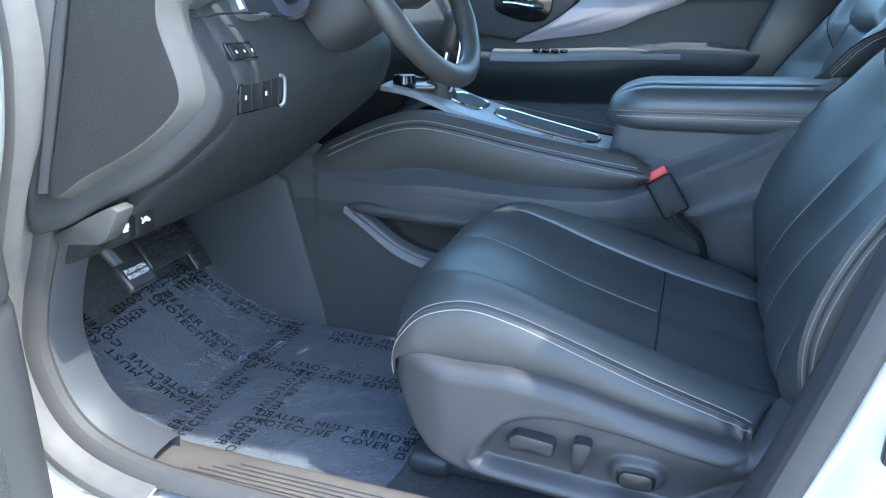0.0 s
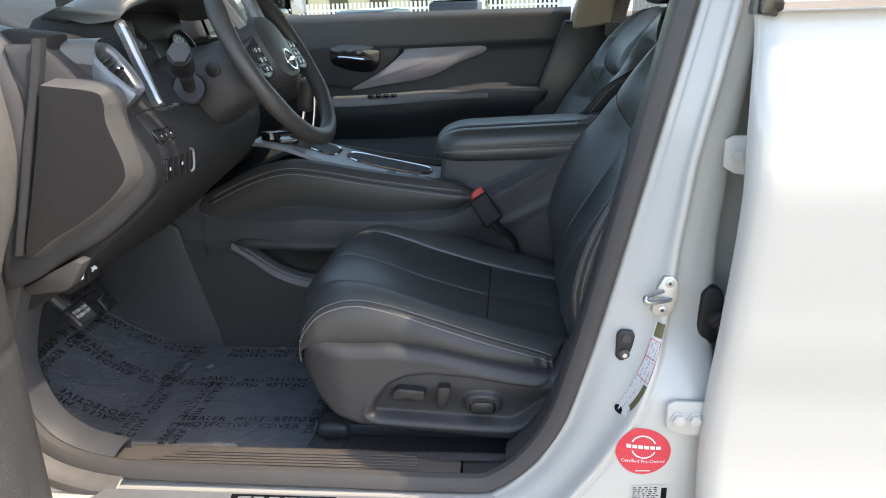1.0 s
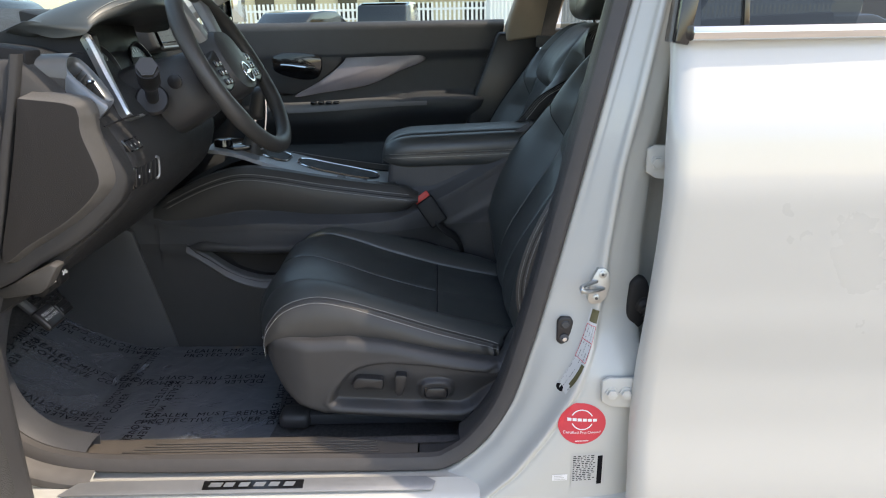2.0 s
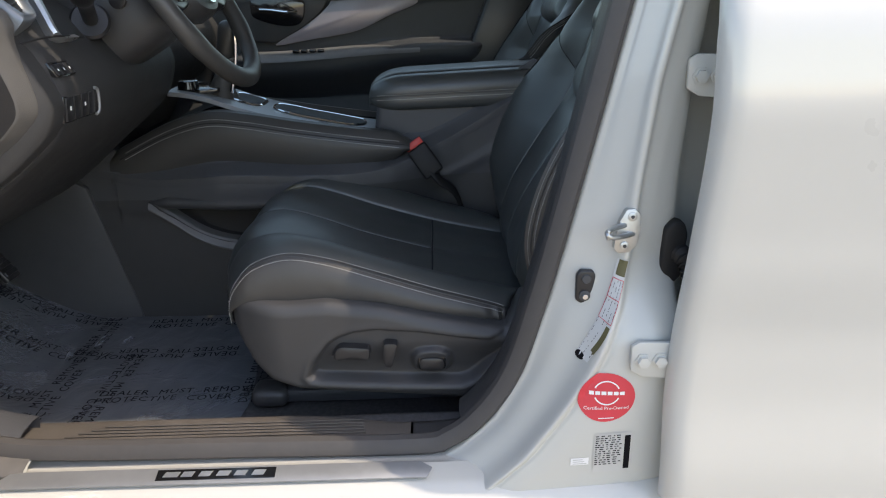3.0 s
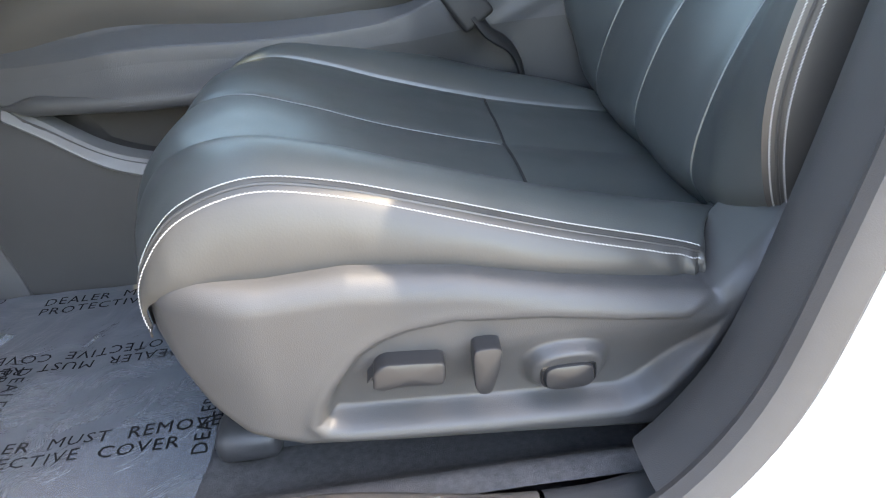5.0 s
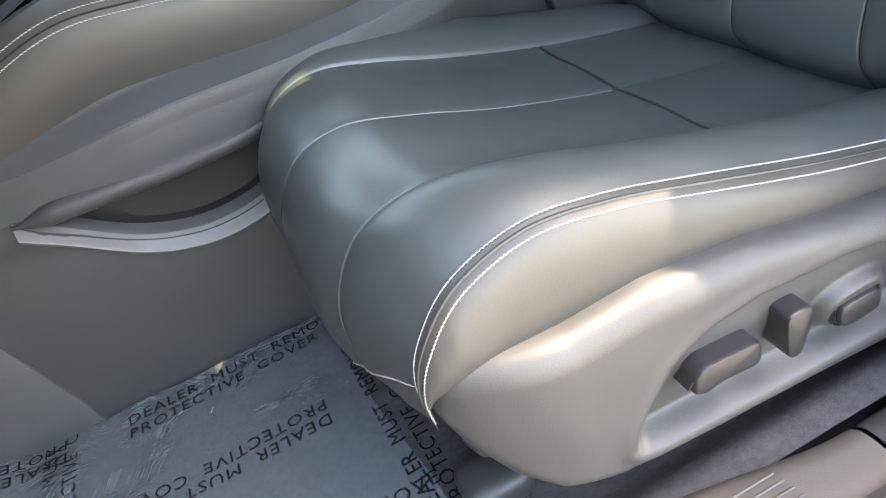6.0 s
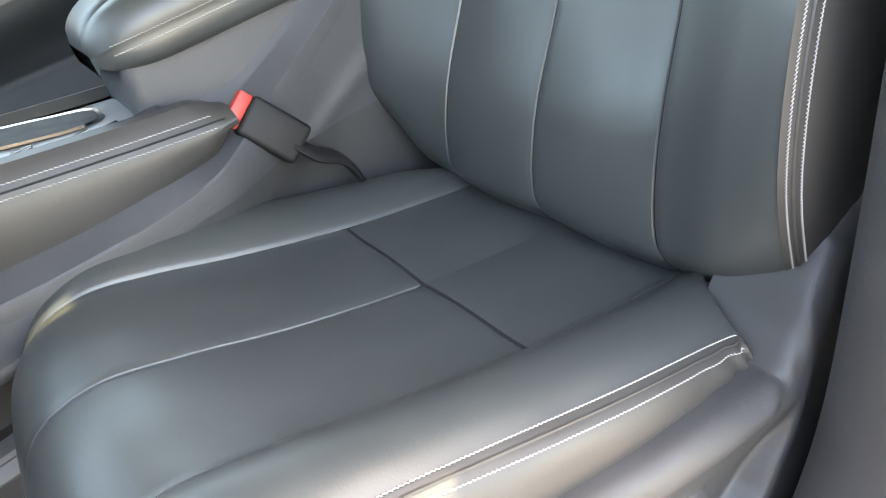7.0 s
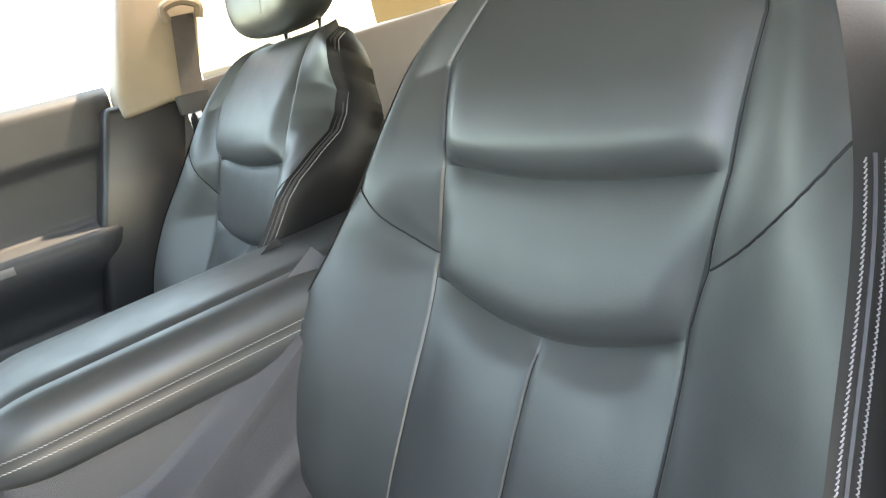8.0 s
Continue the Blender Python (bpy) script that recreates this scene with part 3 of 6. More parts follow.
    for i in range(n):
        e = bedge[i]
        r = []
        ways = ((0.0, 0.0), (0.012, 0.006), (0.04, 0.010), (0.085, 0.006), (0.13, -0.006), (0.165, -0.04), (0.18, -0.10))
        lean = (0.95, -0.3)
        fade = 1 - 0.45 * smooth01(0.85, 1.0, i / n)
        for s, order in ((-1, ways), (1, ways[::-1])):
            for dx, dy in order:
                back_x = dx * lean[0] * fade if switches else setback(i, s) + (min(0.171 * fade, max(0.02, 0.535 - e.x)) - setback(i, s)) * dx / 0.18
                r.append(Vector((e.x + back_x - forward(i, s) * (1 - min(1, dx / 0.1)), yc + s * max(0.0, wide_of(i, s) + dy), e.y + dx * lean[1] * fade)))
        shell.append(r)
    part("back_cover", grid(shell), LEATHER_SIDE if switches else SHADED_VINYL, back)
    for s in (-1, 1):
        top_i = next(i for i in range(n) if bedge[i].y > 1.105) if s == out and switches else n - 10
        a = [Vector((bedge[i].x + 0.0050 - forward(i, s) + setback(i, s), yc + s * (wide_of(i, s) + 0.0028), bedge[i].y - 0.0016)) for i in range(2, top_i)]
        b = [Vector((bedge[i].x + 0.0145 - 0.9 * forward(i, s) + setback(i, s), yc + s * (wide_of(i, s) + 0.0072), bedge[i].y - 0.0046)) for i in range(2, top_i)]
        part("stitching", stitches(a, (-0.8, s * 0.6, 0), 0.0027, 0.0024, 0.00048, slant=0.28), THREAD if s == out else THREAD_DARK, back, "pale grey thread")
        part("stitching", stitches(b, (-0.3, s, 0), 0.0027, 0.0024, 0.00048, slant=0.28), THREAD, back, "pale grey thread")
        part("piping", tube([p.lerp(q, 0.5) for p, q in zip(a, b)], 0.0017, 6), LEATHER_SIDE, back)
    yc += 0.005 * out
    # underside, mountings and head restraint
    part("seat_frame", box((0.44, 0.44, 0.10), (-0.06, yc, 0.575), 0.02), PLASTIC_DARK, base)
    for s in (-1, 1):
        part("seat_rail", box((0.48, 0.040, 0.026), (-0.01, yc + s * 0.185, 0.474), 0.006), PLASTIC_DARK, base)
        part("rail_cover", box((0.066, 0.056, 0.036), (-0.268, yc + s * 0.192, 0.476), 0.014, 3), PLASTIC, base)
        part("bracket", box((0.05, 0.035, 0.09), (0.0, yc + s * 0.20, 0.52), 0.006), PLASTIC_DARK, base)
    hr = bmesh.new()
    bmesh.ops.create_uvsphere(hr, u_segments=40, v_segments=28, radius=1)
    for v in hr.verts:
        c = v.co
        c.x, c.y, c.z = [math.copysign(abs(q) ** 0.62, q) for q in c]
        k = 1 + 0.10 * c.z
        v.co = Vector((0.524 + 0.058 * c.x + 0.018 * c.z - 0.015 * c.y * c.y, yc + 0.168 * c.y * k, 1.350 + 0.092 * c.z))
    head = part("head_restraint", hr, LEATHER, base)
    part("stitching", stitches([Vector((0.462 + 0.018 * q + 0.001 * abs(q), yc - 0.05, 1.350 + 0.078 * q)) for q in np.linspace(-0.8, 0.8, 12)], (-1, 0, 0), 0.0072, 0.0056, 0.0008), THREAD, head)
    for s in (-1, 1):
        part("post", tube([(0.525, yc + s * 0.075, 1.22), (0.545, yc + s * 0.075, 1.31)], 0.006, 12), CHROME, head)
    return base


seat(1.105, -1, "black leather driver's seat with pale stitching and power switches", "front seats", True)
seat(1.845, 1, "black leather passenger seat beside the centre console", "front seats", False)

# ---- body side ----
OPENING = [(-0.95, 1.262), (-0.8, 1.25), (-0.7, 1.238), (-0.662, 1.217), (-0.649, 1.165), (-0.645, 1.085), (-0.653, 1.028), (-0.668, 0.968), (-0.692, 0.905), (-0.722, 0.828), (-0.752, 0.755), (-0.768, 0.68),
           (-0.748, 0.6), (-0.702, 0.548), (-0.62, 0.52), (-0.5, 0.512), (-0.25, 0.509), (0.0, 0.506), (0.054, 0.517), (0.105, 0.558), (0.152, 0.632), (0.19, 0.755), (0.225, 0.893), (0.257, 1.026), (0.288, 1.159), (0.328, 1.306), (0.36, 1.42)]


def opening(n=150, push=0.0):
    """The edge of the front doorway in x and z, pushed outwards, with its outward normals."""
    c = curve([(x, 0, z) for x, z in OPENING], n)
    out = []
    for i in range(n):
        t = (c[min(i + 1, n - 1)] - c[max(i - 1, 0)]).normalized()
        o = Vector((t.z, 0, -t.x)) * 1.0
        out.append((c[i] + o * push, o))
    return out


def band(profile, n=150, lo=0, hi=None):
    """Sweep a list of (outward, y) steps along the doorway."""
    return grid([[p + o * a + Vector((0, y, 0)) for a, y in profile] for p, o in opening(n)[lo:hi]])


def pillar_y(z):
    """How far the door plane leans in towards the roof."""
    return 0.20 * max(0.0, z - 1.16) ** 1.1


def leaned(bm):
    for v in bm.verts:
        v.co.y += pillar_y(v.co.z)
    return bm


frame_ob = thing("car_body", "pearl white car body side with open front doorway", "car body", (0, 0.66, 0.25), kind="structure")
seal = [(0.004, 0.715), (-0.010, 0.712), (-0.015, 0.703), (-0.013, 0.692), (-0.004, 0.684), (0.006, 0.682), (0.012, 0.687), (0.012, 0.70)]
part("door_seal", leaned(band(seal)), RUBBER, frame_ob, "black rubber door seal")
part("inner_trim", leaned(band([(-0.009, 0.708), (-0.012, 0.722), (-0.013, 0.745), (-0.010, 0.768), (0.0, 0.780), (0.02, 0.784), (0.06, 0.786)], lo=98)), PLASTIC, frame_ob, "charcoal pillar trim")
part("front_trim", leaned(band([(-0.009, 0.708), (-0.014, 0.72), (-0.016, 0.75), (-0.012, 0.77), (0.03, 0.772)], hi=61)), CONSOLE, frame_ob)
part("jamb", leaned(band([(0.008, 0.70), (0.010, 0.676), (0.018, 0.664), (0.035, 0.660), (0.06, 0.645), (0.085, 0.632), (0.10, 0.628), (0.12, 0.64)], hi=63)), JAMB, frame_ob)
part("front_seal", leaned(band([(0.004, 0.700), (0.005, 0.676), (0.010, 0.660), (0.018, 0.653), (0.028, 0.652), (0.036, 0.656), (0.038, 0.668)], hi=63)), SEAL_SUNLIT, frame_ob, "brownish grey rubber door seal")
part("pillar_foot", leaned(prism([(-0.70, 1.236), (-0.66, 1.247), (-0.593, 1.237), (-0.597, 1.192), (-0.612, 1.188), (-0.628, 1.05), (-0.66, 0.95), (-0.72, 0.95)], 0.716, 0.765, "y", 0.006, 2)), DASH_PANEL, frame_ob, "charcoal trim at the foot of the pillar")
# rocker with its painted step
sill = [(0.70, 0.494), (0.684, 0.492), (0.672, 0.4935), (0.664, 0.497), (0.635, 0.489), (0.610, 0.478), (0.596, 0.462), (0.588, 0.43), (0.585, 0.36), (0.592, 0.30), (0.62, 0.24), (0.75, 0.22)]
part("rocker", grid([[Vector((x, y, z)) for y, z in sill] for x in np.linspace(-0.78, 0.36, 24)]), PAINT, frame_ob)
step = thing("sill_plate", "brushed metal step plate with a name panel", "sill plate", (-0.30, 0.65, 0.50))
part("plate", prism([(-0.622, 0.640), (-0.600, 0.662), (0.010, 0.662), (0.028, 0.650), (0.020, 0.632), (-0.63, 0.632)], 0.0, 0.004, "z", 0.0015, 2), TRIM_GREY, step)
part("name_panel", box((0.176, 0.019, 0.0015), (-0.292, 0.648, 0.0046), 0.0005, 1), GLOSS, step)
for k, w in enumerate((0.027, 0.021, 0.021, 0.023, 0.021, 0.022)):
    x0_ = -0.3700 + 0.0262 * k
    w *= 0.80
    part("name_bar", prism([(x0_, 0.6435), (x0_ + w, 0.6435), (x0_ + w + 0.0035, 0.6525), (x0_ + 0.0035, 0.6525)], 0.0050, 0.0060, "z"), SILVER, step)
for o in step.children:
    m = Matrix.Translation((0, 0.655, 0.4945)) @ Matrix.Rotation(radians(15), 4, "X") @ Matrix.Translation((0, -0.655, 0.0035))
    o.data.transform(m)
# scuff plate inside the sill
scuff = thing("scuff_plate", "scuffed dark plastic sill cover tinted sunlit brown, with raised ribs", "sill cover", (-0.3, 0.75, 0.50))
prof = [(0.700, 0.494), (0.704, 0.503), (0.712, 0.5065), (0.748, 0.508), (0.758, 0.5065), (0.768, 0.499), (0.780, 0.476), (0.790, 0.452), (0.80, 0.44)]
part("cover", grid([[Vector((x, y + (0.028 * smooth01(0.0, -0.2, x) if y > 0.73 else 0.0), z + 0.10 * max(0.0, -0.62 - x) ** 1.35 * 4.2)) for y, z in prof] for x in np.linspace(-0.735, -0.006, 40)]), SCUFF, scuff)
part("rear_cover", grid([[Vector((x, y, z + 0.9 * max(0.0, x - 0.03) ** 1.6)) for y, z in prof] for x in np.linspace(-0.002, 0.16, 24)]), PLASTIC, scuff)
for k in range(6):
    part("rib", box((0.52 - 0.02 * k, 0.0022, 0.0022), (-0.335 + 0.008 * k, 0.722 + 0.0085 * k, 0.5085 + 0.0002 * k), 0.0008, 1), SCUFF, scuff)
# B pillar
CREASE = [(0.10, 0.47), (0.165, 0.53), (0.215, 0.60), (0.262, 0.68), (0.290, 0.76), (0.303, 0.84), (0.310, 0.93), (0.325, 1.05), (0.352, 1.18), (0.385, 1.32), (0.41, 1.42)]
EDGE = [(0.0, 0.47), (0.060, 0.500), (0.118, 0.555), (0.163, 0.632), (0.201, 0.755), (0.236, 0.893), (0.268, 1.026), (0.299, 1.159), (0.339, 1.306), (0.37, 1.42)]
rows = []
for z in np.linspace(0.44, 1.42, 60):
    e = float(np.interp(z, [p[1] for p in EDGE], [p[0] for p in EDGE]))
    c = float(np.interp(z, [p[1] for p in CREASE], [p[0] for p in CREASE]))
    low = smooth01(0.82, 0.70, z)
    yc_ = 0.648 - 0.031 * low
    row = [(e, 0.700), (e + 0.004, 0.688), (e + 0.012, 0.683), (e + 0.35 * (c - e), 0.676 - 0.01 * low), (e + 0.72 * (c - e), 0.662 - 0.016 * low), (c - 0.008, yc_ + 0.001), (c, yc_),
           (c + 0.007, yc_ + 0.004 + 0.006 * (1 - low)), (c + 0.018, yc_ + 0.016 * (1 - low)), (c + 0.035 + 0.03 * low, yc_ + 0.024 * (1 - low) - 0.003 * low), (0.372 + 0.6 * max(0, c - 0.31), 0.690 - 0.060 * low),
           (0.385 + 0.6 * max(0, c - 0.31), 0.735 - 0.06 * low), (0.47, 0.77)]
    xs = sorted(r[0] for r in row)
    rows.append([Vector((xs[k], r[1] + pillar_y(z), z)) for k, r in enumerate(row)])
fine = [by_index([tuple(p) for p in r], 49) for r in rows]
pillar = part("b_pillar", grid(fine), JAMB, frame_ob, angle=50)
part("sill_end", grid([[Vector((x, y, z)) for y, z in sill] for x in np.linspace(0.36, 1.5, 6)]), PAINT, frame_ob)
part("upper_cover", leaned(prism([(0.325, 1.20), (0.336, 1.195), (0.39, 1.44), (0.37, 1.44)], 0.73, 0.80, "y", 0.004)), BEIGE, frame_ob)

# things on the pillar
def on_pillar(x, z):
    zs = np.linspace(0.44, 1.42, 60)
    k = int(np.clip(np.searchsorted(zs, z), 1, 59))
    w = (z - zs[k - 1]) / (zs[k] - zs[k - 1])
    r = [a.lerp(b_, w) for a, b_ in zip(fine[k - 1], fine[k])]
    return float(np.interp(x, [p.x for p in r], [p.y for p in r]))


def drape(bm, lift=0.0012):
    """Lay a flat mesh drawn in x and z on the pillar."""
    for v in bm.verts:
        v.co.y = on_pillar(v.co.x, v.co.z) - lift - v.co.y
    return bm


def disc(cx, cz, rx, rz, y=0.0, n=48, rings=5):
    rows_ = [[Vector((cx + rx * q * math.cos(2 * math.pi * k / n), y, cz + rz * q * math.sin(2 * math.pi * k / n))) for k in range(n)] for q in np.linspace(0.002, 1, rings)]
    return grid(rows_, close_v=True, caps=False)


def patch(x0, z0, x1, z1, y=0.0, turn=0.0, nx=6, nz=6, pivot=None):
    b_ = grid([[Vector((x0 + (x1 - x0) * i / nx, y, z0 + (z1 - z0) * k / nz)) for k in range(nz + 1)] for i in range(nx + 1)])
    if turn:
        p = pivot or ((x0 + x1) / 2, 0, (z0 + z1) / 2)
        bmesh.ops.rotate(b_, cent=(p[0], 0, p[-1]), matrix=Matrix.Rotation(radians(turn), 3, "Y"), verts=b_.verts)
    return b_


striker = thing("door_striker", "bare steel door striker loop bolted to the white pillar", "door striker", (0.296, 0.655, 0.86))
sy = on_pillar(0.296, 0.86)
part("plate", prism([(0.278, 0.838), (0.284, 0.831), (0.300, 0.832), (0.310, 0.843), (0.314, 0.862), (0.312, 0.884), (0.304, 0.892), (0.293, 0.891), (0.285, 0.876), (0.280, 0.856)], sy - 0.005, sy + 0.006, "y", 0.0015, 2), STEEL, striker)
loop_ = curve([(0.304, sy - 0.002, 0.8570), (0.291, sy - 0.013, 0.8580), (0.274, sy - 0.024, 0.8600), (0.2650, sy - 0.0275, 0.8632), (0.2640, sy - 0.0255, 0.8668), (0.273, sy - 0.016, 0.8690), (0.292, sy - 0.003, 0.8695)], 30)
part("loop", tube(loop_, 0.0036, 12), STEEL, striker)
part("loop_end", box((0.006, 0.005, 0.014), (0.2650, sy - 0.0268, 0.8645), 0.002, 2, Matrix.Rotation(radians(30), 4, "Z")), STEEL, striker)
for x, z in ((0.2920, 0.8415), (0.3005, 0.8815)):
    bo = part("bolt", lathe([(0.001, 0), (0.0060, 0), (0.0060, 0.0014), (0.0046, 0.0022), (0.001, 0.0022)], (x, sy - 0.005, z), Matrix.Rotation(radians(90), 4, "X"), 24), STEEL, striker)
    part("socket", lathe([(0.0005, 0), (0.0026, 0), (0.0026, 0.0006), (0.0005, 0.0006)], (x, sy - 0.0074, z), Matrix.Rotation(radians(90), 4, "X"), 6), PLASTIC_DARK, bo)
switch = thing("door_switch", "small black door-light switch in the white pillar", "door switch", (0.245, 0.68, 0.775))
py = on_pillar(0.246, 0.776)
part("housing", prism([(0.234, 0.757), (0.241, 0.751), (0.250, 0.753), (0.257, 0.764), (0.261, 0.792), (0.257, 0.800), (0.240, 0.801), (0.234, 0.794)], py - 0.006, py + 0.004, "y", 0.003, 3), PLASTIC_SMOOTH, switch)
part("plunger_ring", lathe([(0.0005, 0), (0.0078, 0), (0.0075, 0.003), (0.006, 0.0035), (0.0005, 0.0035)], (0.246, py - 0.006, 0.764), Matrix.Rotation(radians(90), 4, "X"), 24), PLASTIC_DARK, switch)
part("plunger", lathe([(0.0005, 0), (0.0042, 0), (0.0042, 0.006), (0.0034, 0.0075), (0.0005, 0.008)], (0.246, py - 0.006, 0.764), Matrix.Rotation(radians(90), 4, "X"), 24), CHROME, switch)
part("boss", lathe([(0.0005, 0), (0.007, 0), (0.006, 0.002), (0.0005, 0.002)], (0.248, py - 0.006, 0.788), Matrix.Rotation(radians(90), 4, "X"), 24), PLASTIC_DARK, switch)

roundel = thing("round_sticker", "round red sticker with white ring and lettering bars", "sticker", (0.273, 0.617, 0.636))
part("disc", drape(disc(0.2725, 0.630, 0.0395, 0.0375)), STICKER_RED, roundel)
part("ring", drape(grid([[Vector((0.2725 + r * math.cos(a), 0.0006, 0.6380 + r * math.sin(a))) for r in (0.0165, 0.0185)] for a in np.linspace(0.42, math.pi - 0.42, 20)])), WHITE_INK, roundel)
part("ring", drape(grid([[Vector((0.2725 + r * math.cos(a), 0.0006, 0.6380 + r * math.sin(a))) for r in (0.0165, 0.0185)] for a in np.linspace(math.pi + 0.42, 2 * math.pi - 0.42, 20)])), WHITE_INK, roundel)
for k in range(6):
    part("name_bar", drape(patch(0.2485 + 0.0083 * k, 0.6352, 0.2550 + 0.0083 * k, 0.6405, 0.0006, nx=1, nz=1)), WHITE_INK, roundel)
b = writing("Certified Pre-Owned", 0.0073, Matrix.Translation((0.2725, 0, 0.6125)) @ Matrix.Rotation(radians(90), 4, "X"), WHITE_INK, "lettering", roundel, align="CENTER")
for v in b.data.vertices:
    v.co.y = on_pillar(v.co.x, v.co.z) - 0.0019
part("small_print_bar", drape(patch(0.262, 0.598, 0.284, 0.5995, 0.0006, nx=3, nz=1)), WHITE_INK, roundel)

plate = thing("maker_label", "silver specification label with rows of fine print", "label", (0.275, 0.61, 0.55))
part("sheet", drape(patch(0.2585, 0.506, 0.3130, 0.572)), PAPER, plate)
b, b2 = bmesh.new(), bmesh.new()
rnd = random.Random(5)
for k in range(14):
    x = 0.2605
    z = 0.5690 - 0.0037 * k
    while x < 0.295:
        w = rnd.uniform(0.002, 0.006)
        join(b, patch(x, z - 0.0016, min(x + w, 0.2985), z, 0.0006, nx=1, nz=1))
        x += w + rnd.uniform(0.0012, 0.004)
for k in range(26):
    join(b2, patch(0.3025, 0.510 + 0.0021 * k, 0.3110, 0.514 + 0.0021 * k + rnd.choice((0.0007, 0.0013)), 0.0006, nx=1, nz=1))
part("print_bar", drape(b), BLACK_INK, plate)
part("bar_code", drape(b2), BLACK_INK, plate)
small = thing("small_label", "small white strip label with faint print", "label", (0.235, 0.62, 0.53))
part("sheet", drape(patch(0.226, 0.521, 0.252, 0.533)), WHITE_INK, small)
b = bmesh.new()
for k in range(3):
    join(b, patch(0.229, 0.5228 + 0.0034 * k, 0.249 - 0.003 * k, 0.5242 + 0.0034 * k, 0.0006, nx=2, nz=1))
part("print_bar", drape(b), PAPER, small)
tyre = thing("tyre_label", "clear tyre information label strip along the pillar crease", "label", (0.262, 0.66, 0.73))
axis = curve([(0.293, 0, 0.820), (0.286, 0, 0.790), (0.275, 0, 0.755), (0.259, 0, 0.718), (0.240, 0, 0.681)], 40)


def strip(t0, t1, w0, w1, y=0.0, n=8):
    out = []
    for k in range(n + 1):
        f = (t0 + (t1 - t0) * k / n) * 39
        i = min(int(f), 38)
        p, t = axis[i].lerp(axis[i + 1], f - i), (axis[i + 1] - axis[i]).normalized()
        o = Vector((t.z, 0, -t.x)) * 0.76
        out.append([p + o * w0 + Vector((0, y, 0)), p + o * (w0 + w1) / 2 + Vector((0, y, 0)), p + o * w1 + Vector((0, y, 0))])
    return grid(out)


part("sheet", drape(strip(0.0, 1.0, -0.0095, 0.0085, n=24)), LABEL_CLEAR, tyre)
part("olive_band", drape(strip(0.0, 0.15, -0.0085, 0.006, 0.0006)), PAPER_YELLOW, tyre)
part("olive_band", drape(strip(0.60, 0.90, -0.0095, -0.0045, 0.0006)), PAPER_YELLOW, tyre)
b = bmesh.new()
for k in range(24):
    t0 = 0.19 + 0.032 * k
    for w in (-0.0085, -0.0045, -0.0005, 0.0035, 0.0072):
        if rnd.random() < 0.72 and not (0.59 < t0 < 0.89 and w < -0.003):
            join(b, strip(t0, t0 + rnd.uniform(0.012, 0.026), w, w + 0.0007, 0.0006, 1))
part("print_bar", drape(b), GREY_INK, tyre)
for t0 in (0.18, 0.36, 0.57):
    part("red_rule", drape(strip(t0, t0 + 0.006, -0.0090, 0.0080, 0.0006, 1)), STICKER_RED, tyre)
for w in (-0.0092, 0.0078):
    part("red_rule", drape(strip(0.18, 0.57, w, w + 0.0006, 0.0006, 8)), STICKER_RED, tyre)
join_ = disc(0.2385, 0.683, 0.0052, 0.0062, 0.0008, 20, 3)
part("tyre_symbol", drape(join_), BLACK_INK, tyre)

# harness boot between the pillar and the rear door
boot = thing("harness_boot", "black ribbed rubber wiring boot to the rear door", "wiring boot", (0.37, 0.70, 0.83))
by = on_pillar(0.362, 0.82)
part("grommet", prism([(0.348, 0.782), (0.356, 0.772), (0.370, 0.772), (0.381, 0.784), (0.386, 0.846), (0.380, 0.862), (0.366, 0.866), (0.353, 0.856)], by - 0.012, by + 0.012, "y", 0.006, 3), BUCKLE, boot)
line = curve([(0.376, by - 0.01, 0.818), (0.381, by - 0.026, 0.814), (0.387, by - 0.034, 0.794), (0.390, by - 0.034, 0.764), (0.400, by - 0.02, 0.738)], 70)
part("bellows", tube(line, lambda u: 0.0125 + 0.0022 * math.sin(u * 2 * math.pi * 14), 16), BUCKLE, boot)


rear = thing("rear_door", "closed pearl white rear door with dark tinted window", "car door", (0.9, 0.58, 0.52))


def hinge(z, x0):
    hy = min(on_pillar(x0 + q, z) for q in (-0.02, 0.0, 0.02))
    h = part("hinge", prism([(x0 - 0.022, z + 0.022), (x0 - 0.012, z + 0.028), (x0 + 0.06, z + 0.026), (x0 + 0.06, z - 0.03), (x0 - 0.006, z - 0.024), (x0 - 0.022, z - 0.014)], hy - 0.010, hy - 0.003, "y", 0.002, 2), JAMB, rear, "painted steel hinge")
    for dx in (-0.006, 0.017):
        part("bolt", lathe([(0.0005, 0), (0.0115, 0), (0.0115, 0.002), (0.0085, 0.0025), (0.0082, 0.008), (0.0005, 0.009)], (x0 + dx, hy - 0.010, z + 0.001), Matrix.Rotation(radians(90), 4, "X"), 6), JAMB, h)
    return h


hinge(0.691, 0.322)
hinge(1.055, 0.386)

# rear door
rows = []
for x in list(np.linspace(0.0, 0.03, 6)) + list(np.linspace(0.045, 1.05, 26)):
    row = []
    for z in np.linspace(0.49, 1.238, 40):
        e = 0.345 + 0.018 * smooth01(0.62, 1.02, z) + 0.012 * smooth01(1.1, 1.24, z)
        y = 0.543 + 0.12 * max(0.0, z - 1.035) + 0.36 * max(0.0, z - 1.128) + 0.10 * min(0.17, max(0.0, 1.035 - z)) + 0.012 * smooth01(0.86, 0.72, z) - 0.012 * smooth01(0.66, 0.52, z)
        q = 1 - min(1, x / 0.03)
        y += 0.026 * (1 - math.sqrt(max(0, 1 - q * q))) - 0.012 * smooth01(0.0, 0.8, x)
        row.append(Vector((e + x, y, z)))
    rows.append(row)
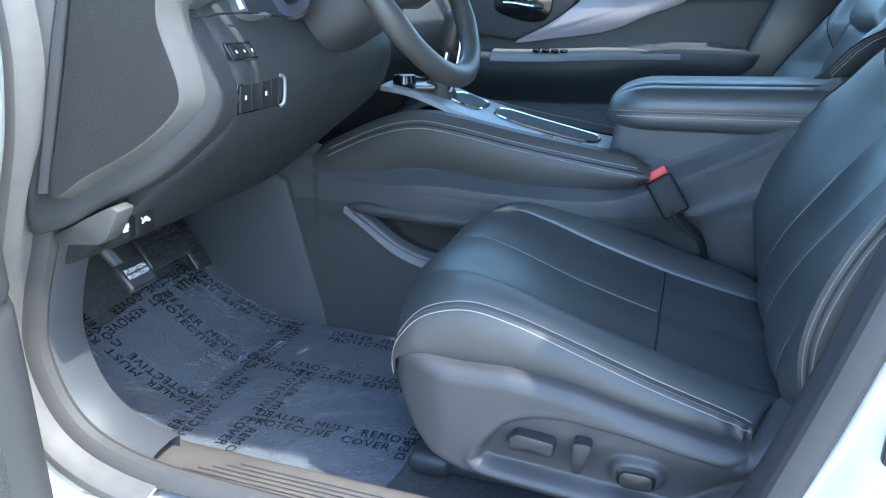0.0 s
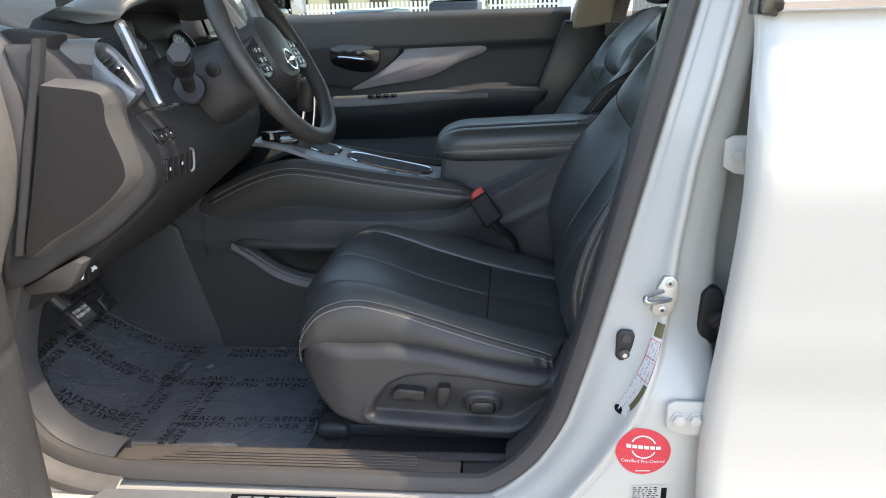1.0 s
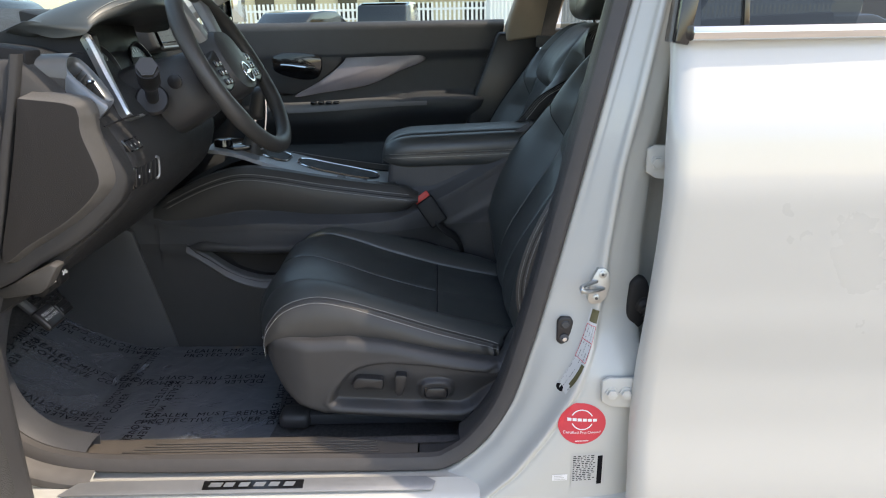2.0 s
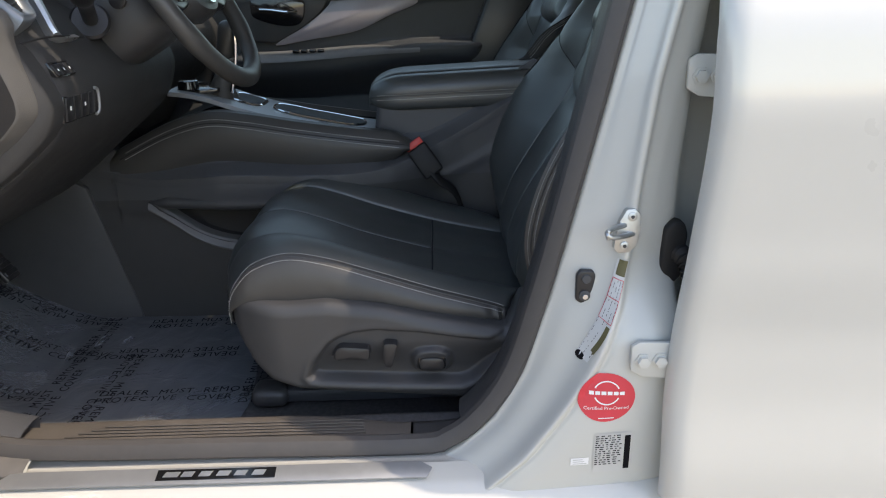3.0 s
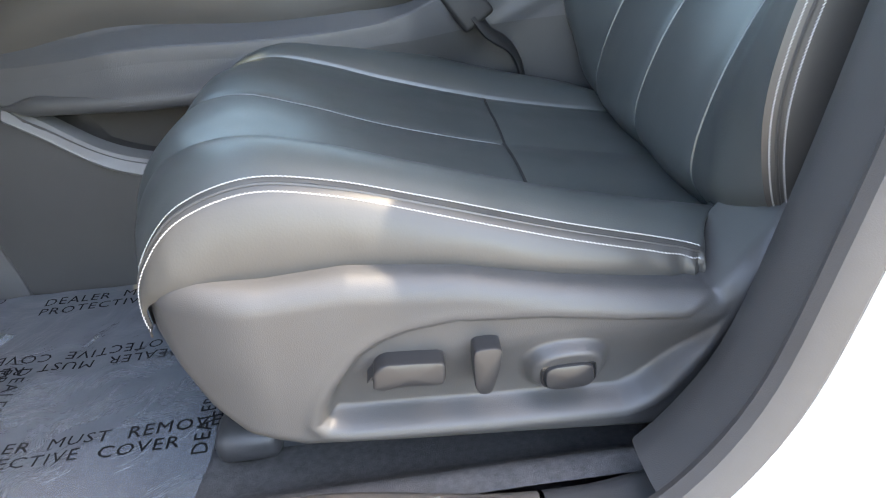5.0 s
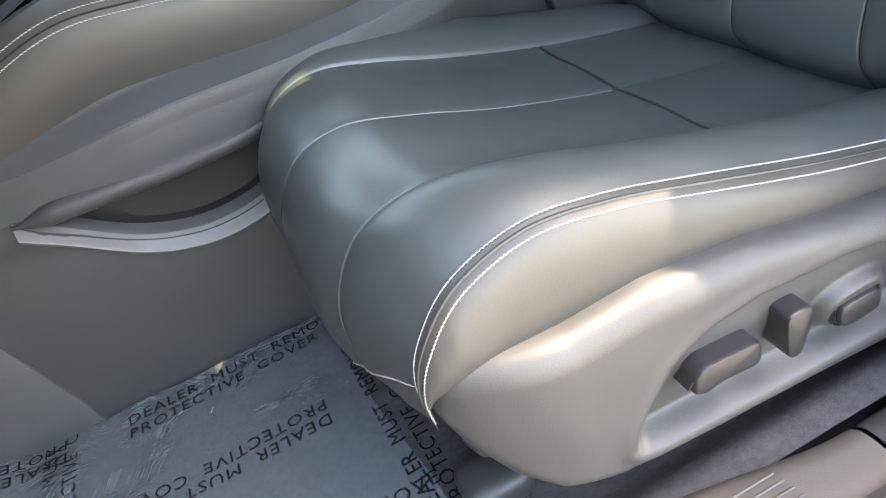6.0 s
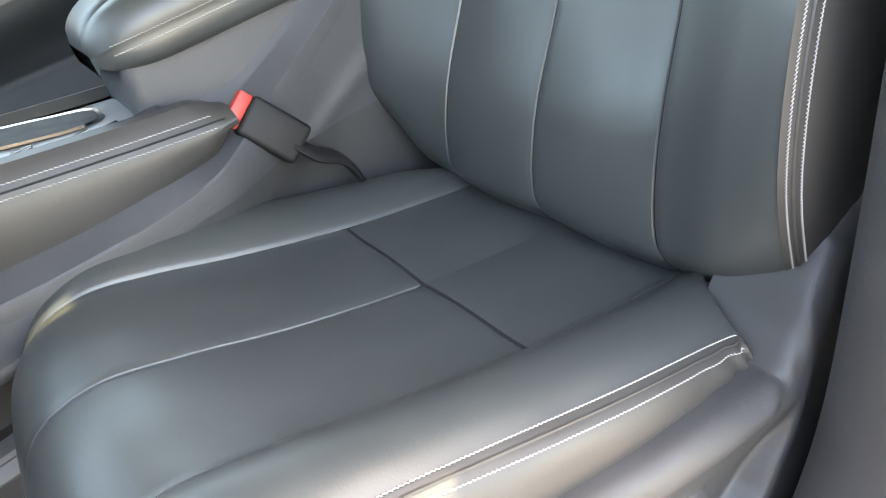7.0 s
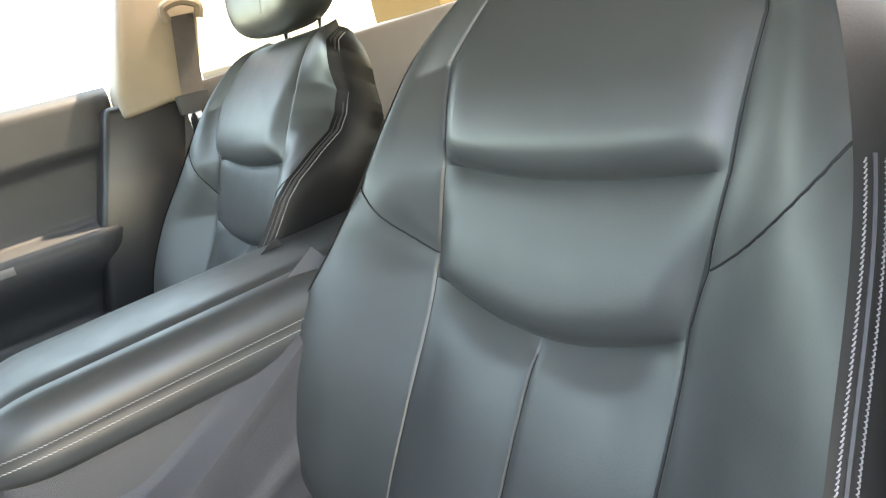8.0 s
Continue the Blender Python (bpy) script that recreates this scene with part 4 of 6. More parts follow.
inner = [[p + Vector((dx, d, 0)) for p in rows[0]] for dx, d in ((0.085, 0.20), (0.055, 0.11), (0.022, 0.045), (0.008, 0.02))]
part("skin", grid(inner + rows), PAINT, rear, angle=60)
part("inner_panel", prism([(0.47, 0.46), (0.48, 1.23), (1.44, 1.25), (1.44, 0.46)], 0.755, 0.80, "y", 0.012, 3), PLASTIC_DARK, rear, "charcoal inner door panel")
part("belt_moulding", prism([(0.598, 1.238), (0.588, 1.240), (0.584, 1.250), (0.592, 1.258), (0.612, 1.258), (0.614, 1.238)], 0.393, 1.44, "x", 0.0015), CHROME, rear, "bright metal belt moulding")
part("window_frame", leaned(prism([(0.372, 1.236), (0.392, 1.232), (0.442, 1.46), (0.41, 1.46)], 0.588, 0.64, "y", 0.003)), GLOSS, rear)
part("window", grid([[Vector((x, 0.606 + pillar_y(z), z)) for z in np.linspace(1.255, 1.47, 6)] for x in np.linspace(0.395, 1.44, 6)]), PRIVACY, rear, "dark tinted glass")
part("pane_divider", leaned(box((0.008, 0.012, 0.22), (0.475, 0.604, 1.365), 0.002)), GLOSS, rear)
part("cladding", prism([(0.60, 0.49), (0.575, 0.492), (0.570, 0.47), (0.572, 0.40), (0.60, 0.38)], 0.37, 1.44, "x", 0.004), PLASTIC_DARK, rear)
part("handle", box((0.20, 0.03, 0.03), (1.18, 0.538, 1.05), 0.012, 3), CHROME, rear)

# ---- cabin floor ----
floor = thing("floor", "dark carpeted cabin floor rising to the toe board", "floor", (0, 1.5, 0.44), kind="structure")
FLOOR = [(1.7, 0.45), (0.6, 0.448), (0.0, 0.450), (-0.62, 0.448), (-0.78, 0.462), (-0.92, 0.53), (-1.08, 0.64), (-1.22, 0.80), (-1.25, 1.00)]
part("carpet", grid([[Vector((p.x, y, p.y + 0.0015 * math.sin(9 * y + 7 * p.x) + 0.042 * smooth01(0.865, 0.80, y) * smooth01(-0.40, -0.32, p.x))) for y in [0.78, 0.79, 0.80, 0.81, 0.82, 0.83, 0.84, 0.85, 0.86, 0.875] + list(np.linspace(0.9, 2.36, 28))] for p in by_index(FLOOR, 60)]), CARPET, floor)


def floor_z(x):
    f = by_index(FLOOR, 60)[::-1]
    return float(np.interp(x, [p.x for p in f], [p.y for p in f]))


# clear film over the carpet
film = thing("floor_film", "clear plastic protective film on the carpet with printed words", "floor film", (-0.55, 1.0, 0.455))


def film_z(x, y):
    z = floor_z(x) + 0.008 + 0.004 * noise.noise((x * 9, y * 9, 0)) + 0.003 * noise.noise((x * 23, y * 17, 3))
    z += 0.015 * smooth01(0.86, 0.79, y) * smooth01(-0.72, -0.60, x)
    return z + 0.030 * smooth01(-0.70, -0.76, x) * smooth01(0.95, 0.80, y)


def film_shape(u, v):
    x = -0.325 - 0.63 * u
    near = 0.805 + 0.09 * smooth01(0.62, 1.0, u)
    return x + 0.012 * math.sin(7 * v), near + (1.305 - near) * v


rows = []
for i in range(91):
    row = []
    for k in range(71):
        x, y = film_shape(i / 90, k / 70)
        row.append(Vector((x, y, film_z(x, y))))
    rows.append(row)
sheet = part("sheet", grid(rows), FILM, film)
sheet.visible_shadow = False
WORDS = [(-0.607, 0.950, 1, 1), (-0.588, 1.112, -92, 1), (-0.385, 1.118, 181, 1), (-0.318, 0.915, 92, 1), (-0.945, 1.150, -8, 1), (-0.712, 1.115, 90, 1), (-0.700, 1.275, 183, 1), (-0.950, 1.28, -88, 1), (-0.725, 0.950, 178, 1), (-0.702, 0.800, 90, 1), (-0.622, 1.268, 2, 1)]
for x0, y0, turn, k in WORDS:
    m = Matrix.Translation((x0, y0, 0)) @ Matrix.Rotation(radians(turn), 4, "Z")
    w = writing("DEALER  MUST  REMOVE\nPROTECTIVE  COVER", 0.0245, m, BLACK_INK, "lettering", film, spacing=1.12)
    for v in w.data.vertices:
        v.co.z = film_z(v.co.x, v.co.y) + 0.0012
for k, (x, y, l, a) in enumerate(((-0.70, 1.185, 0.06, 80), (-0.645, 1.19, 0.035, 70), (-0.74, 1.12, 0.05, 100))):
    c, s = math.cos(radians(a)), math.sin(radians(a))
    p = [Vector((x + c * l * q, y + s * l * q, 0)) for q in np.linspace(-0.5, 0.5, 7)]
    row = []
    for q, v in enumerate(p):
        z = film_z(v.x, v.y)
        h = 0.007 * math.sin(math.pi * q / 6)
        row.append([Vector((v.x - s * 0.006, v.y + c * 0.006, z)), Vector((v.x, v.y, z + h)), Vector((v.x + s * 0.004, v.y - c * 0.004, z + 0.5 * h)), Vector((v.x + s * 0.007, v.y - c * 0.007, z))])
    part("crease", grid(row), FILM, film).visible_shadow = False

# ---- pedals ----
def pedal(name, label, at, size, lean, bars, words=""):
    ob = thing(name, label, "pedal", at)
    m = Matrix.Translation(at) @ Matrix.Rotation(radians(lean), 4, "Y") @ Matrix.Rotation(radians(90), 4, "Z")
    b_ = box((size[0], size[1], 0.014), (0, 0, 0), 0.005, 3)
    bmesh.ops.transform(b_, matrix=m, verts=b_.verts)
    pad = part("pad", b_, PLASTIC_SMOOTH, ob)
    for k in range(bars):
        q = box((size[0] * 0.8, size[1] * 0.5 / bars, 0.004), (0, size[1] * (-0.38 + 0.76 * k / max(1, bars - 1)), 0.008), 0.001, 1)
        bmesh.ops.transform(q, matrix=m, verts=q.verts)
        part("grip", q, PLASTIC_SMOOTH, pad)
    if name == "brake_pedal":
        q = bmesh.new()
        for i in range(6):
            for j in range(9):
                box((0.0085, 0.0046, 0.004), (size[0] * (-0.42 + 0.105 * j + 0.05 * (i % 2)) * 0.94, size[1] * (-0.40 + 0.16 * i), 0.008), 0.001, 1, Matrix.Rotation(radians(35 if j % 2 else -35), 4, "Z"), bm=q)
        bmesh.ops.transform(q, matrix=m, verts=q.verts)
        part("grip_pattern", q, PLASTIC_SMOOTH, pad)
    if words:
        writing(words, 0.0095, m @ Matrix.Translation((0, 0.003, 0.0085)), WHITE_INK, "lettering", pad, align="CENTER")
    part("arm", tube(curve([Vector(at) + Vector((-0.01, 0, -0.005)), Vector(at) + Vector((-0.06, -0.01, 0.06)), Vector(at) + Vector((-0.16, -0.02, 0.2))], 10), 0.009, 8), PLASTIC_DARK, ob)
    return ob


pedal("parking_brake_pedal", "black parking brake pedal with white lettering", (-0.690, 0.812, 0.755), (0.054, 0.044), 48, 0, "PUSH ON\nPUSH OFF")
pedal("brake_pedal", "black rubber brake pedal with raised grip pattern", (-0.84, 1.045, 0.705), (0.11, 0.070), 55, 0)
pedal("accelerator_pedal", "black ribbed accelerator pedal", (-0.90, 1.19, 0.66), (0.05, 0.13), 55, 6)

# ---- centre console ----
console = thing("centre_console", "black centre console with leather rails and grey shift panel", "console", (-0.2, 1.48, 0.45))
CM = 1.475
RAIL = [(-0.68, 0.812), (-0.645, 0.833), (-0.544, 0.880), (-0.455, 0.903), (-0.37, 0.896), (-0.257, 0.876), (-0.115, 0.855), (-0.012, 0.842)]
rail = curve([(x, 0, z) for x, z in RAIL], 60)
for s in (-1, 1):
    Y = lambda d: CM + s * d
    rows = []
    for p in rail:
        z, e = p.z, smooth01(-0.012, -0.05, p.x)
        rows.append([Vector((p.x, Y(a), z + b_ * (0.4 + 0.6 * e) * (1 if b_ > 0 else 1 - 0.62 * smooth01(-0.22, -0.02, p.x)))) for a, b_ in ((0.095, 0.012), (0.110, 0.024), (0.128, 0.022), (0.140, 0.010), (0.1445, 0.0), (0.148, -0.010), (0.150, -0.03), (0.148, -0.055), (0.142, -0.075), (0.135, -0.09))])
    r_ = part("rail", grid(rows), LEATHER_SIDE, console, "padded black leather rail with a stitched seam")
    part("seam", tube([Vector((p.x, Y(0.1452), p.z)) for p in rail[3:-1]], 0.0012, 6), SEAM, r_)
    for d, up in ((0.1415, 0.0065), (0.1485, -0.0065)):
        part("stitching", stitches([Vector((p.x, Y(d), p.z + up)) for p in rail[4:-2]], (0, s * 0.8, 0.5), 0.0048, 0.0038, 0.0006), THREAD, r_)
    # side: a chamfered ledge that sweeps up behind the buckle, a lower panel and the bin in it
    BAND = [(-1.15, 0.84), (-0.72, 0.818), (-0.64, 0.802), (-0.57, 0.797), (-0.50, 0.800), (-0.40, 0.806), (-0.25, 0.800), (-0.10, 0.803), (-0.03, 0.817), (0.032, 0.842), (0.10, 0.875), (0.20, 0.932), (0.29, 0.985)]
    path = curve([(x, 0, z) for x, z in BAND], 130)
    d_out = lambda x: float(np.interp(x, [-1.15, -0.68, -0.44, -0.17, -0.06, 0.0, 0.04, 0.1, 0.3], [0.149, 0.149, 0.185, 0.182, 0.163, 0.130, 0.108, 0.096, 0.088]))
    d_in = lambda x: float(np.interp(x, [-1.15, -0.12, -0.02, 0.03, 0.3], [0.138, 0.138, 0.085, 0.074, 0.068]))
    rows, under = [], []
    for i, p in enumerate(path):
        t = (path[min(i + 1, 129)] - path[max(i - 1, 0)]).normalized()
        o = Vector((-t.z, 0, t.x))
        di, do = d_in(p.x), d_out(p.x)
        rows.append([p + o * h + Vector((0, Y(d), 0)) for h, d in ((0.034, di - 0.012), (0.012, di - 0.001), (0.009, di + 0.001), (0.006, di + 0.10 * (do - di)), (-0.010, do - 0.002), (-0.0125, do), (-0.020, do + 0.0005), (-0.030, do - 0.001))])
        under.append((rows[-1][-1].x, rows[-1][-1].z, abs(rows[-1][-1].y - CM)))
    side_ = part("side_panel", grid(rows), CONSOLE, console, "charcoal plastic side panel with a chamfered ledge", angle=28)
    TOPS = [(-0.600, 0.735), (-0.555, 0.728), (-0.48, 0.723), (-0.40, 0.719), (-0.30, 0.724), (-0.18, 0.76)]
    LOWS = [(-0.600, 0.735), (-0.56, 0.708), (-0.50, 0.664), (-0.45, 0.642), (-0.40, 0.634), (-0.34, 0.642), (-0.27, 0.675), (-0.18, 0.76)]
    tops, lows = by_index([(a, c, 0) for a, c in TOPS], 60), by_index([(a, c, 0) for a, c in LOWS], 60)
    low_d = lambda x, w, d0: d0 * (1 - smooth01(0.0, 0.35, w)) + float(np.interp(x, [-0.2, 0.02, 0.3], [0.163, 0.098, 0.09])) * smooth01(0.0, 0.35, w) + 0.004 * groove((w - 0.16), 0.03)
    upper, lower = [], []
    for (x, z, d0) in under:
        hi_ = float(np.interp(x, [p.x for p in tops], [p.y for p in tops])) + 0.003
        lo_z = float(np.interp(x, [p.x for p in lows], [p.y for p in lows])) if s < 0 and -0.595 < x < -0.185 else hi_
        on_side = lambda q: Vector((x, Y(low_d(x, (z - q) / (z - 0.44), d0)), q))
        upper.append([on_side(z + (hi_ - z) * w) for w in np.linspace(0, 1, 16)])
        lower.append([on_side(lo_z + (0.44 - lo_z) * w) for w in np.linspace(0, 1, 30)])
    part("upper_panel", grid(upper), CONSOLE, console, angle=60)
    # Darker plastic than above, holding the shade beside the seat cushion.
    part("lower_panel", grid(lower), PLASTIC, console, "charcoal plastic lower panel", angle=60)
    if s < 0:
        lip = by_index([(x, 0, z) for x, z in LOWS], 50)
        top = by_index([(x, 0, z) for x, z in TOPS], 50)
        part("bin_trim", grid([[Vector((p.x, Y(d), p.z + h)) for d, h in ((0.130, 0.006), (0.150, 0.006), (0.158, 0.004), (0.1715, -0.0115), (0.1725, -0.0145), (0.170, -0.0185), (0.150, -0.021))] for p in lip]), TRIM_DARK, side_, "light grey bin trim", angle=24)
        part("bin_lip", tube([Vector((p.x, Y(0.166), p.z + 0.006 * smooth01(-0.60, -0.54, p.x))) for p in top], lambda u: 0.002 + 0.0115 * smooth01(0.0, 0.22, u), 14), PLASTIC, side_)
        part("bin", grid([[Vector((a.x, Y(0.162), a.z + 0.004)), Vector((a.x, Y(0.10), a.z + 0.002)), Vector((a.x, Y(0.095), (a.z + c.z) / 2 + 0.01)), Vector((c.x, Y(0.105), c.z + 0.004)), Vector((c.x, Y(0.150), c.z - 0.002))] for a, c in zip(top, lip)]), BIN, side_, "dark brown lined storage bin", angle=60)
    part("front_panel", prism([(-0.732, 0.772), (-0.704, 0.665), (-0.660, 0.493), (-0.652, 0.445), (-1.15, 0.445), (-1.15, 0.81), (-0.78, 0.80)], *sorted((Y(0.150), Y(0.1685))), "y", 0.003, 2), CONSOLE, console)
# shift panel and top
TOP = [(-0.545, 0.964), (-0.50, 0.958), (-0.46, 0.948), (-0.38, 0.921), (-0.26, 0.889), (-0.16, 0.868), (-0.088, 0.857)]
tp = curve([(x, 0, z) for x, z in TOP], 40)
panel = part("shift_panel", grid([[p + Vector((0, CM + d, h)) for d, h in ((-0.100, -0.006), (-0.096, 0.003), (-0.06, 0.006), (0.0, 0.007), (0.06, 0.006), (0.096, 0.003), (0.100, -0.006))] for p in tp]), TRIM_GREY, console, "satin grey shift panel")


def on_top(x, d, h=0.0):
    return Vector((x, CM + d, float(np.interp(x, [p[0] for p in TOP], [p[1] for p in TOP])) + 0.0065 + h))


def oval(x0, x1, d0, d1, h=0.0, n=40, power=0.6):
    out = []
    for k in range(n):
        a = 2 * math.pi * k / n
        c, s_ = math.cos(a), math.sin(a)
        out.append(on_top((x0 + x1) / 2 + (x1 - x0) / 2 * math.copysign(abs(c) ** power, c), (d0 + d1) / 2 + (d1 - d0) / 2 * math.copysign(abs(s_) ** power, s_), h))
    return out


def painted_well(x0, x1, d0, d1, name, label=""):
    o, i = oval(x0, x1, d0, d1, 0.001), oval(x0 + 0.006, x1 - 0.006, d0 + 0.006, d1 - 0.006, 0.001)
    ring = part(name + "_rim", grid([o, [p + Vector((0, 0, 0.003)) for p in oval(x0 + 0.002, x1 - 0.002, d0 + 0.002, d1 - 0.002, 0.001)], [p + Vector((0, 0, 0.002)) for p in i]], close_v=True), CHROME, panel)
    # Flat matt black sheet painted in for the shaded hollow.
    part(name, grid([[p + Vector((0, 0, 0.0015)) for p in i], [p + Vector((0, 0, 0.0012)) for p in oval(x0 + 0.02, x1 - 0.02, d0 + 0.02, d1 - 0.02, 0.001)]], close_v=True, caps=True), BUCKLE, ring)


painted_well(-0.335, -0.118, -0.050, 0.058, "cup_holder")
painted_well(-0.428, -0.352, -0.048, 0.058, "tray")
part("gate", prism([(-0.535, CM - 0.07), (-0.48, CM - 0.075), (-0.442, CM - 0.06), (-0.442, CM + 0.05), (-0.48, CM + 0.07), (-0.535, CM + 0.06)], 0.957, 0.968, "z", 0.003), GLOSS, panel)
lever = thing("gear_lever", "black leather gear lever with chrome surround", "gear lever", (-0.445, 1.45, 0.94))
part("boot", lathe([(0.045, 0.0), (0.04, 0.012), (0.028, 0.03), (0.02, 0.05), (0.017, 0.06)], (-0.450, 1.455, 0.935), Matrix.Rotation(radians(10), 4, "Y")), LEATHER_SIDE, lever)
part("stem", tube([(-0.443, 1.455, 0.98), (-0.430, 1.455, 1.04)], 0.010, 12), CHROME, lever)
part("knob", box((0.042, 0.045, 0.085), (-0.420, 1.455, 1.07), 0.018, 4, Matrix.Rotation(radians(12), 4, "Y")), LEATHER_SIDE, lever)
part("chrome_band", tube(curve([(-0.417, 1.43, 0.955), (-0.405, 1.43, 1.00), (-0.397, 1.43, 1.05), (-0.395, 1.432, 1.10)], 12), 0.004, 8), CHROME, lever)
knob = part("mode_knob", lathe([(0.001, 0), (0.024, 0), (0.022, 0.016), (0.019, 0.018), (0.001, 0.018)], (-0.512, 1.425, 0.968)), GLOSS, console)
for x, d in ((-0.125, -0.078), (-0.155, -0.078), (-0.21, -0.08)):
    part("seat_button", box((0.022, 0.012, 0.006), on_top(x, d, 0.001), 0.002), GLOSS, panel)
part("side_tray", box((0.10, 0.02, 0.004), on_top(-0.12, -0.086, 0.0), 0.0015), PLASTIC_SMOOTH, panel)
# armrest box
part("arm_box", prism([(-0.096, 0.45), (-0.094, 0.86), (-0.086, 0.928), (0.45, 0.935), (0.45, 0.45)], CM - 0.070, CM + 0.13, "y", 0.016, 3), CONSOLE, console)
part("rear_wing", prism([(0.005, 0.80), (0.012, 0.842), (0.05, 0.862), (0.19, 0.915), (0.40, 0.93), (0.40, 0.5), (0.05, 0.5)], CM - 0.076, CM + 0.076, "y", 0.012, 3), CONSOLE, console)
arm = thing("armrest", "padded black leather centre armrest with stitched seam", "armrest", (0.15, CM, 0.93))


AM = 1.508


def pad_row(u):
    """One cross-section of the armrest, front to back: a padded lid with a grooved top edge over a stitched side."""
    x = -0.105 + 0.53 * u
    q = 1 - min(1, u / 0.16)
    f = math.sqrt(max(0.0, 1 - q * q))
    w, rise = 0.118 * (0.70 + 0.30 * f), 0.018 * u
    top, low = 0.944 + 0.040 * f + rise, 0.928 - 0.022 * f + 0.6 * rise
    half_ = [(0.0, top + 0.004), (0.45, top + 0.003), (0.62, top + 0.0005), (0.655, top - 0.003), (0.69, top - 0.001), (0.84, top - 0.006), (0.94, top - 0.016), (0.99, top - 0.030),
             (1.0, 0.45 * top + 0.55 * low), (0.985, 0.40 * top + 0.60 * low), (1.0, 0.34 * top + 0.66 * low), (0.985, low + 0.010), (0.94, low + 0.002), (0.85, low), (0.0, low)]
    pts = [Vector((x, AM - a * w, z)) for a, z in half_] + [Vector((x, AM + a * w, z)) for a, z in half_[-2:0:-1]]
    return pts, w, 0.40 * top + 0.60 * low


part("pad", grid([pad_row(u)[0] for u in np.linspace(0.0, 1, 44) ** 1.3], close_v=True, caps=True), LEATHER, arm, "padded lid with piped edge", angle=50)
for s in (-1, 1):
    for dz in (0.005, -0.005):
        line_ = []
        for u in np.linspace(0.04, 0.98, 60):
            p_, w_, z_ = pad_row(u)
            line_.append(Vector((p_[0].x, AM + s * (w_ * 0.997 + 0.0003), z_ + dz)))
        part("stitching", stitches(line_, (0, s, 0), 0.0044, 0.0036, 0.0005), THREAD, arm)
# buckle
buckle = thing("belt_buckle", "black seat belt buckle with red release button", "seat belt buckle", (0.02, 1.36, 0.80))
top_, low_ = Vector((0.001, 1.350, 0.833)), Vector((0.042, 1.336, 0.774))
ax = (low_ - top_).normalized()
turn = Matrix((Vector((0.9, 0.15, 0.42)), Vector((0.0, 1.0, 0.0)), -ax)).transposed()
sx = (Vector((1, 0, 0)) - ax * ax.x).normalized()
sy_ = (-ax).cross(sx)
turn = Matrix((sx, sy_, -ax)).transposed().to_4x4()
part("body", box((0.048, 0.026, 0.074), (top_ + low_) / 2, 0.006, 3, turn), BUCKLE, buckle)
part("release_button", box((0.042, 0.019, 0.016), top_ - ax * 0.008, 0.003, 2, turn), RED, buckle, "red release button")
part("stalk", tube(curve([low_ - ax * 0.01, low_ + ax * 0.02, Vector((0.082, 1.342, 0.735)), Vector((0.098, 1.345, 0.69)), Vector((0.10, 1.345, 0.60))], 16), lambda u: 0.017 - 0.005 * u, 10, flat=0.35), BUCKLE, buckle)

# ---- dashboard ----
dash = thing("dashboard", "charcoal soft-touch dashboard with side cover and grey trim", "dashboard", (-0.9, 1.5, 0.85))
DASH = [(-1.32, 1.13), (-1.05, 1.195), (-0.82, 1.238), (-0.70, 1.240), (-0.622, 1.215), (-0.588, 1.172), (-0.535, 1.136), (-0.487, 1.06), (-0.492, 1.00), (-0.52, 0.955), (-0.59, 0.895), (-0.66, 0.835), (-0.74, 0.785), (-0.84, 0.755), (-1.1, 0.76), (-1.32, 0.76)]
loop = [Vector((p[0], 0, p[1])) for p in DASH]
mid_ = Vector((-0.9, 0, 1.0))
ys = [(0.0, 0.985), (0.006, 0.995), (0.02, 1.0), (0.25, 1.0)] + [(q, 1.0) for q in np.linspace(0.40, 1.59, 18)]


def dash_end(x):
    return max(0.722, 0.803 + 0.5 * (x + 0.489))


rows = []
for y, k in ys:
    r = []
    for p in by_index([tuple(q) for q in loop] + [tuple(loop[0])], 90):
        e = dash_end(p.x)
        back_ = 0.20 * smooth01(0.46, 0.92, y) * smooth01(-1.0, -0.6, p.x)
        r.append(mid_ + (p - mid_) * k + Vector((-back_, e + (2.34 - e) * y / 1.59, 0)))
    rows.append(r)
part("body", grid(rows, close_v=True, caps=True), DASH_SOFT, dash, angle=50)


def slanted(pts, c):
    """Points of x and z on the slanting end of the dashboard, c across."""
    return [Vector((p[0], c + 0.5 * p[0], p[1])) for p in pts]


def ring_of(pts, n=110):
    return [(p.x, p.y) for p in by_index([(x, z, 0) for x, z in pts] + [(pts[0][0], pts[0][1], 0)], n)[:-1]]


RIDGE = [(-0.645, 1.225), (-0.606, 1.222), (-0.588, 1.205), (-0.562, 1.165), (-0.533, 1.130), (-0.513, 1.100), (-0.497, 1.062), (-0.487, 1.023), (-0.500, 0.986), (-0.527, 0.956), (-0.567, 0.922), (-0.616, 0.896), (-0.679, 0.863), (-0.705, 0.875), (-0.67, 1.02), (-0.645, 1.12)]
rr = ring_of(RIDGE)
cx, cz = -0.585, 1.045
small_ = lambda k: [(cx + (x - cx) * k, cz + (z - cz) * k) for x, z in rr]
part("end_cap", grid([slanted(rr, 1.075), slanted(rr, 1.022), slanted(small_(0.994), 1.0185), slanted(small_(0.98), 1.0165), slanted(small_(0.90), 1.012), slanted(small_(0.5), 1.010)], close_v=True, caps=True), DASH_SOFT, dash, "grained dashboard end with a raised edge", angle=50)
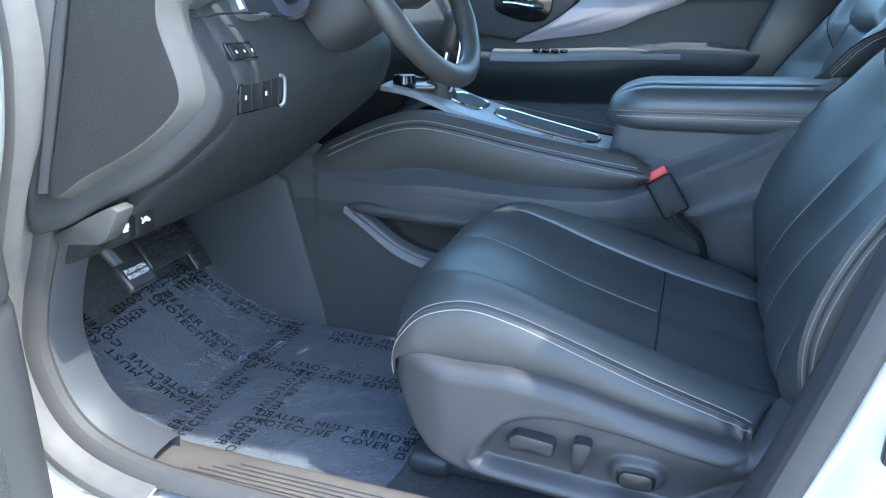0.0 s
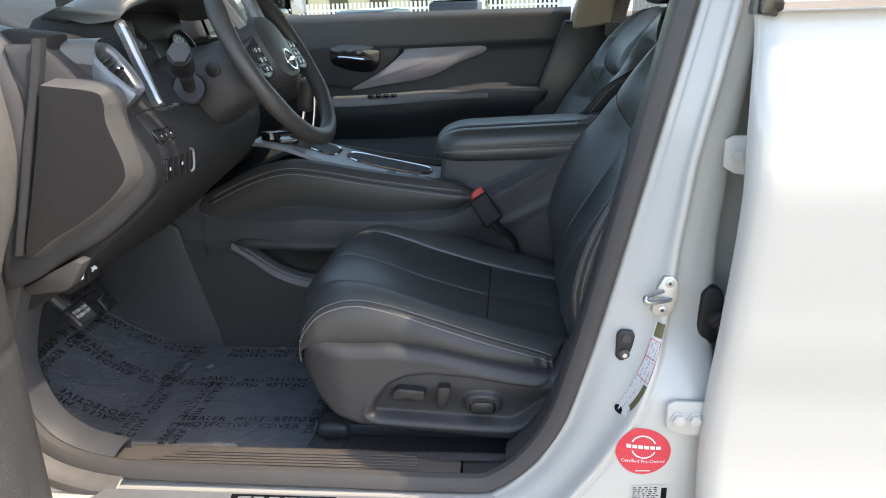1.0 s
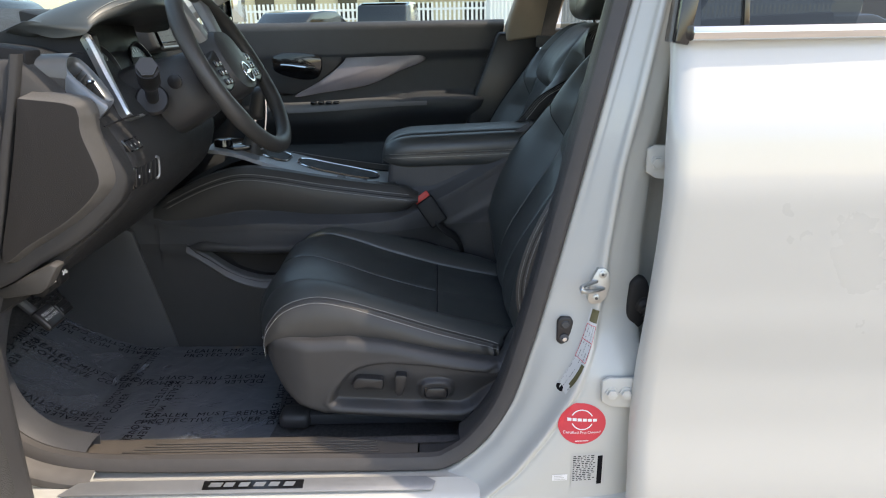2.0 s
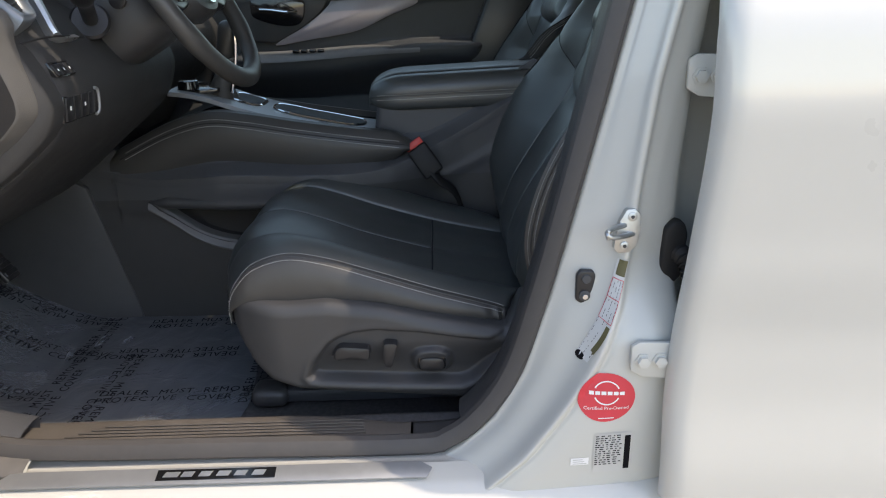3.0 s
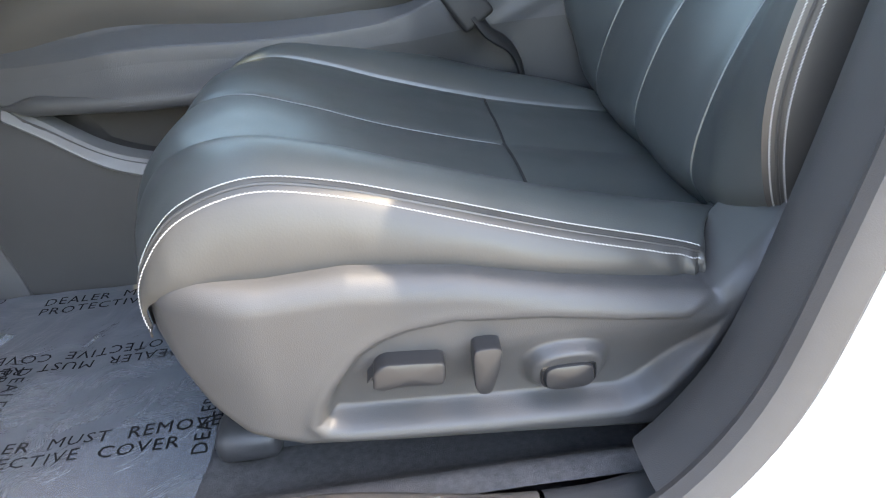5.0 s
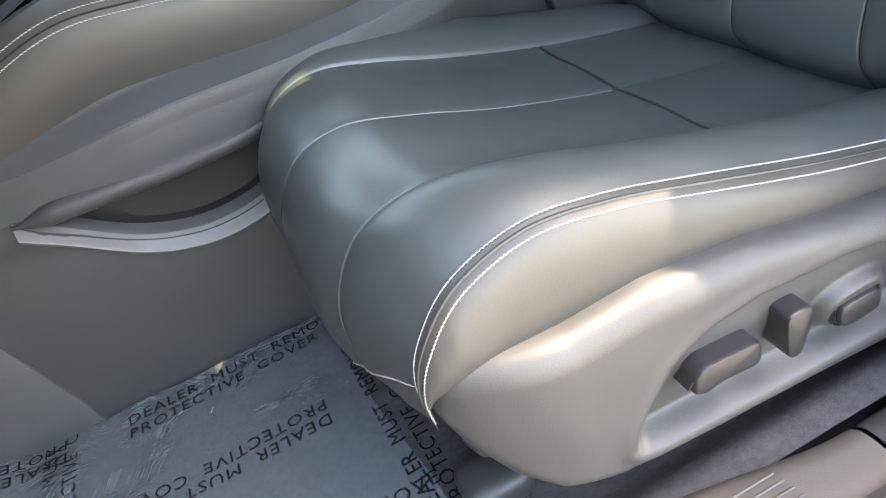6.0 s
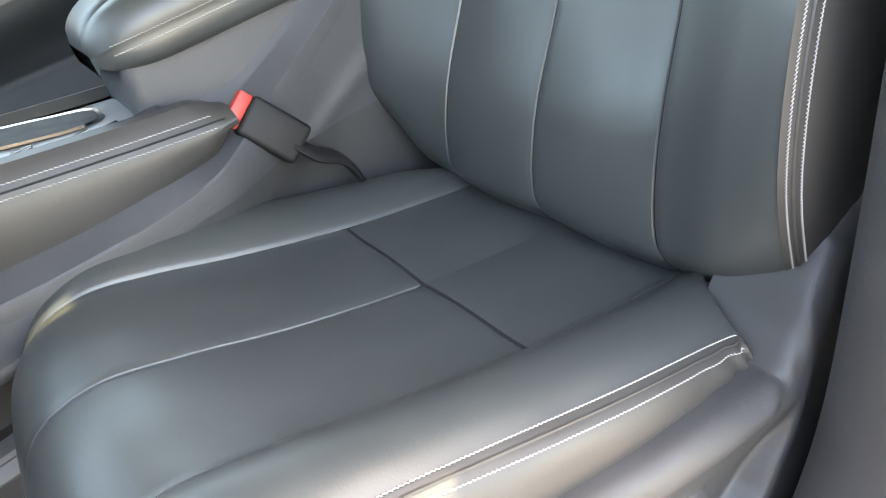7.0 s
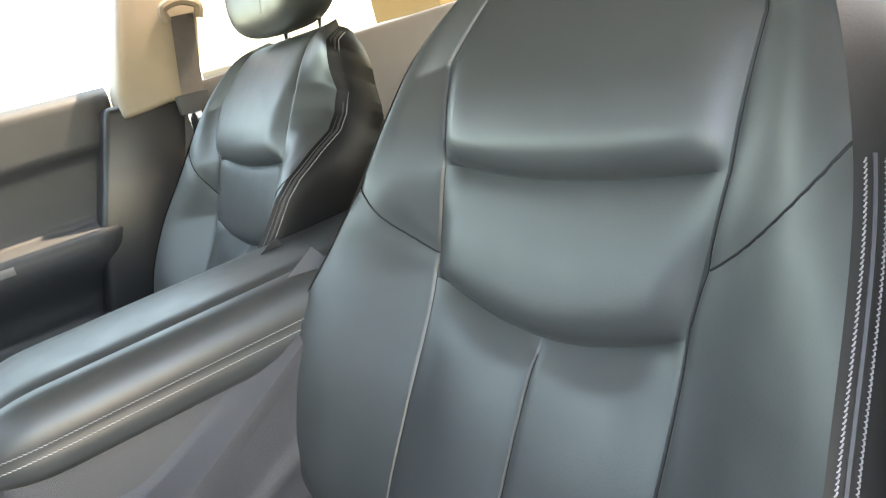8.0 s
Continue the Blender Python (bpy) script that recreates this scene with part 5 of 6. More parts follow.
LIP = [(-0.590, 1.174), (-0.530, 1.161), (-0.515, 1.139), (-0.516, 1.106), (-0.502, 1.032), (-0.518, 0.998), (-0.559, 0.962), (-0.616, 0.928), (-0.657, 0.909), (-0.635, 1.002), (-0.614, 1.090)]
FLAT = [(-0.606, 1.162), (-0.545, 1.148), (-0.538, 1.134), (-0.538, 1.102), (-0.525, 1.034), (-0.538, 1.003), (-0.575, 0.969), (-0.623, 0.940), (-0.655, 0.918), (-0.638, 0.999), (-0.617, 1.088)]
lo_, fo_ = ring_of(LIP), ring_of(FLAT)
between = lambda k: [(a[0] + (b_[0] - a[0]) * k, a[1] + (b_[1] - a[1]) * k) for a, b_ in zip(lo_, fo_)]
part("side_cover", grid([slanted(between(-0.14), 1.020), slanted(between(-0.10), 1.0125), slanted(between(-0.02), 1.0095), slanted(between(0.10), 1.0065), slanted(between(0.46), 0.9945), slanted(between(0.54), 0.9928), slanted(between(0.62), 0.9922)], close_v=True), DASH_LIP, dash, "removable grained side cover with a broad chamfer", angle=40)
fl = lambda k: [(cx + (x - cx) * k, cz + (z - cz) * k) for x, z in between(0.61)]
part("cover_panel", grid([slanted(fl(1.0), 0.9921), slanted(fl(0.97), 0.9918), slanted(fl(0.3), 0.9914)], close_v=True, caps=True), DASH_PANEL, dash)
UPPER = [(0.815, 1.226), (0.775, 1.228), (0.752, 1.222), (0.742, 1.208), (0.739, 1.185), (0.742, 1.160), (0.760, 1.150)]
wrap = [tuple(q)[:2] for q in by_index([(c, d, 0) for c, d in UPPER], 37)]


def upper_skin(pts, x1):
    return grid([[Vector((x, y + 0.40 * (x + 0.60) + 0.02 * smooth01(-0.60, -0.56, x), z - 0.02 * smooth01(-0.60, -0.555, x) * (1.228 - z) / 0.07)) for y, z in pts] for x in np.linspace(-0.70, x1, 16)])


part("upper_trim", upper_skin([q for q in wrap if q[1] > 1.1945], -0.560), UPPER_TRIM, dash, "satin slate upper dashboard trim", angle=50)
part("shoulder", upper_skin([(y + 0.0015, z) for y, z in wrap[wrap.index(min(wrap, key=lambda q: abs(q[1] - 1.1945))) - 1:]], -0.545), DASH_SOFT, dash, angle=50)
# Band added for the lit edge left of the side cover.
part("edge_strip", grid([slanted([(x - d, z) for x, z in [tuple(q)[:2] for q in by_index([(-0.584, 1.232, 0), (-0.602, 1.150, 0), (-0.618, 1.088, 0), (-0.637, 1.002, 0), (-0.657, 0.915, 0)], 30)]], c) for d, c in ((0.006, 1.010), (0.007, 1.000), (0.009, 0.998), (0.017, 0.999), (0.020, 1.002), (0.021, 1.014))]), DASH_SOFT, dash, "slim upright edge strip", angle=40)
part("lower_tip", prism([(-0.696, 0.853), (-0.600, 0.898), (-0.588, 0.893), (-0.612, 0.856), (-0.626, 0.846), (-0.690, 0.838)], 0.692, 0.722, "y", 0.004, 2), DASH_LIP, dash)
# a fuel pump and a car with its bonnet raised
ICONS = ([(-0.005, -0.006), (0.003, -0.006), (0.003, -0.001), (0.0045, -0.002), (0.0055, -0.001), (0.0055, 0.003), (0.004, 0.0045), (0.0045, 0.003), (0.0045, 0.0005), (0.003, 0.001), (0.002, 0.006), (-0.004, 0.006)],
         [(-0.008, -0.004), (-0.005, -0.004), (-0.004, -0.0025), (0.003, -0.0025), (0.004, -0.004), (0.007, -0.004), (0.008, -0.001), (0.005, 0.001), (0.002, 0.004), (-0.002, 0.004), (-0.004, 0.001), (-0.008, 0.005), (-0.009, 0.004), (-0.006, 0.0)])
for k in range(2):
    lv = part("release_lever", prism([(-0.675, 0.884), (-0.618, 0.886), (-0.622, 0.840), (-0.636, 0.830), (-0.675, 0.838)], 0.716 + 0.038 * k, 0.752 + 0.038 * k, "y", 0.004), BUCKLE, dash)
    part("symbol", prism([(0.734 + 0.037 * k + a, 0.858 + c) for a, c in ICONS[k]], -0.6215, -0.6192, "x"), WHITE_INK, lv)


def dash_face(z):
    f = sorted([(p[1], p[0]) for p in DASH[5:12]])
    return float(np.interp(z, [a for a, c in f], [c for a, c in f]))


def on_dash(name, y0, y1, z0, z1, mat, out=0.004, bevel=0.002, parent=dash, label=""):
    xa, xb = dash_face(z0) + out, dash_face(z1) + out
    b_ = prism([(xa - 0.02, z0), (xa, z0), (xb, z1), (xb - 0.02, z1)], y0, y1, "y", bevel)
    return part(name, b_, mat, parent, label)


p_ = on_dash("switch_block", 0.803, 0.858, 1.062, 1.083, GLOSS)
for k in range(3):
    on_dash("switch", 0.806 + 0.017 * k, 0.821 + 0.017 * k, 1.0645, 1.0795, PLASTIC_SMOOTH, 0.006, 0.001, p_)
    on_dash("symbol", 0.8124 + 0.017 * k, 0.8146 + 0.017 * k, 1.0705, 1.0735, WHITE_INK, 0.0066, 0.0, p_)
p_ = on_dash("switch_block", 0.806, 0.905, 0.995, 1.035, GLOSS)
for k in range(4):
    q_ = on_dash("switch", 0.810 + 0.0235 * k, 0.830 + 0.0235 * k, 0.998, 1.032, PLASTIC_SMOOTH, 0.006, 0.001, p_)
    if k in (0, 2):
        on_dash("symbol", 0.8186 + 0.0235 * k, 0.8216 + 0.0235 * k, 1.0135, 1.0190, WHITE_INK, 0.0066, 0.0, q_)
part("block_trim", tube(curve([(dash_face(1.036) + 0.006, 0.90, 1.036), (dash_face(1.034) + 0.006, 0.912, 1.030), (dash_face(1.0) + 0.006, 0.912, 1.0), (dash_face(0.994) + 0.006, 0.905, 0.994)], 14), 0.0025, 8), TRIM_GREY, p_)
# vent: a satin frame round slats, with a small chrome slider
VENT_OUT = [(-0.500, 0.765, 1.138), (-0.514, 0.815, 1.138), (-0.528, 0.858, 1.147), (-0.550, 0.862, 1.182), (-0.573, 0.852, 1.214), (-0.577, 0.820, 1.220), (-0.572, 0.788, 1.218), (-0.567, 0.778, 1.200), (-0.545, 0.770, 1.178), (-0.521, 0.765, 1.157)]
VENT_IN = [(-0.507, 0.783, 1.152), (-0.512, 0.800, 1.149), (-0.520, 0.818, 1.152), (-0.544, 0.828, 1.184), (-0.567, 0.832, 1.208), (-0.572, 0.818, 1.212), (-0.571, 0.804, 1.207), (-0.566, 0.798, 1.196), (-0.547, 0.790, 1.180), (-0.525, 0.784, 1.164)]
VN = Vector((0.76, -0.12, 0.64)).normalized()
vo, vi = [by_index(q + q[:1], 61)[:-1] for q in (VENT_OUT, VENT_IN)]


def vent_ring(k, h):
    """A loop round the vent, k from its outer to its inner edge, h proud."""
    return [a.lerp(b, k) + VN * h for a, b in zip(vo, vi)]


vent = part("vent", grid([vent_ring(-0.05, -0.025), vent_ring(0.0, -0.001), vent_ring(0.10, 0.0035), vent_ring(0.30, 0.0055), vent_ring(0.65, 0.0045), vent_ring(0.90, 0.001), vent_ring(1.0, -0.003), vent_ring(1.02, -0.024)], close_v=True), VENT_TRIM, dash, "satin silver framed air vent", angle=45)
part("vent_core", grid([vent_ring(0.99, -0.021), vent_ring(1.5, -0.022)], close_v=True, caps=True), BUCKLE, vent)
near_side, far_side = by_index([VENT_IN[k] for k in (0, 9, 8, 7)], 40), by_index([VENT_IN[k] for k in (2, 3, 4)], 40)
for k in range(6):
    a, c = near_side[4 + 6 * k] - VN * 0.002, far_side[2 + 6 * k] - VN * 0.002
    up_ = Vector((0, 0, 0.0016))
    part("vane", grid([[p - VN * 0.016, p, p + up_, p - VN * 0.016 + up_] for p in (a, c)], close_v=True, caps=True), PLASTIC_DARK, vent)
part("slider", box((0.010, 0.016, 0.007), (-0.540, 0.812, 1.181), 0.003, 2), CHROME, vent)
part("trim_blade", grid([[Vector((x, y - w, z + 0.004)), Vector((x + 0.005, y - 0.6 * w, z + 0.006)), Vector((x + 0.007, y + 0.5 * w, z + 0.002)), Vector((x, y + w, z - 0.002)), Vector((x - 0.012, y, z - 0.006))] for x, y, z, w in [(*tuple(q), 0.0075 + 0.0025 * math.sin(k * 0.3)) for k, q in enumerate(curve([(-0.585, 0.918, 1.252), (-0.563, 0.9, 1.219), (-0.541, 0.884, 1.177), (-0.52, 0.867, 1.143), (-0.507, 0.858, 1.12), (-0.503, 0.868, 1.111), (-0.502, 0.906, 1.11)], 24))]], close_v=True, caps=True), SILVER, dash, "silver trim blade")
part("dash_joint", tube(curve([(-0.507, 0.765, 1.112), (-0.500, 0.805, 1.116), (-0.498, 0.86, 1.116), (-0.498, 0.93, 1.110)], 12), 0.0016, 6), SEAM, dash)
# instrument hood
rows = []
for k in range(41):
    u = -1 + 2 * k / 40
    y = 1.110 + 0.205 * u
    q = 1 - math.sqrt(max(0.0, 1 - u * u * 0.97))
    e4 = abs(u) ** 4
    prof_ = [(-0.80, 1.235), (-0.74, 1.268), (-0.68, 1.300), (-0.62, 1.324), (-0.565, 1.335), (-0.530, 1.328), (-0.517, 1.314), (-0.519, 1.302), (-0.540, 1.294), (-0.60, 1.284), (-0.66, 1.262), (-0.72, 1.235)]
    line_ = [tuple(p)[:2] for p in by_index([(c, d, 0) for c, d in prof_], 40)]
    mid_z = 1.268 + 0.020 * e4
    rows.append([Vector((-0.517 + (x + 0.517) * (1 - 0.42 * e4) - 0.058 * abs(u) ** 2.2 * smooth01(-0.80, -0.60, x) - 0.02 * e4 * (1 - smooth01(-0.80, -0.60, x)), y, mid_z + (z - 1.268) * (1 - 0.52 * e4) - 0.056 * q * smooth01(-0.80, -0.58, x))) for x, z in line_])
hood = part("instrument_hood", grid(rows, close_v=True, caps=True), LEATHER, dash, "padded stitched instrument hood", angle=60)
for j in (18, 20):
    part("stitching", stitches([rows[k][j] + Vector((0.0006, 0, 0.0008)) for k in range(1, 40)], (0.5, 0, 0.85), 0.0052, 0.0042, 0.0006), THREAD, hood)
part("hood_side", prism([(-0.80, 1.19), (-0.745, 1.262), (-0.695, 1.281), (-0.60, 1.262), (-0.580, 1.256), (-0.574, 1.20), (-0.56, 1.14), (-0.70, 1.12)], 0.922, 0.956, "y", 0.006), BUCKLE, dash)
part("upper_deck", prism([(-0.74, 1.232), (-0.86, 1.284), (-1.00, 1.312), (-1.22, 1.262), (-1.30, 1.20), (-1.30, 1.12), (-0.74, 1.15)], 0.935, 2.26, "y", 0.010, 3), DASH_SOFT, dash, "grained dashboard top below the windscreen")
pod = part("centre_vent", prism([(-0.66, 1.20), (-0.630, 1.212), (-0.650, 1.282), (-0.70, 1.290), (-0.86, 1.25), (-0.90, 1.18)], 1.37, 1.72, "y", 0.010, 3), PLASTIC_DARK, dash, "raised centre air vents")
for k in range(4):
    part("vane", box((0.012, 0.145, 0.0035), (-0.6385 - 0.0055 * k, 1.462, 1.225 + 0.0145 * k), 0.001, 1), GLOSS, pod)
part("vent_frame", tube([(-0.622, 1.385, 1.214), (-0.622, 1.535, 1.214), (-0.645, 1.535, 1.284), (-0.645, 1.385, 1.284)], 0.004, 8, close=True), VENT_TRIM, pod)
part("cluster_housing", prism([(-0.72, 1.08), (-0.72, 1.30), (-0.64, 1.28), (-0.60, 1.10), (-0.57, 1.07)], 0.955, 1.27, "y", 0.006), BUCKLE, dash)
for k, y in enumerate((1.015, 1.20)):
    g = part("gauge", lathe([(0.001, 0), (0.052, 0), (0.056, 0.004), (0.060, 0.012), (0.056, 0.013), (0.05, 0.006), (0.001, 0.005)], (-0.606, y, 1.175), Matrix.Rotation(radians(72), 4, "Y")), PLASTIC_SMOOTH, dash)
    b_ = bmesh.new()
    for a in range(0, 271, 18):
        t_ = Matrix.Rotation(radians(72), 4, "Y") @ Matrix.Rotation(radians(a - 45), 4, "Z")
        q = box((0.008, 0.0014, 0.0006), (0.043, 0, 0.0058))
        bmesh.ops.transform(q, matrix=Matrix.Translation((-0.606, y, 1.175)) @ t_, verts=q.verts)
        join(b_, q)
    part("dial_marks", b_, WHITE_INK, g)
# steering column and wheel
WC, WN = Vector((-0.380, 1.105, 1.180)), Vector((0.8746, 0, 0.4848)).normalized()
column = thing("steering_column", "black steering column shroud with stalks", "steering column", (-0.5, 1.105, 1.08))
side_ = Vector((0, 1, 0))
upw = WN.cross(side_) * -1
rows = []
for k, (d, w, h0, h1) in enumerate(((-0.045, 0.055, -0.055, 0.045), (-0.06, 0.075, -0.075, 0.055), (-0.10, 0.082, -0.085, 0.06), (-0.16, 0.088, -0.105, 0.06), (-0.26, 0.085, -0.12, 0.05))):
    r = []
    for a in np.linspace(0, 2 * math.pi, 33)[:-1]:
        c, s_ = math.cos(a), math.sin(a)
        c, s_ = math.copysign(abs(c) ** 0.6, c), math.copysign(abs(s_) ** 0.6, s_)
        r.append(WC + WN * d + side_ * w * c + upw * ((h0 + h1) / 2 + (h1 - h0) / 2 * s_))
    rows.append(r)
part("shroud", grid(rows, close_v=True, caps=True), PLASTIC, column, angle=50)
part("lock_boss", lathe([(0.001, 0), (0.014, 0), (0.014, 0.004), (0.011, 0.005), (0.001, 0.005)], WC - WN * 0.09 + side_ * -0.082 + upw * -0.03, Matrix.Rotation(radians(90), 4, "X")), PLASTIC_SMOOTH, column)
st = curve([Vector((-0.530, 1.04, 1.105)), Vector((-0.507, 0.985, 1.134)), Vector((-0.482, 0.915, 1.173)), Vector((-0.466, 0.872, 1.197))], 16)
part("stalk_collar", lathe([(0.001, 0), (0.030, 0), (0.031, 0.006), (0.027, 0.010), (0.001, 0.010)], (-0.510, 0.990, 1.130), Vector((0.35, -0.86, 0.40)).to_track_quat("Z", "Y").to_matrix().to_4x4()), PLASTIC_SMOOTH, column)
part("stalk", tube(st, lambda u: 0.012 if u < 0.6 else 0.012 + 0.008 * smooth01(0.6, 0.75, u), 16), PLASTIC_SMOOTH, column)
part("stalk_end", tube([Vector((-0.4668, 0.876, 1.1955)), Vector((-0.4632, 0.864, 1.2015))], 0.0185, 6), PLASTIC, column)
wheel = thing("steering_wheel", "black leather steering wheel with satin spokes", "steering wheel", tuple(WC))
R_ = 0.178
ringp = [WC + side_ * R_ * math.cos(a) + upw * R_ * math.sin(a) for a in np.linspace(0, 2 * math.pi, 97)[:-1]]
rows = []
for k, p in enumerate(ringp):
    o = (p - WC).normalized()
    a0 = 2 * math.pi * k / 96
    f = 1 + 0.12 * math.exp(-((math.cos(a0) ** 2 - 0.75) / 0.15) ** 2)
    rows.append([p + o * 0.0180 * f * math.cos(a) + WN * 0.0155 * f * math.sin(a) for a in np.linspace(0, 2 * math.pi, 19)[:-1]])
rim = part("rim", grid(rows, close_v=True, close_u=True), LEATHER_SIDE, wheel, "smooth black leather rim")
wm = Matrix((side_, upw, WN)).transposed().to_4x4()
wm = Matrix.Translation(WC) @ wm


def wheel_part(name, bm, mat, parent=wheel, label=""):
    bmesh.ops.transform(bm, matrix=wm, verts=bm.verts)
    return part(name, bm, mat, parent, label)


hub = []
for h, k in ((-0.045, 0.8), (-0.02, 1.0), (0.004, 0.98), (0.016, 0.88), (0.022, 0.6), (0.024, 0.2)):
    r = []
    for a in np.linspace(0, 2 * math.pi, 41)[:-1]:
        c, s_ = math.cos(a), math.sin(a)
        r.append(Vector((0.082 * k * math.copysign(abs(c) ** 0.75, c), -0.012 + 0.072 * k * math.copysign(abs(s_) ** 0.75, s_), h)))
    hub.append(r)
wheel_part("hub", grid(hub, close_v=True, caps=True), PLASTIC, label="charcoal airbag pad")
for s in (-1, 1):
    pod = wheel_part("spoke", prism([(s * 0.07, 0.035), (s * 0.12, 0.045), (s * 0.175, 0.03), (s * 0.172, -0.02), (s * 0.12, -0.03), (s * 0.07, -0.045)], -0.018, 0.008, "z", 0.006, 3), PLASTIC_SMOOTH)
    for a in range(2):
        for c in range(3):
            wheel_part("button", box((0.016, 0.013, 0.006), (s * (0.098 + 0.022 * a), 0.024 - 0.019 * c, 0.009), 0.002, 2), GLOSS, pod)
            wheel_part("symbol", box((0.007, 0.003, 0.0006), (s * (0.098 + 0.022 * a), 0.024 - 0.019 * c, 0.0123)), WHITE_INK, pod)
    wheel_part("lower_spoke", prism([(s * 0.028, -0.06), (s * 0.062, -0.062), (s * 0.085, -0.12), (s * 0.10, -0.158), (s * 0.055, -0.178), (s * 0.045, -0.12)], -0.014, 0.006, "z", 0.005, 3), TRIM_GREY, label="satin grey spoke")
rows = [[Vector(((0.024 + 0.003 * math.cos(q)) * math.cos(a), 0.02 + (0.021 + 0.003 * math.cos(q)) * math.sin(a), 0.0235 + 0.002 * math.sin(q))) for q in np.linspace(0, 2 * math.pi, 9)[:-1]] for a in np.linspace(0, 2 * math.pi, 41)[:-1]]
badge = wheel_part("badge", grid(rows, close_v=True, close_u=True), CHROME, label="chrome ring badge")
wheel_part("badge_bar", box((0.056, 0.008, 0.003), (0, 0.02, 0.0245), 0.001), CHROME, badge)

# ---- passenger side ----
far_door = thing("passenger_door", "black passenger door panel with taupe inlay and chrome handle", "car door", (-0.3, 2.36, 0.5))
rows = []
for x in np.linspace(-1.05, 0.0, 50):
    row = []
    for k in range(80):
        z = 0.47 + (1.262 - 0.47) * k / 79
        xx = x + (0.10 + 0.19 * smooth01(0.6, 1.27, z)) * (x + 1.05) / 1.05
        out_ = 0.020 * smooth01(1.125 + 0.02 * xx, 1.150 + 0.02 * xx, z) - 0.020 * smooth01(1.245, 1.262, z)
        shelf = 0.965 + 0.035 * smooth01(-0.35, 0.0, xx)
        out_ += 0.085 * smooth01(shelf + 0.006, shelf - 0.012, z) * smooth01(shelf - 0.16, shelf - 0.04, z) * smooth01(-0.72, -0.60, xx) * smooth01(0.48, 0.26, xx)
        out_ += 0.020 * smooth01(0.80, 0.74, z) * smooth01(0.47, 0.56, z)
        out_ -= 0.012 * math.exp(-((z - 0.815) / 0.012) ** 2)
        edge_ = smooth01(0.0, -0.03, x - 0.0)
        row.append(Vector((xx, 2.352 - out_ + 0.02 * (1 - edge_), z)))
    rows.append(row)
bm = grid(rows)
rim_ = [e for e in bm.edges if e.is_boundary]
r_ = bmesh.ops.extrude_edge_only(bm, edges=rim_)
bmesh.ops.translate(bm, vec=(0, 0.07, 0), verts=[g for g in r_["geom"] if isinstance(g, bmesh.types.BMVert)])
part("panel", bm, PLASTIC_DARK, far_door, angle=60)
part("inlay", prism([(p.x, p.y) for p in by_index([(-0.70, 1.250, 0), (-0.465, 1.209, 0), (-0.219, 1.172, 0), (-0.004, 1.133, 0), (-0.11, 1.081, 0), (-0.225, 1.034, 0), (-0.386, 1.010, 0), (-0.500, 0.996, 0), (-0.407, 1.049, 0), (-0.336, 1.097, 0), (-0.300, 1.132, 0), (-0.318, 1.155, 0), (-0.377, 1.169, 0), (-0.489, 1.188, 0), (-0.70, 1.222, 0)], 84)], 2.338, 2.36, "y", 0.003, 2), SPEAR, far_door, "taupe inlay spear")
part("handle_bowl", prism([(p.x, p.y) for p in by_index([(-0.64, 1.02, 0), (-0.64, 1.20, 0), (-0.489, 1.178, 0), (-0.377, 1.160, 0), (-0.328, 1.147, 0), (-0.311, 1.131, 0), (-0.345, 1.090, 0), (-0.415, 1.043, 0), (-0.50, 1.002, 0)], 60)], 2.334, 2.36, "y", 0.007, 3), PLASTIC, far_door)
part("handle_recess", prism([(p.x, p.y) for p in by_index([(-0.572, 1.130, 0), (-0.561, 1.088, 0), (-0.475, 1.060, 0), (-0.410, 1.064, 0), (-0.387, 1.108, 0), (-0.402, 1.146, 0), (-0.513, 1.158, 0), (-0.570, 1.145, 0)], 50)], 2.329, 2.345, "y", 0.005, 2), GLOSS, far_door)
part("handle", tube(curve([(-0.536, 2.322, 1.114), (-0.50, 2.314, 1.112), (-0.45, 2.312, 1.105), (-0.412, 2.318, 1.103)], 14), 0.0085, 10, flat=0.7), CHROME, far_door, "chrome door handle")
part("switch_panel", grid([[Vector((x, y, z + 0.022 * smooth01(-0.53, 0.0, x))) for y, z in ((2.257, 0.944), (2.259, 0.951), (2.268, 0.960), (2.290, 0.974 - 0.010 * smooth01(-0.25, 0.0, x)), (2.310, 0.978 - 0.014 * smooth01(-0.25, 0.0, x)), (2.316, 0.972 - 0.016 * smooth01(-0.25, 0.0, x)))] for x in np.linspace(-0.56, 0.0, 24)]), TRIM_DARK, far_door, "grey window switch panel")
for k in range(4):
    part("window_switch", box((0.022, 0.02, 0.010), (-0.42 + 0.028 * k, 2.284, 0.978), 0.003), GLOSS, far_door)
shellb = thing("cabin_shell", "pale headliner, pillars and roof closing the car cabin", "car cabin", (0.5, 1.5, 1.5), kind="structure")
ROOF_UP, ROOF_LOW = [(-0.40, 1.475), (-0.36, 1.53), (0.2, 1.60), (1.2, 1.58), (2.1, 1.48)], [(-0.40, 1.475), (-0.30, 1.483), (0.2, 1.54), (1.2, 1.52), (2.1, 1.44)]
SKIN_UP, SKIN_LOW = [(-0.42, 1.48), (-0.36, 1.56), (0.2, 1.63), (1.2, 1.61), (2.12, 1.50)], [(-0.42, 1.478), (-0.36, 1.545), (0.2, 1.615), (1.2, 1.595), (2.12, 1.49)]


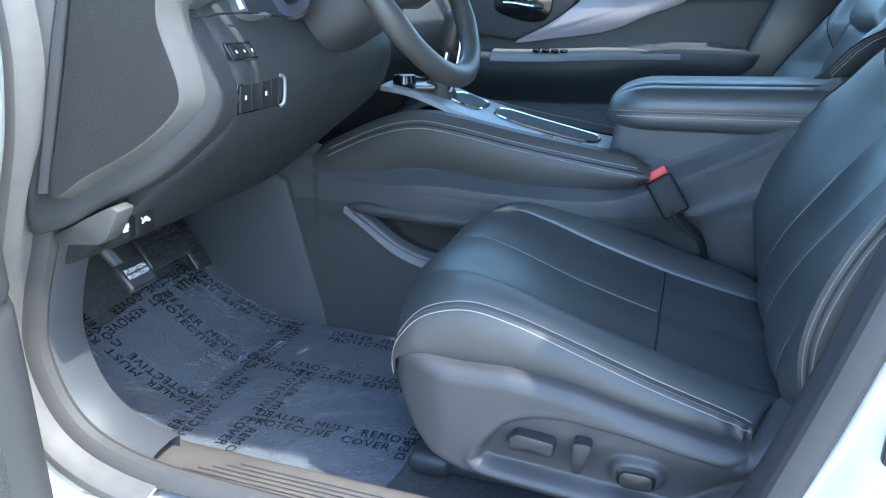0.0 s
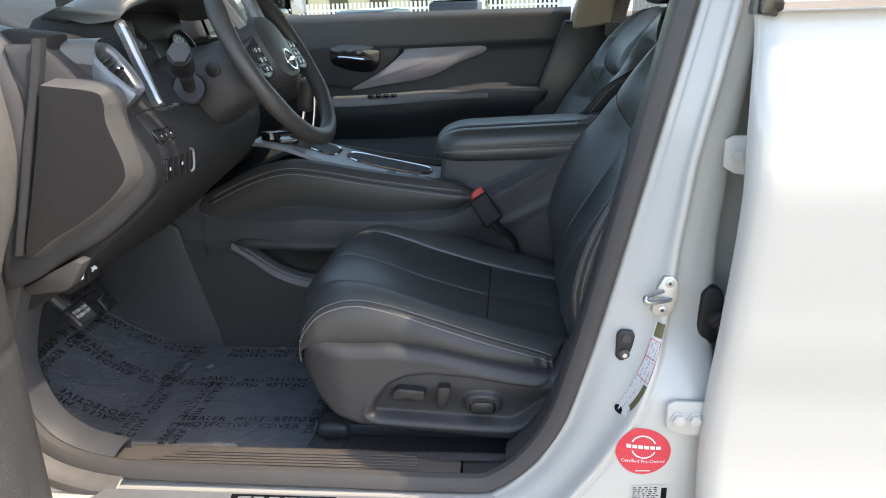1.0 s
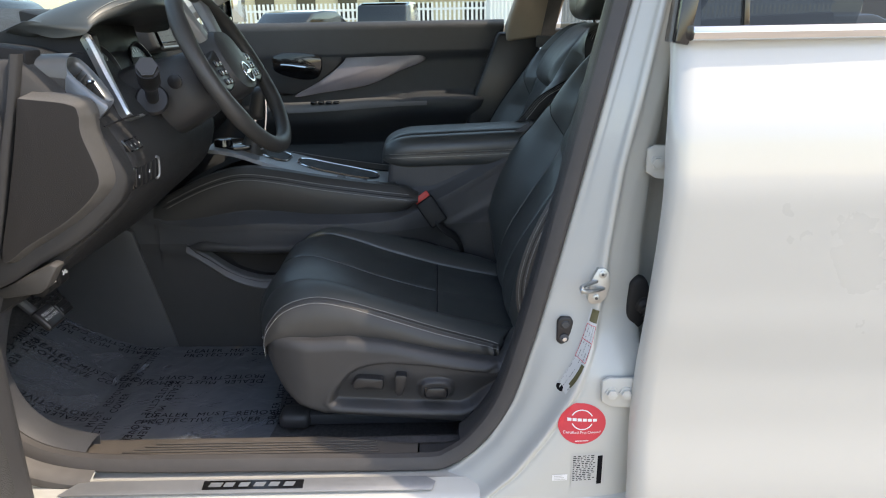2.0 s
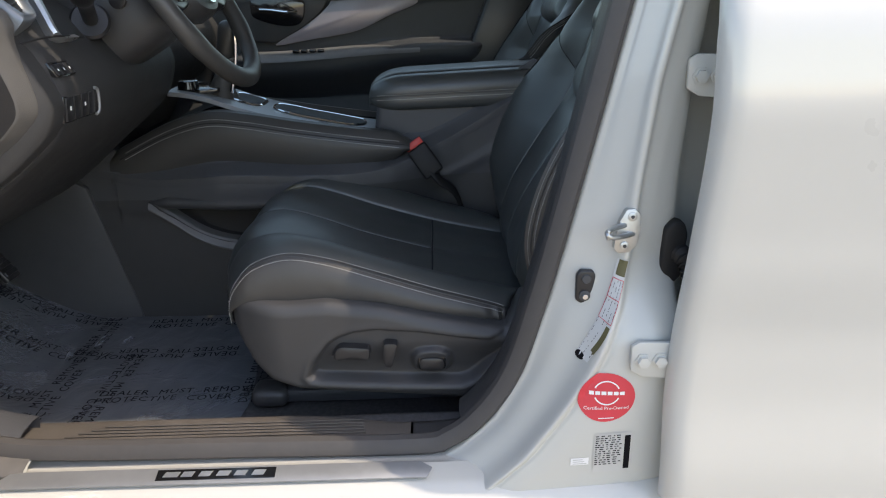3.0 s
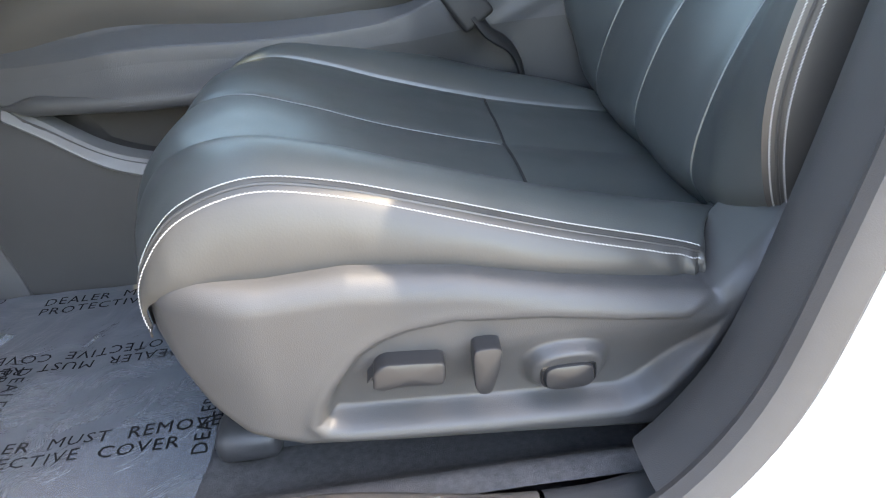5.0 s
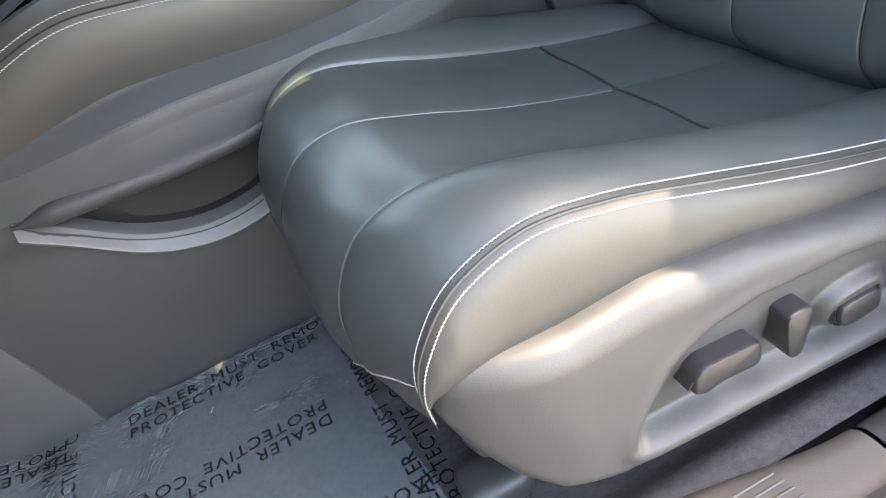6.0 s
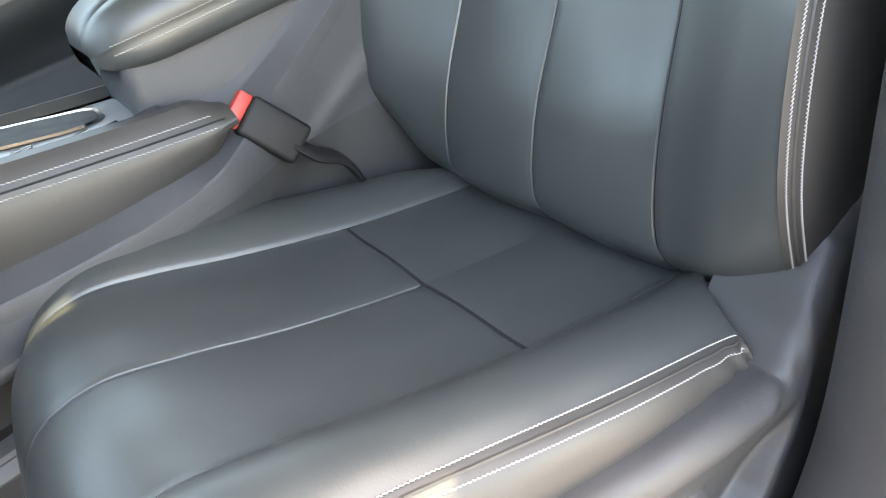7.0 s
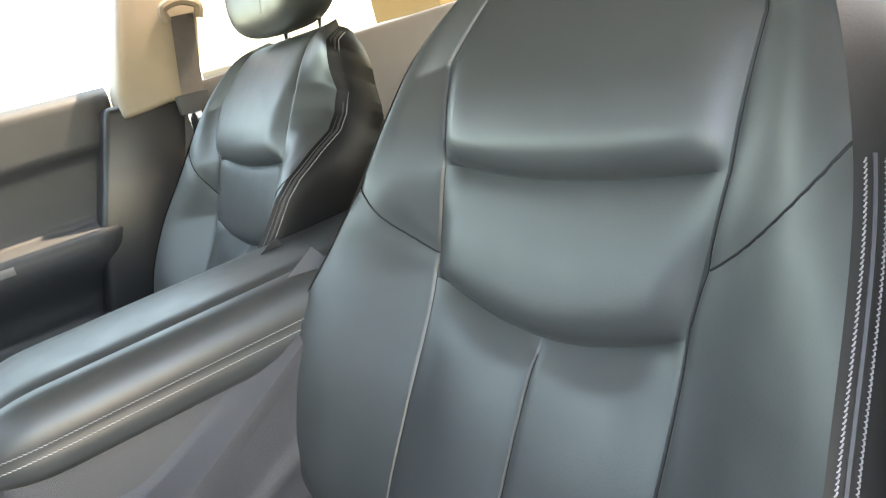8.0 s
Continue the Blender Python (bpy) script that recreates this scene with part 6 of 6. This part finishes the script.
def roof_slab(name, up, low, x0, x1, y0, y1, mat):
    xs = [x0] + [x for x in np.linspace(-0.42, 2.12, 40) if x0 + 0.01 < x < x1 - 0.01] + [x1]
    h = lambda line, x: float(np.interp(x, [p[0] for p in line], [p[1] for p in line]))
    part(name, prism([(x, h(up, x)) for x in xs] + [(x, h(low, x) - 0.0005) for x in xs[::-1]], y0, y1, "y"), mat, shellb)


# Unseen roof slit and pane added to throw a sun patch on the cushion.
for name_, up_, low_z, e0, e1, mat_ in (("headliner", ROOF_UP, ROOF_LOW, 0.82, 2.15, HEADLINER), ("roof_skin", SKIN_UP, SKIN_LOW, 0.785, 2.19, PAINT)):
    roof_slab(name_, up_, low_z, up_[0][0], up_[-1][0], e0, 1.140, mat_)
    roof_slab(name_, up_, low_z, up_[0][0], up_[-1][0], 1.180, e1, mat_)
    roof_slab(name_, up_, low_z, up_[0][0], 0.207, 1.140, 1.180, mat_)
    roof_slab(name_, up_, low_z, 0.313, up_[-1][0], 1.140, 1.180, mat_)
part("sunroof_pane", box((0.106, 0.040, 0.004), (0.26, 1.160, 1.618)), glass("sun_slit_glass", (1.0, 1.0, 0.86)), shellb, "faintly yellow pane over a roof slit added for a sun patch")
for s, y in ((-1, 0.778), (1, 2.185)):
    part("roof_rail", tube(curve([(-0.42, y + 0.055 * min(0, s), 1.49), (-0.2, y + 0.03 * min(0, s), 1.505), (0.0, y + 0.01 * min(0, s), 1.515), (0.5, y, 1.525), (1.3, y, 1.50), (2.1, y, 1.43)], 24), 0.035, 10), PAINT, shellb)
    part("a_pillar", tube(curve([(-1.25, y - s * -0.10, 1.10), (-0.95, y + s * 0.07, 1.25), (-0.65, y + s * 0.05, 1.40), (-0.42, y + 0.055 * min(0, s), 1.49)], 16), 0.038, 10), HEADLINER if s > 0 else PAINT, shellb)
part("windscreen", grid([[Vector((-1.28 + 0.88 * u, 0.70 + 1.56 * w + 0.09 * u * (1 - 2 * w), 1.235 + 0.255 * u + 0.03 * math.sin(math.pi * u))) for w in np.linspace(0, 1, 12)] for u in np.linspace(0, 1, 8)]), GLASS, shellb, "clear windscreen").visible_shadow = False
part("far_window", grid([[Vector((x, 2.375 - 0.5 * max(0, z - 1.25), z)) for z in np.linspace(1.24, 1.49, 4)] for x in np.linspace(-0.95, 0.32, 4)]), GLASS, shellb, "clear side window").visible_shadow = False
part("far_pillar_upper", prism([(0.290, 1.235), (0.290, 1.186), (0.40, 1.198), (0.46, 1.205), (0.55, 1.50), (0.385, 1.50)], 2.27, 2.36, "y", 0.012, 3), BEIGE, shellb, "beige upper pillar trim")
part("far_pillar_lower", prism([(0.262, 1.22), (0.47, 1.20), (0.46, 0.9), (0.36, 0.45), (0.05, 0.45), (0.12, 0.80), (0.175, 1.0)], 2.285, 2.40, "y", 0.014, 3), PLASTIC_SMOOTH, shellb)
part("far_rear_door", prism([(0.40, 0.45), (0.46, 1.225), (1.5, 1.27), (1.6, 0.45)], 2.34, 2.42, "y", 0.01), PLASTIC_DARK, shellb)
part("far_rear_window", grid([[Vector((x, 2.375 - 0.5 * max(0, z - 1.25), z)) for z in np.linspace(1.22, 1.49, 3)] for x in np.linspace(0.5, 1.6, 3)]), TINTED, shellb).visible_shadow = False
part("rear_seat", prism([(1.05, 0.45), (1.0, 0.72), (1.10, 0.76), (1.48, 0.70), (1.62, 1.16), (1.75, 1.18), (1.85, 0.45)], 0.80, 2.30, "y", 0.04, 4), LEATHER_SIDE, shellb)
part("tail_panel", prism([(1.85, 0.45), (1.85, 1.05), (2.15, 1.05), (2.15, 0.45)], 0.75, 2.35, "y", 0.02), PLASTIC_DARK, shellb)
part("rear_window", grid([[Vector((2.14 - 0.1 * (z - 1.05), y, z)) for z in np.linspace(1.04, 1.47, 3)] for y in np.linspace(0.80, 2.20, 3)]), TINTED, shellb).visible_shadow = False
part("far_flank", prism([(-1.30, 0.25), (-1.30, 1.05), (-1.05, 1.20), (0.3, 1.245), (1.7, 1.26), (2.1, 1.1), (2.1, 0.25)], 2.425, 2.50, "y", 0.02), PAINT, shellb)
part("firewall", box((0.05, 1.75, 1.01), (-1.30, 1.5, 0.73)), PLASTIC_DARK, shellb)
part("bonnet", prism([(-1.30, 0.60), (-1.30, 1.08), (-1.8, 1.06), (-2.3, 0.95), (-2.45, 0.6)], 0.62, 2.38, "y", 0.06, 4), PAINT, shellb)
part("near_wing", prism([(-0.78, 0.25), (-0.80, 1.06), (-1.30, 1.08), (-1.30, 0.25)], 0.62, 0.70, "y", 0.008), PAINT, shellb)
part("underbody", box((3.6, 1.7, 0.05), (0.2, 1.5, 0.40)), PLASTIC_DARK, shellb)
# belt on the far pillar
belt = thing("seat_belt", "dark grey seat belt hanging on the far pillar", "seat belt", (0.42, 2.27, 1.2))
part("webbing", grid([[p + Vector((-0.024, 0, 0)), p + Vector((0, -0.001, 0)), p + Vector((0.024, 0, 0))] for p in curve([(0.468, 2.262, 1.36), (0.446, 2.266, 1.25), (0.425, 2.268, 1.15), (0.36, 2.27, 0.95), (0.30, 2.275, 0.6)], 20)]), WEB, belt)
part("guide_loop", tube(curve([(0.435, 2.262, 1.352), (0.432, 2.258, 1.378), (0.468, 2.256, 1.388), (0.505, 2.258, 1.374), (0.500, 2.262, 1.348)], 16), 0.010, 8), BEIGE, belt)
part("tongue", box((0.072, 0.014, 0.040), (0.432, 2.258, 1.185), 0.004, 2), PLASTIC_DARK, belt)
part("tongue_plate", box((0.030, 0.004, 0.050), (0.424, 2.256, 1.146), 0.001), CHROME, belt)

# ---- driver's door, standing open ----
H_ = Vector((-0.715, 0.60, 0))
way = Vector((-0.10, -0.995, 0)).normalized()
nrm = Vector((way.y, -way.x, 0)) * -1
door = thing("driver_door", "open pearl white driver's door with dark inner panel", "car door", (-0.9, 0.2, 0.5))


def in_door(a, n, z):
    return H_ + way * a + nrm * n + Vector((0, 0, z))


DOOR_A = [0.010, 0.016, 0.026, 0.04, 0.06, 0.09, 0.12, 0.15, 0.18, 0.22, 0.28, 0.36, 0.5, 0.65, 0.8, 0.95, 1.05]


def door_n(a, z):
    """How far the door's inner skin stands off at a along the door and height z."""
    q = 1 - min(1.0, (a - 0.010) / 0.045)
    n = 0.030 + 0.080 * math.sqrt(max(0.0, 1 - q * q))
    n += 0.055 * smooth01(0.08, 0.20, a) * smooth01(0.80, 0.86, z) * smooth01(0.945, 0.915, z)
    n += 0.018 * smooth01(0.74, 0.64, z) * smooth01(0.07, 0.14, a)
    return n - 0.007 * groove(z - 0.835 + 0.02 * smooth01(0.0, 0.1, a), 0.006) + 0.004 * groove(a - 0.07, 0.012) * smooth01(0.82, 0.78, z)


part("inner_panel", grid([[in_door(a, door_n(a, z), z) for z in np.linspace(0.50, 1.18, 120)] for a in DOOR_A]), PLASTIC, door, "charcoal door inner panel with padded armrest", angle=50)
for z in (0.868, 0.882):
    part("stitching", stitches([in_door(a, door_n(a, z) + 0.0004, z) for a in np.linspace(0.11, 0.95, 60)], tuple(nrm), 0.0048, 0.0038, 0.0006), THREAD, door)
part("speaker_grille", grid([[in_door(a, door_n(a, z) + 0.0035 * (1 if 0.085 < a < 0.30 else 0), z) for z in np.linspace(0.60, 0.79, 20)] for a in (0.084, 0.09, 0.12, 0.16, 0.2, 0.25, 0.30)]), GRILLE, door, "finely perforated speaker grille")
part("inner_frame", grid([[in_door(a, n, z) for a, n in ((-0.01, -0.06), (-0.012, -0.02), (0.0, 0.02), (0.02, 0.024), (0.05, 0.02))] for z in np.linspace(0.48, 1.2, 20)]), JAMB, door)
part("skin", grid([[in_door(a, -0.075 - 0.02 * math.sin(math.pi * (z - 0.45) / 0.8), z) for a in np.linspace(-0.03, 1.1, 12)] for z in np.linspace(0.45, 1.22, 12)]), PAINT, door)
part("seal", tube([in_door(0.028, 0.034, z) for z in np.linspace(0.52, 1.18, 14)], 0.010, 8), RUBBER, door)

# ---- outside ----
ground = tagged(new("ground", mesh_of("ground", grid([[Vector((x, y, 0)) for y in (-60, -20, -5, 0, 3, 8, 20, 60, 400)] for x in (-400, -60, -20, -5, 0, 5, 20, 60, 400)]), ASPHALT)), "sunlit grey parking lot asphalt", "ground", kind="structure")

fence = thing("picket_fence", "white picket fence along the parking lot", "fence", (-2, 34, 0))
part("rail", box((40, 0.06, 0.1), (-2, 34, 0.6)), WHITE_INK, fence)
part("rail", box((40, 0.06, 0.1), (-2, 34, 1.6)), WHITE_INK, fence)
b_ = bmesh.new()
for k in range(200):
    box((0.10, 0.03, 1.9), (-22 + 0.2 * k, 33.95, 0.95), bm=b_)
part("pickets", b_, WHITE_INK, fence, smooth=False)["kind"] = "stuff"
CAR_WHITE = material("white_car_paint", (0.75, 0.76, 0.77), 0.25, spread=0.02, scale=4, coat=1.0)
CAR_GREY = material("dark_grey_car_paint", (0.05, 0.06, 0.08), 0.25, spread=0.02, scale=4, coat=1.0)
CAR_BLUE = material("blue_car_paint", (0.03, 0.16, 0.42), 0.25, spread=0.02, scale=4, coat=1.0)
TAIL = material("red_lamp", (0.5, 0.02, 0.02), 0.2, spread=0.05, scale=20, coat=0.8)


def parked_car(label, at, turn, paint, tall):
    car = thing("parked_car", label, "car", at, "parked cars")
    h = 1.48 + 0.24 * tall
    m = Matrix.Translation(at) @ Matrix.Rotation(radians(turn), 4, "Z")
    body_ = [(-2.25, 0.35), (-2.28, 0.75), (-2.15, 0.98), (-1.7 - 0.35 * tall, 1.02), (-0.9, 1.02), (1.0, 0.98), (2.0, 0.85), (2.3, 0.65), (2.28, 0.35)]
    cab = [(-2.05, 1.0), (-1.75 - 0.1 * tall, h - 0.1), (-1.2, h), (0.1, h), (0.55, h - 0.15), (1.15, 0.97)] if tall else [(-1.75, 1.0), (-1.1, h - 0.06), (-0.5, h), (0.2, h - 0.02), (0.6, h - 0.2), (1.2, 0.97)]

    def add(name, bm, mat, parent=car, lab=""):
        bmesh.ops.transform(bm, matrix=m, verts=bm.verts)
        return part(name, bm, mat, parent, lab)
    bd = add("body", prism(body_, -0.9, 0.9, "y", 0.08, 3), paint)
    gh = prism(cab, -0.76, 0.76, "y", 0.06, 3)
    add("cabin", gh, GLOSS, car, "dark glazed cabin")
    add("roof", prism([(cab[1][0] + 0.1, h - 0.04), (-0.5, h + 0.012), (0.1, h + 0.012), (0.4, h - 0.06)], -0.72, 0.72, "y", 0.02), paint)
    for s in (-1, 1):
        add("tail_lamp", box((0.08, 0.38, 0.14), (-2.24, s * 0.66, 0.88), 0.03), TAIL, bd)
        for x in (-1.35, 1.4):
            w = add("wheel", lathe([(0.01, 0), (0.30, 0), (0.33, 0.03), (0.33, 0.2), (0.30, 0.22), (0.01, 0.22)], (x, s * 0.80 + 0.11, 0.33), Matrix.Rotation(radians(90), 4, "X")), RUBBER, car)
    return car


parked_car("white hatchback parked by the fence", (-3.5, 20.5, 0), 70, CAR_WHITE, 0)
parked_car("dark grey suv parked by the fence", (-1.45, 24.5, 0), 84, CAR_GREY, 1)
parked_car("blue car parked ahead", (-9.5, 7.5, 0), 20, CAR_BLUE, 0)
parked_car("white suv parked ahead", (-6.5, 10.4, 0), 4, CAR_WHITE, 1)
BEIGE_WALL = material("beige_stucco", (0.55, 0.48, 0.33), 0.9, spread=0.06, scale=3, bump=0.2, bump_scale=60)
SHINGLE = material("grey_shingles", (0.22, 0.21, 0.20), 0.9, spread=0.2, scale=8)


def building(label, x0, x1, y, h, wall, roof, gable, windows):
    ob = thing("building", label, "building", ((x0 + x1) / 2, y, 0))
    part("wall", box((x1 - x0, 8, h), ((x0 + x1) / 2, y + 4, h / 2)), wall, ob)
    if gable:
        part("roof", prism([(x0 - 0.6, h), ((x0 + x1) / 2, h + gable), (x1 + 0.6, h)], y - 0.6, y + 8.6, "y", 0.05), roof, ob)
    else:
        part("roof", box((x1 - x0 + 0.4, 8.4, 0.3), ((x0 + x1) / 2, y + 4, h + 0.15)), roof, ob)
    for k in range(windows):
        x = x0 + (x1 - x0) * (k + 0.5) / windows
        w = part("window", box((1.1, 0.08, 1.3), (x, y - 0.02, min(h - 1.0, 1.9))), GLOSS, ob)
        part("window_frame", box((1.3, 0.06, 0.1), (x, y - 0.03, min(h - 1.0, 1.9) - 0.7)), WHITE_INK, w)
    return ob


building("pale yellow building behind the fence", -16, -1.6, 44, 5.0, BEIGE_WALL, WHITE_INK, 0, 6)
building("small beige house with grey gable roof", -2.2, 3.4, 40, 2.3, BEIGE_WALL, SHINGLE, 1.1, 2)
building("orange and grey workshop", 26, 44, 38, 5.0, material("ochre_stucco", (0.50, 0.30, 0.13), 0.9, spread=0.06, scale=3), SHINGLE, 0, 4)
box_ = thing("shipping_container", "white corrugated shipping container", "container", (4.2, 30, 0))
zig = []
for k in range(40):
    x = 2.0 + 0.14 * k
    zig += [(x, 28.0), (x + 0.05, 28.0), (x + 0.07, 28.04), (x + 0.12, 28.04)]
part("body", prism([(2.0, 30.4)] + zig + [(7.6, 30.4)], 0.0, 2.55, "z"), WHITE_INK, box_, smooth=False)
mirror = thing("door_mirror", "black and white passenger door mirror", "mirror", (-0.72, 2.62, 1.25))
b_ = bmesh.new()
bmesh.ops.create_uvsphere(b_, u_segments=28, v_segments=18, radius=1)
for v in b_.verts:
    c = v.co
    c.x, c.y, c.z = [math.copysign(abs(q) ** 0.7, q) for q in c]
    v.co = Vector((-0.80 + 0.06 * c.x + (0.0 if c.x < 0 else -0.02 * c.x), 2.62 + 0.13 * c.y, 1.335 + 0.085 * c.z))
part("housing", b_, GLOSS, mirror)
part("mirror_glass", box((0.004, 0.21, 0.135), (-0.752, 2.62, 1.335), 0.001), CHROME, mirror)
part("foot", box((0.05, 0.14, 0.04), (-0.78, 2.47, 1.27), 0.012), GLOSS, mirror)
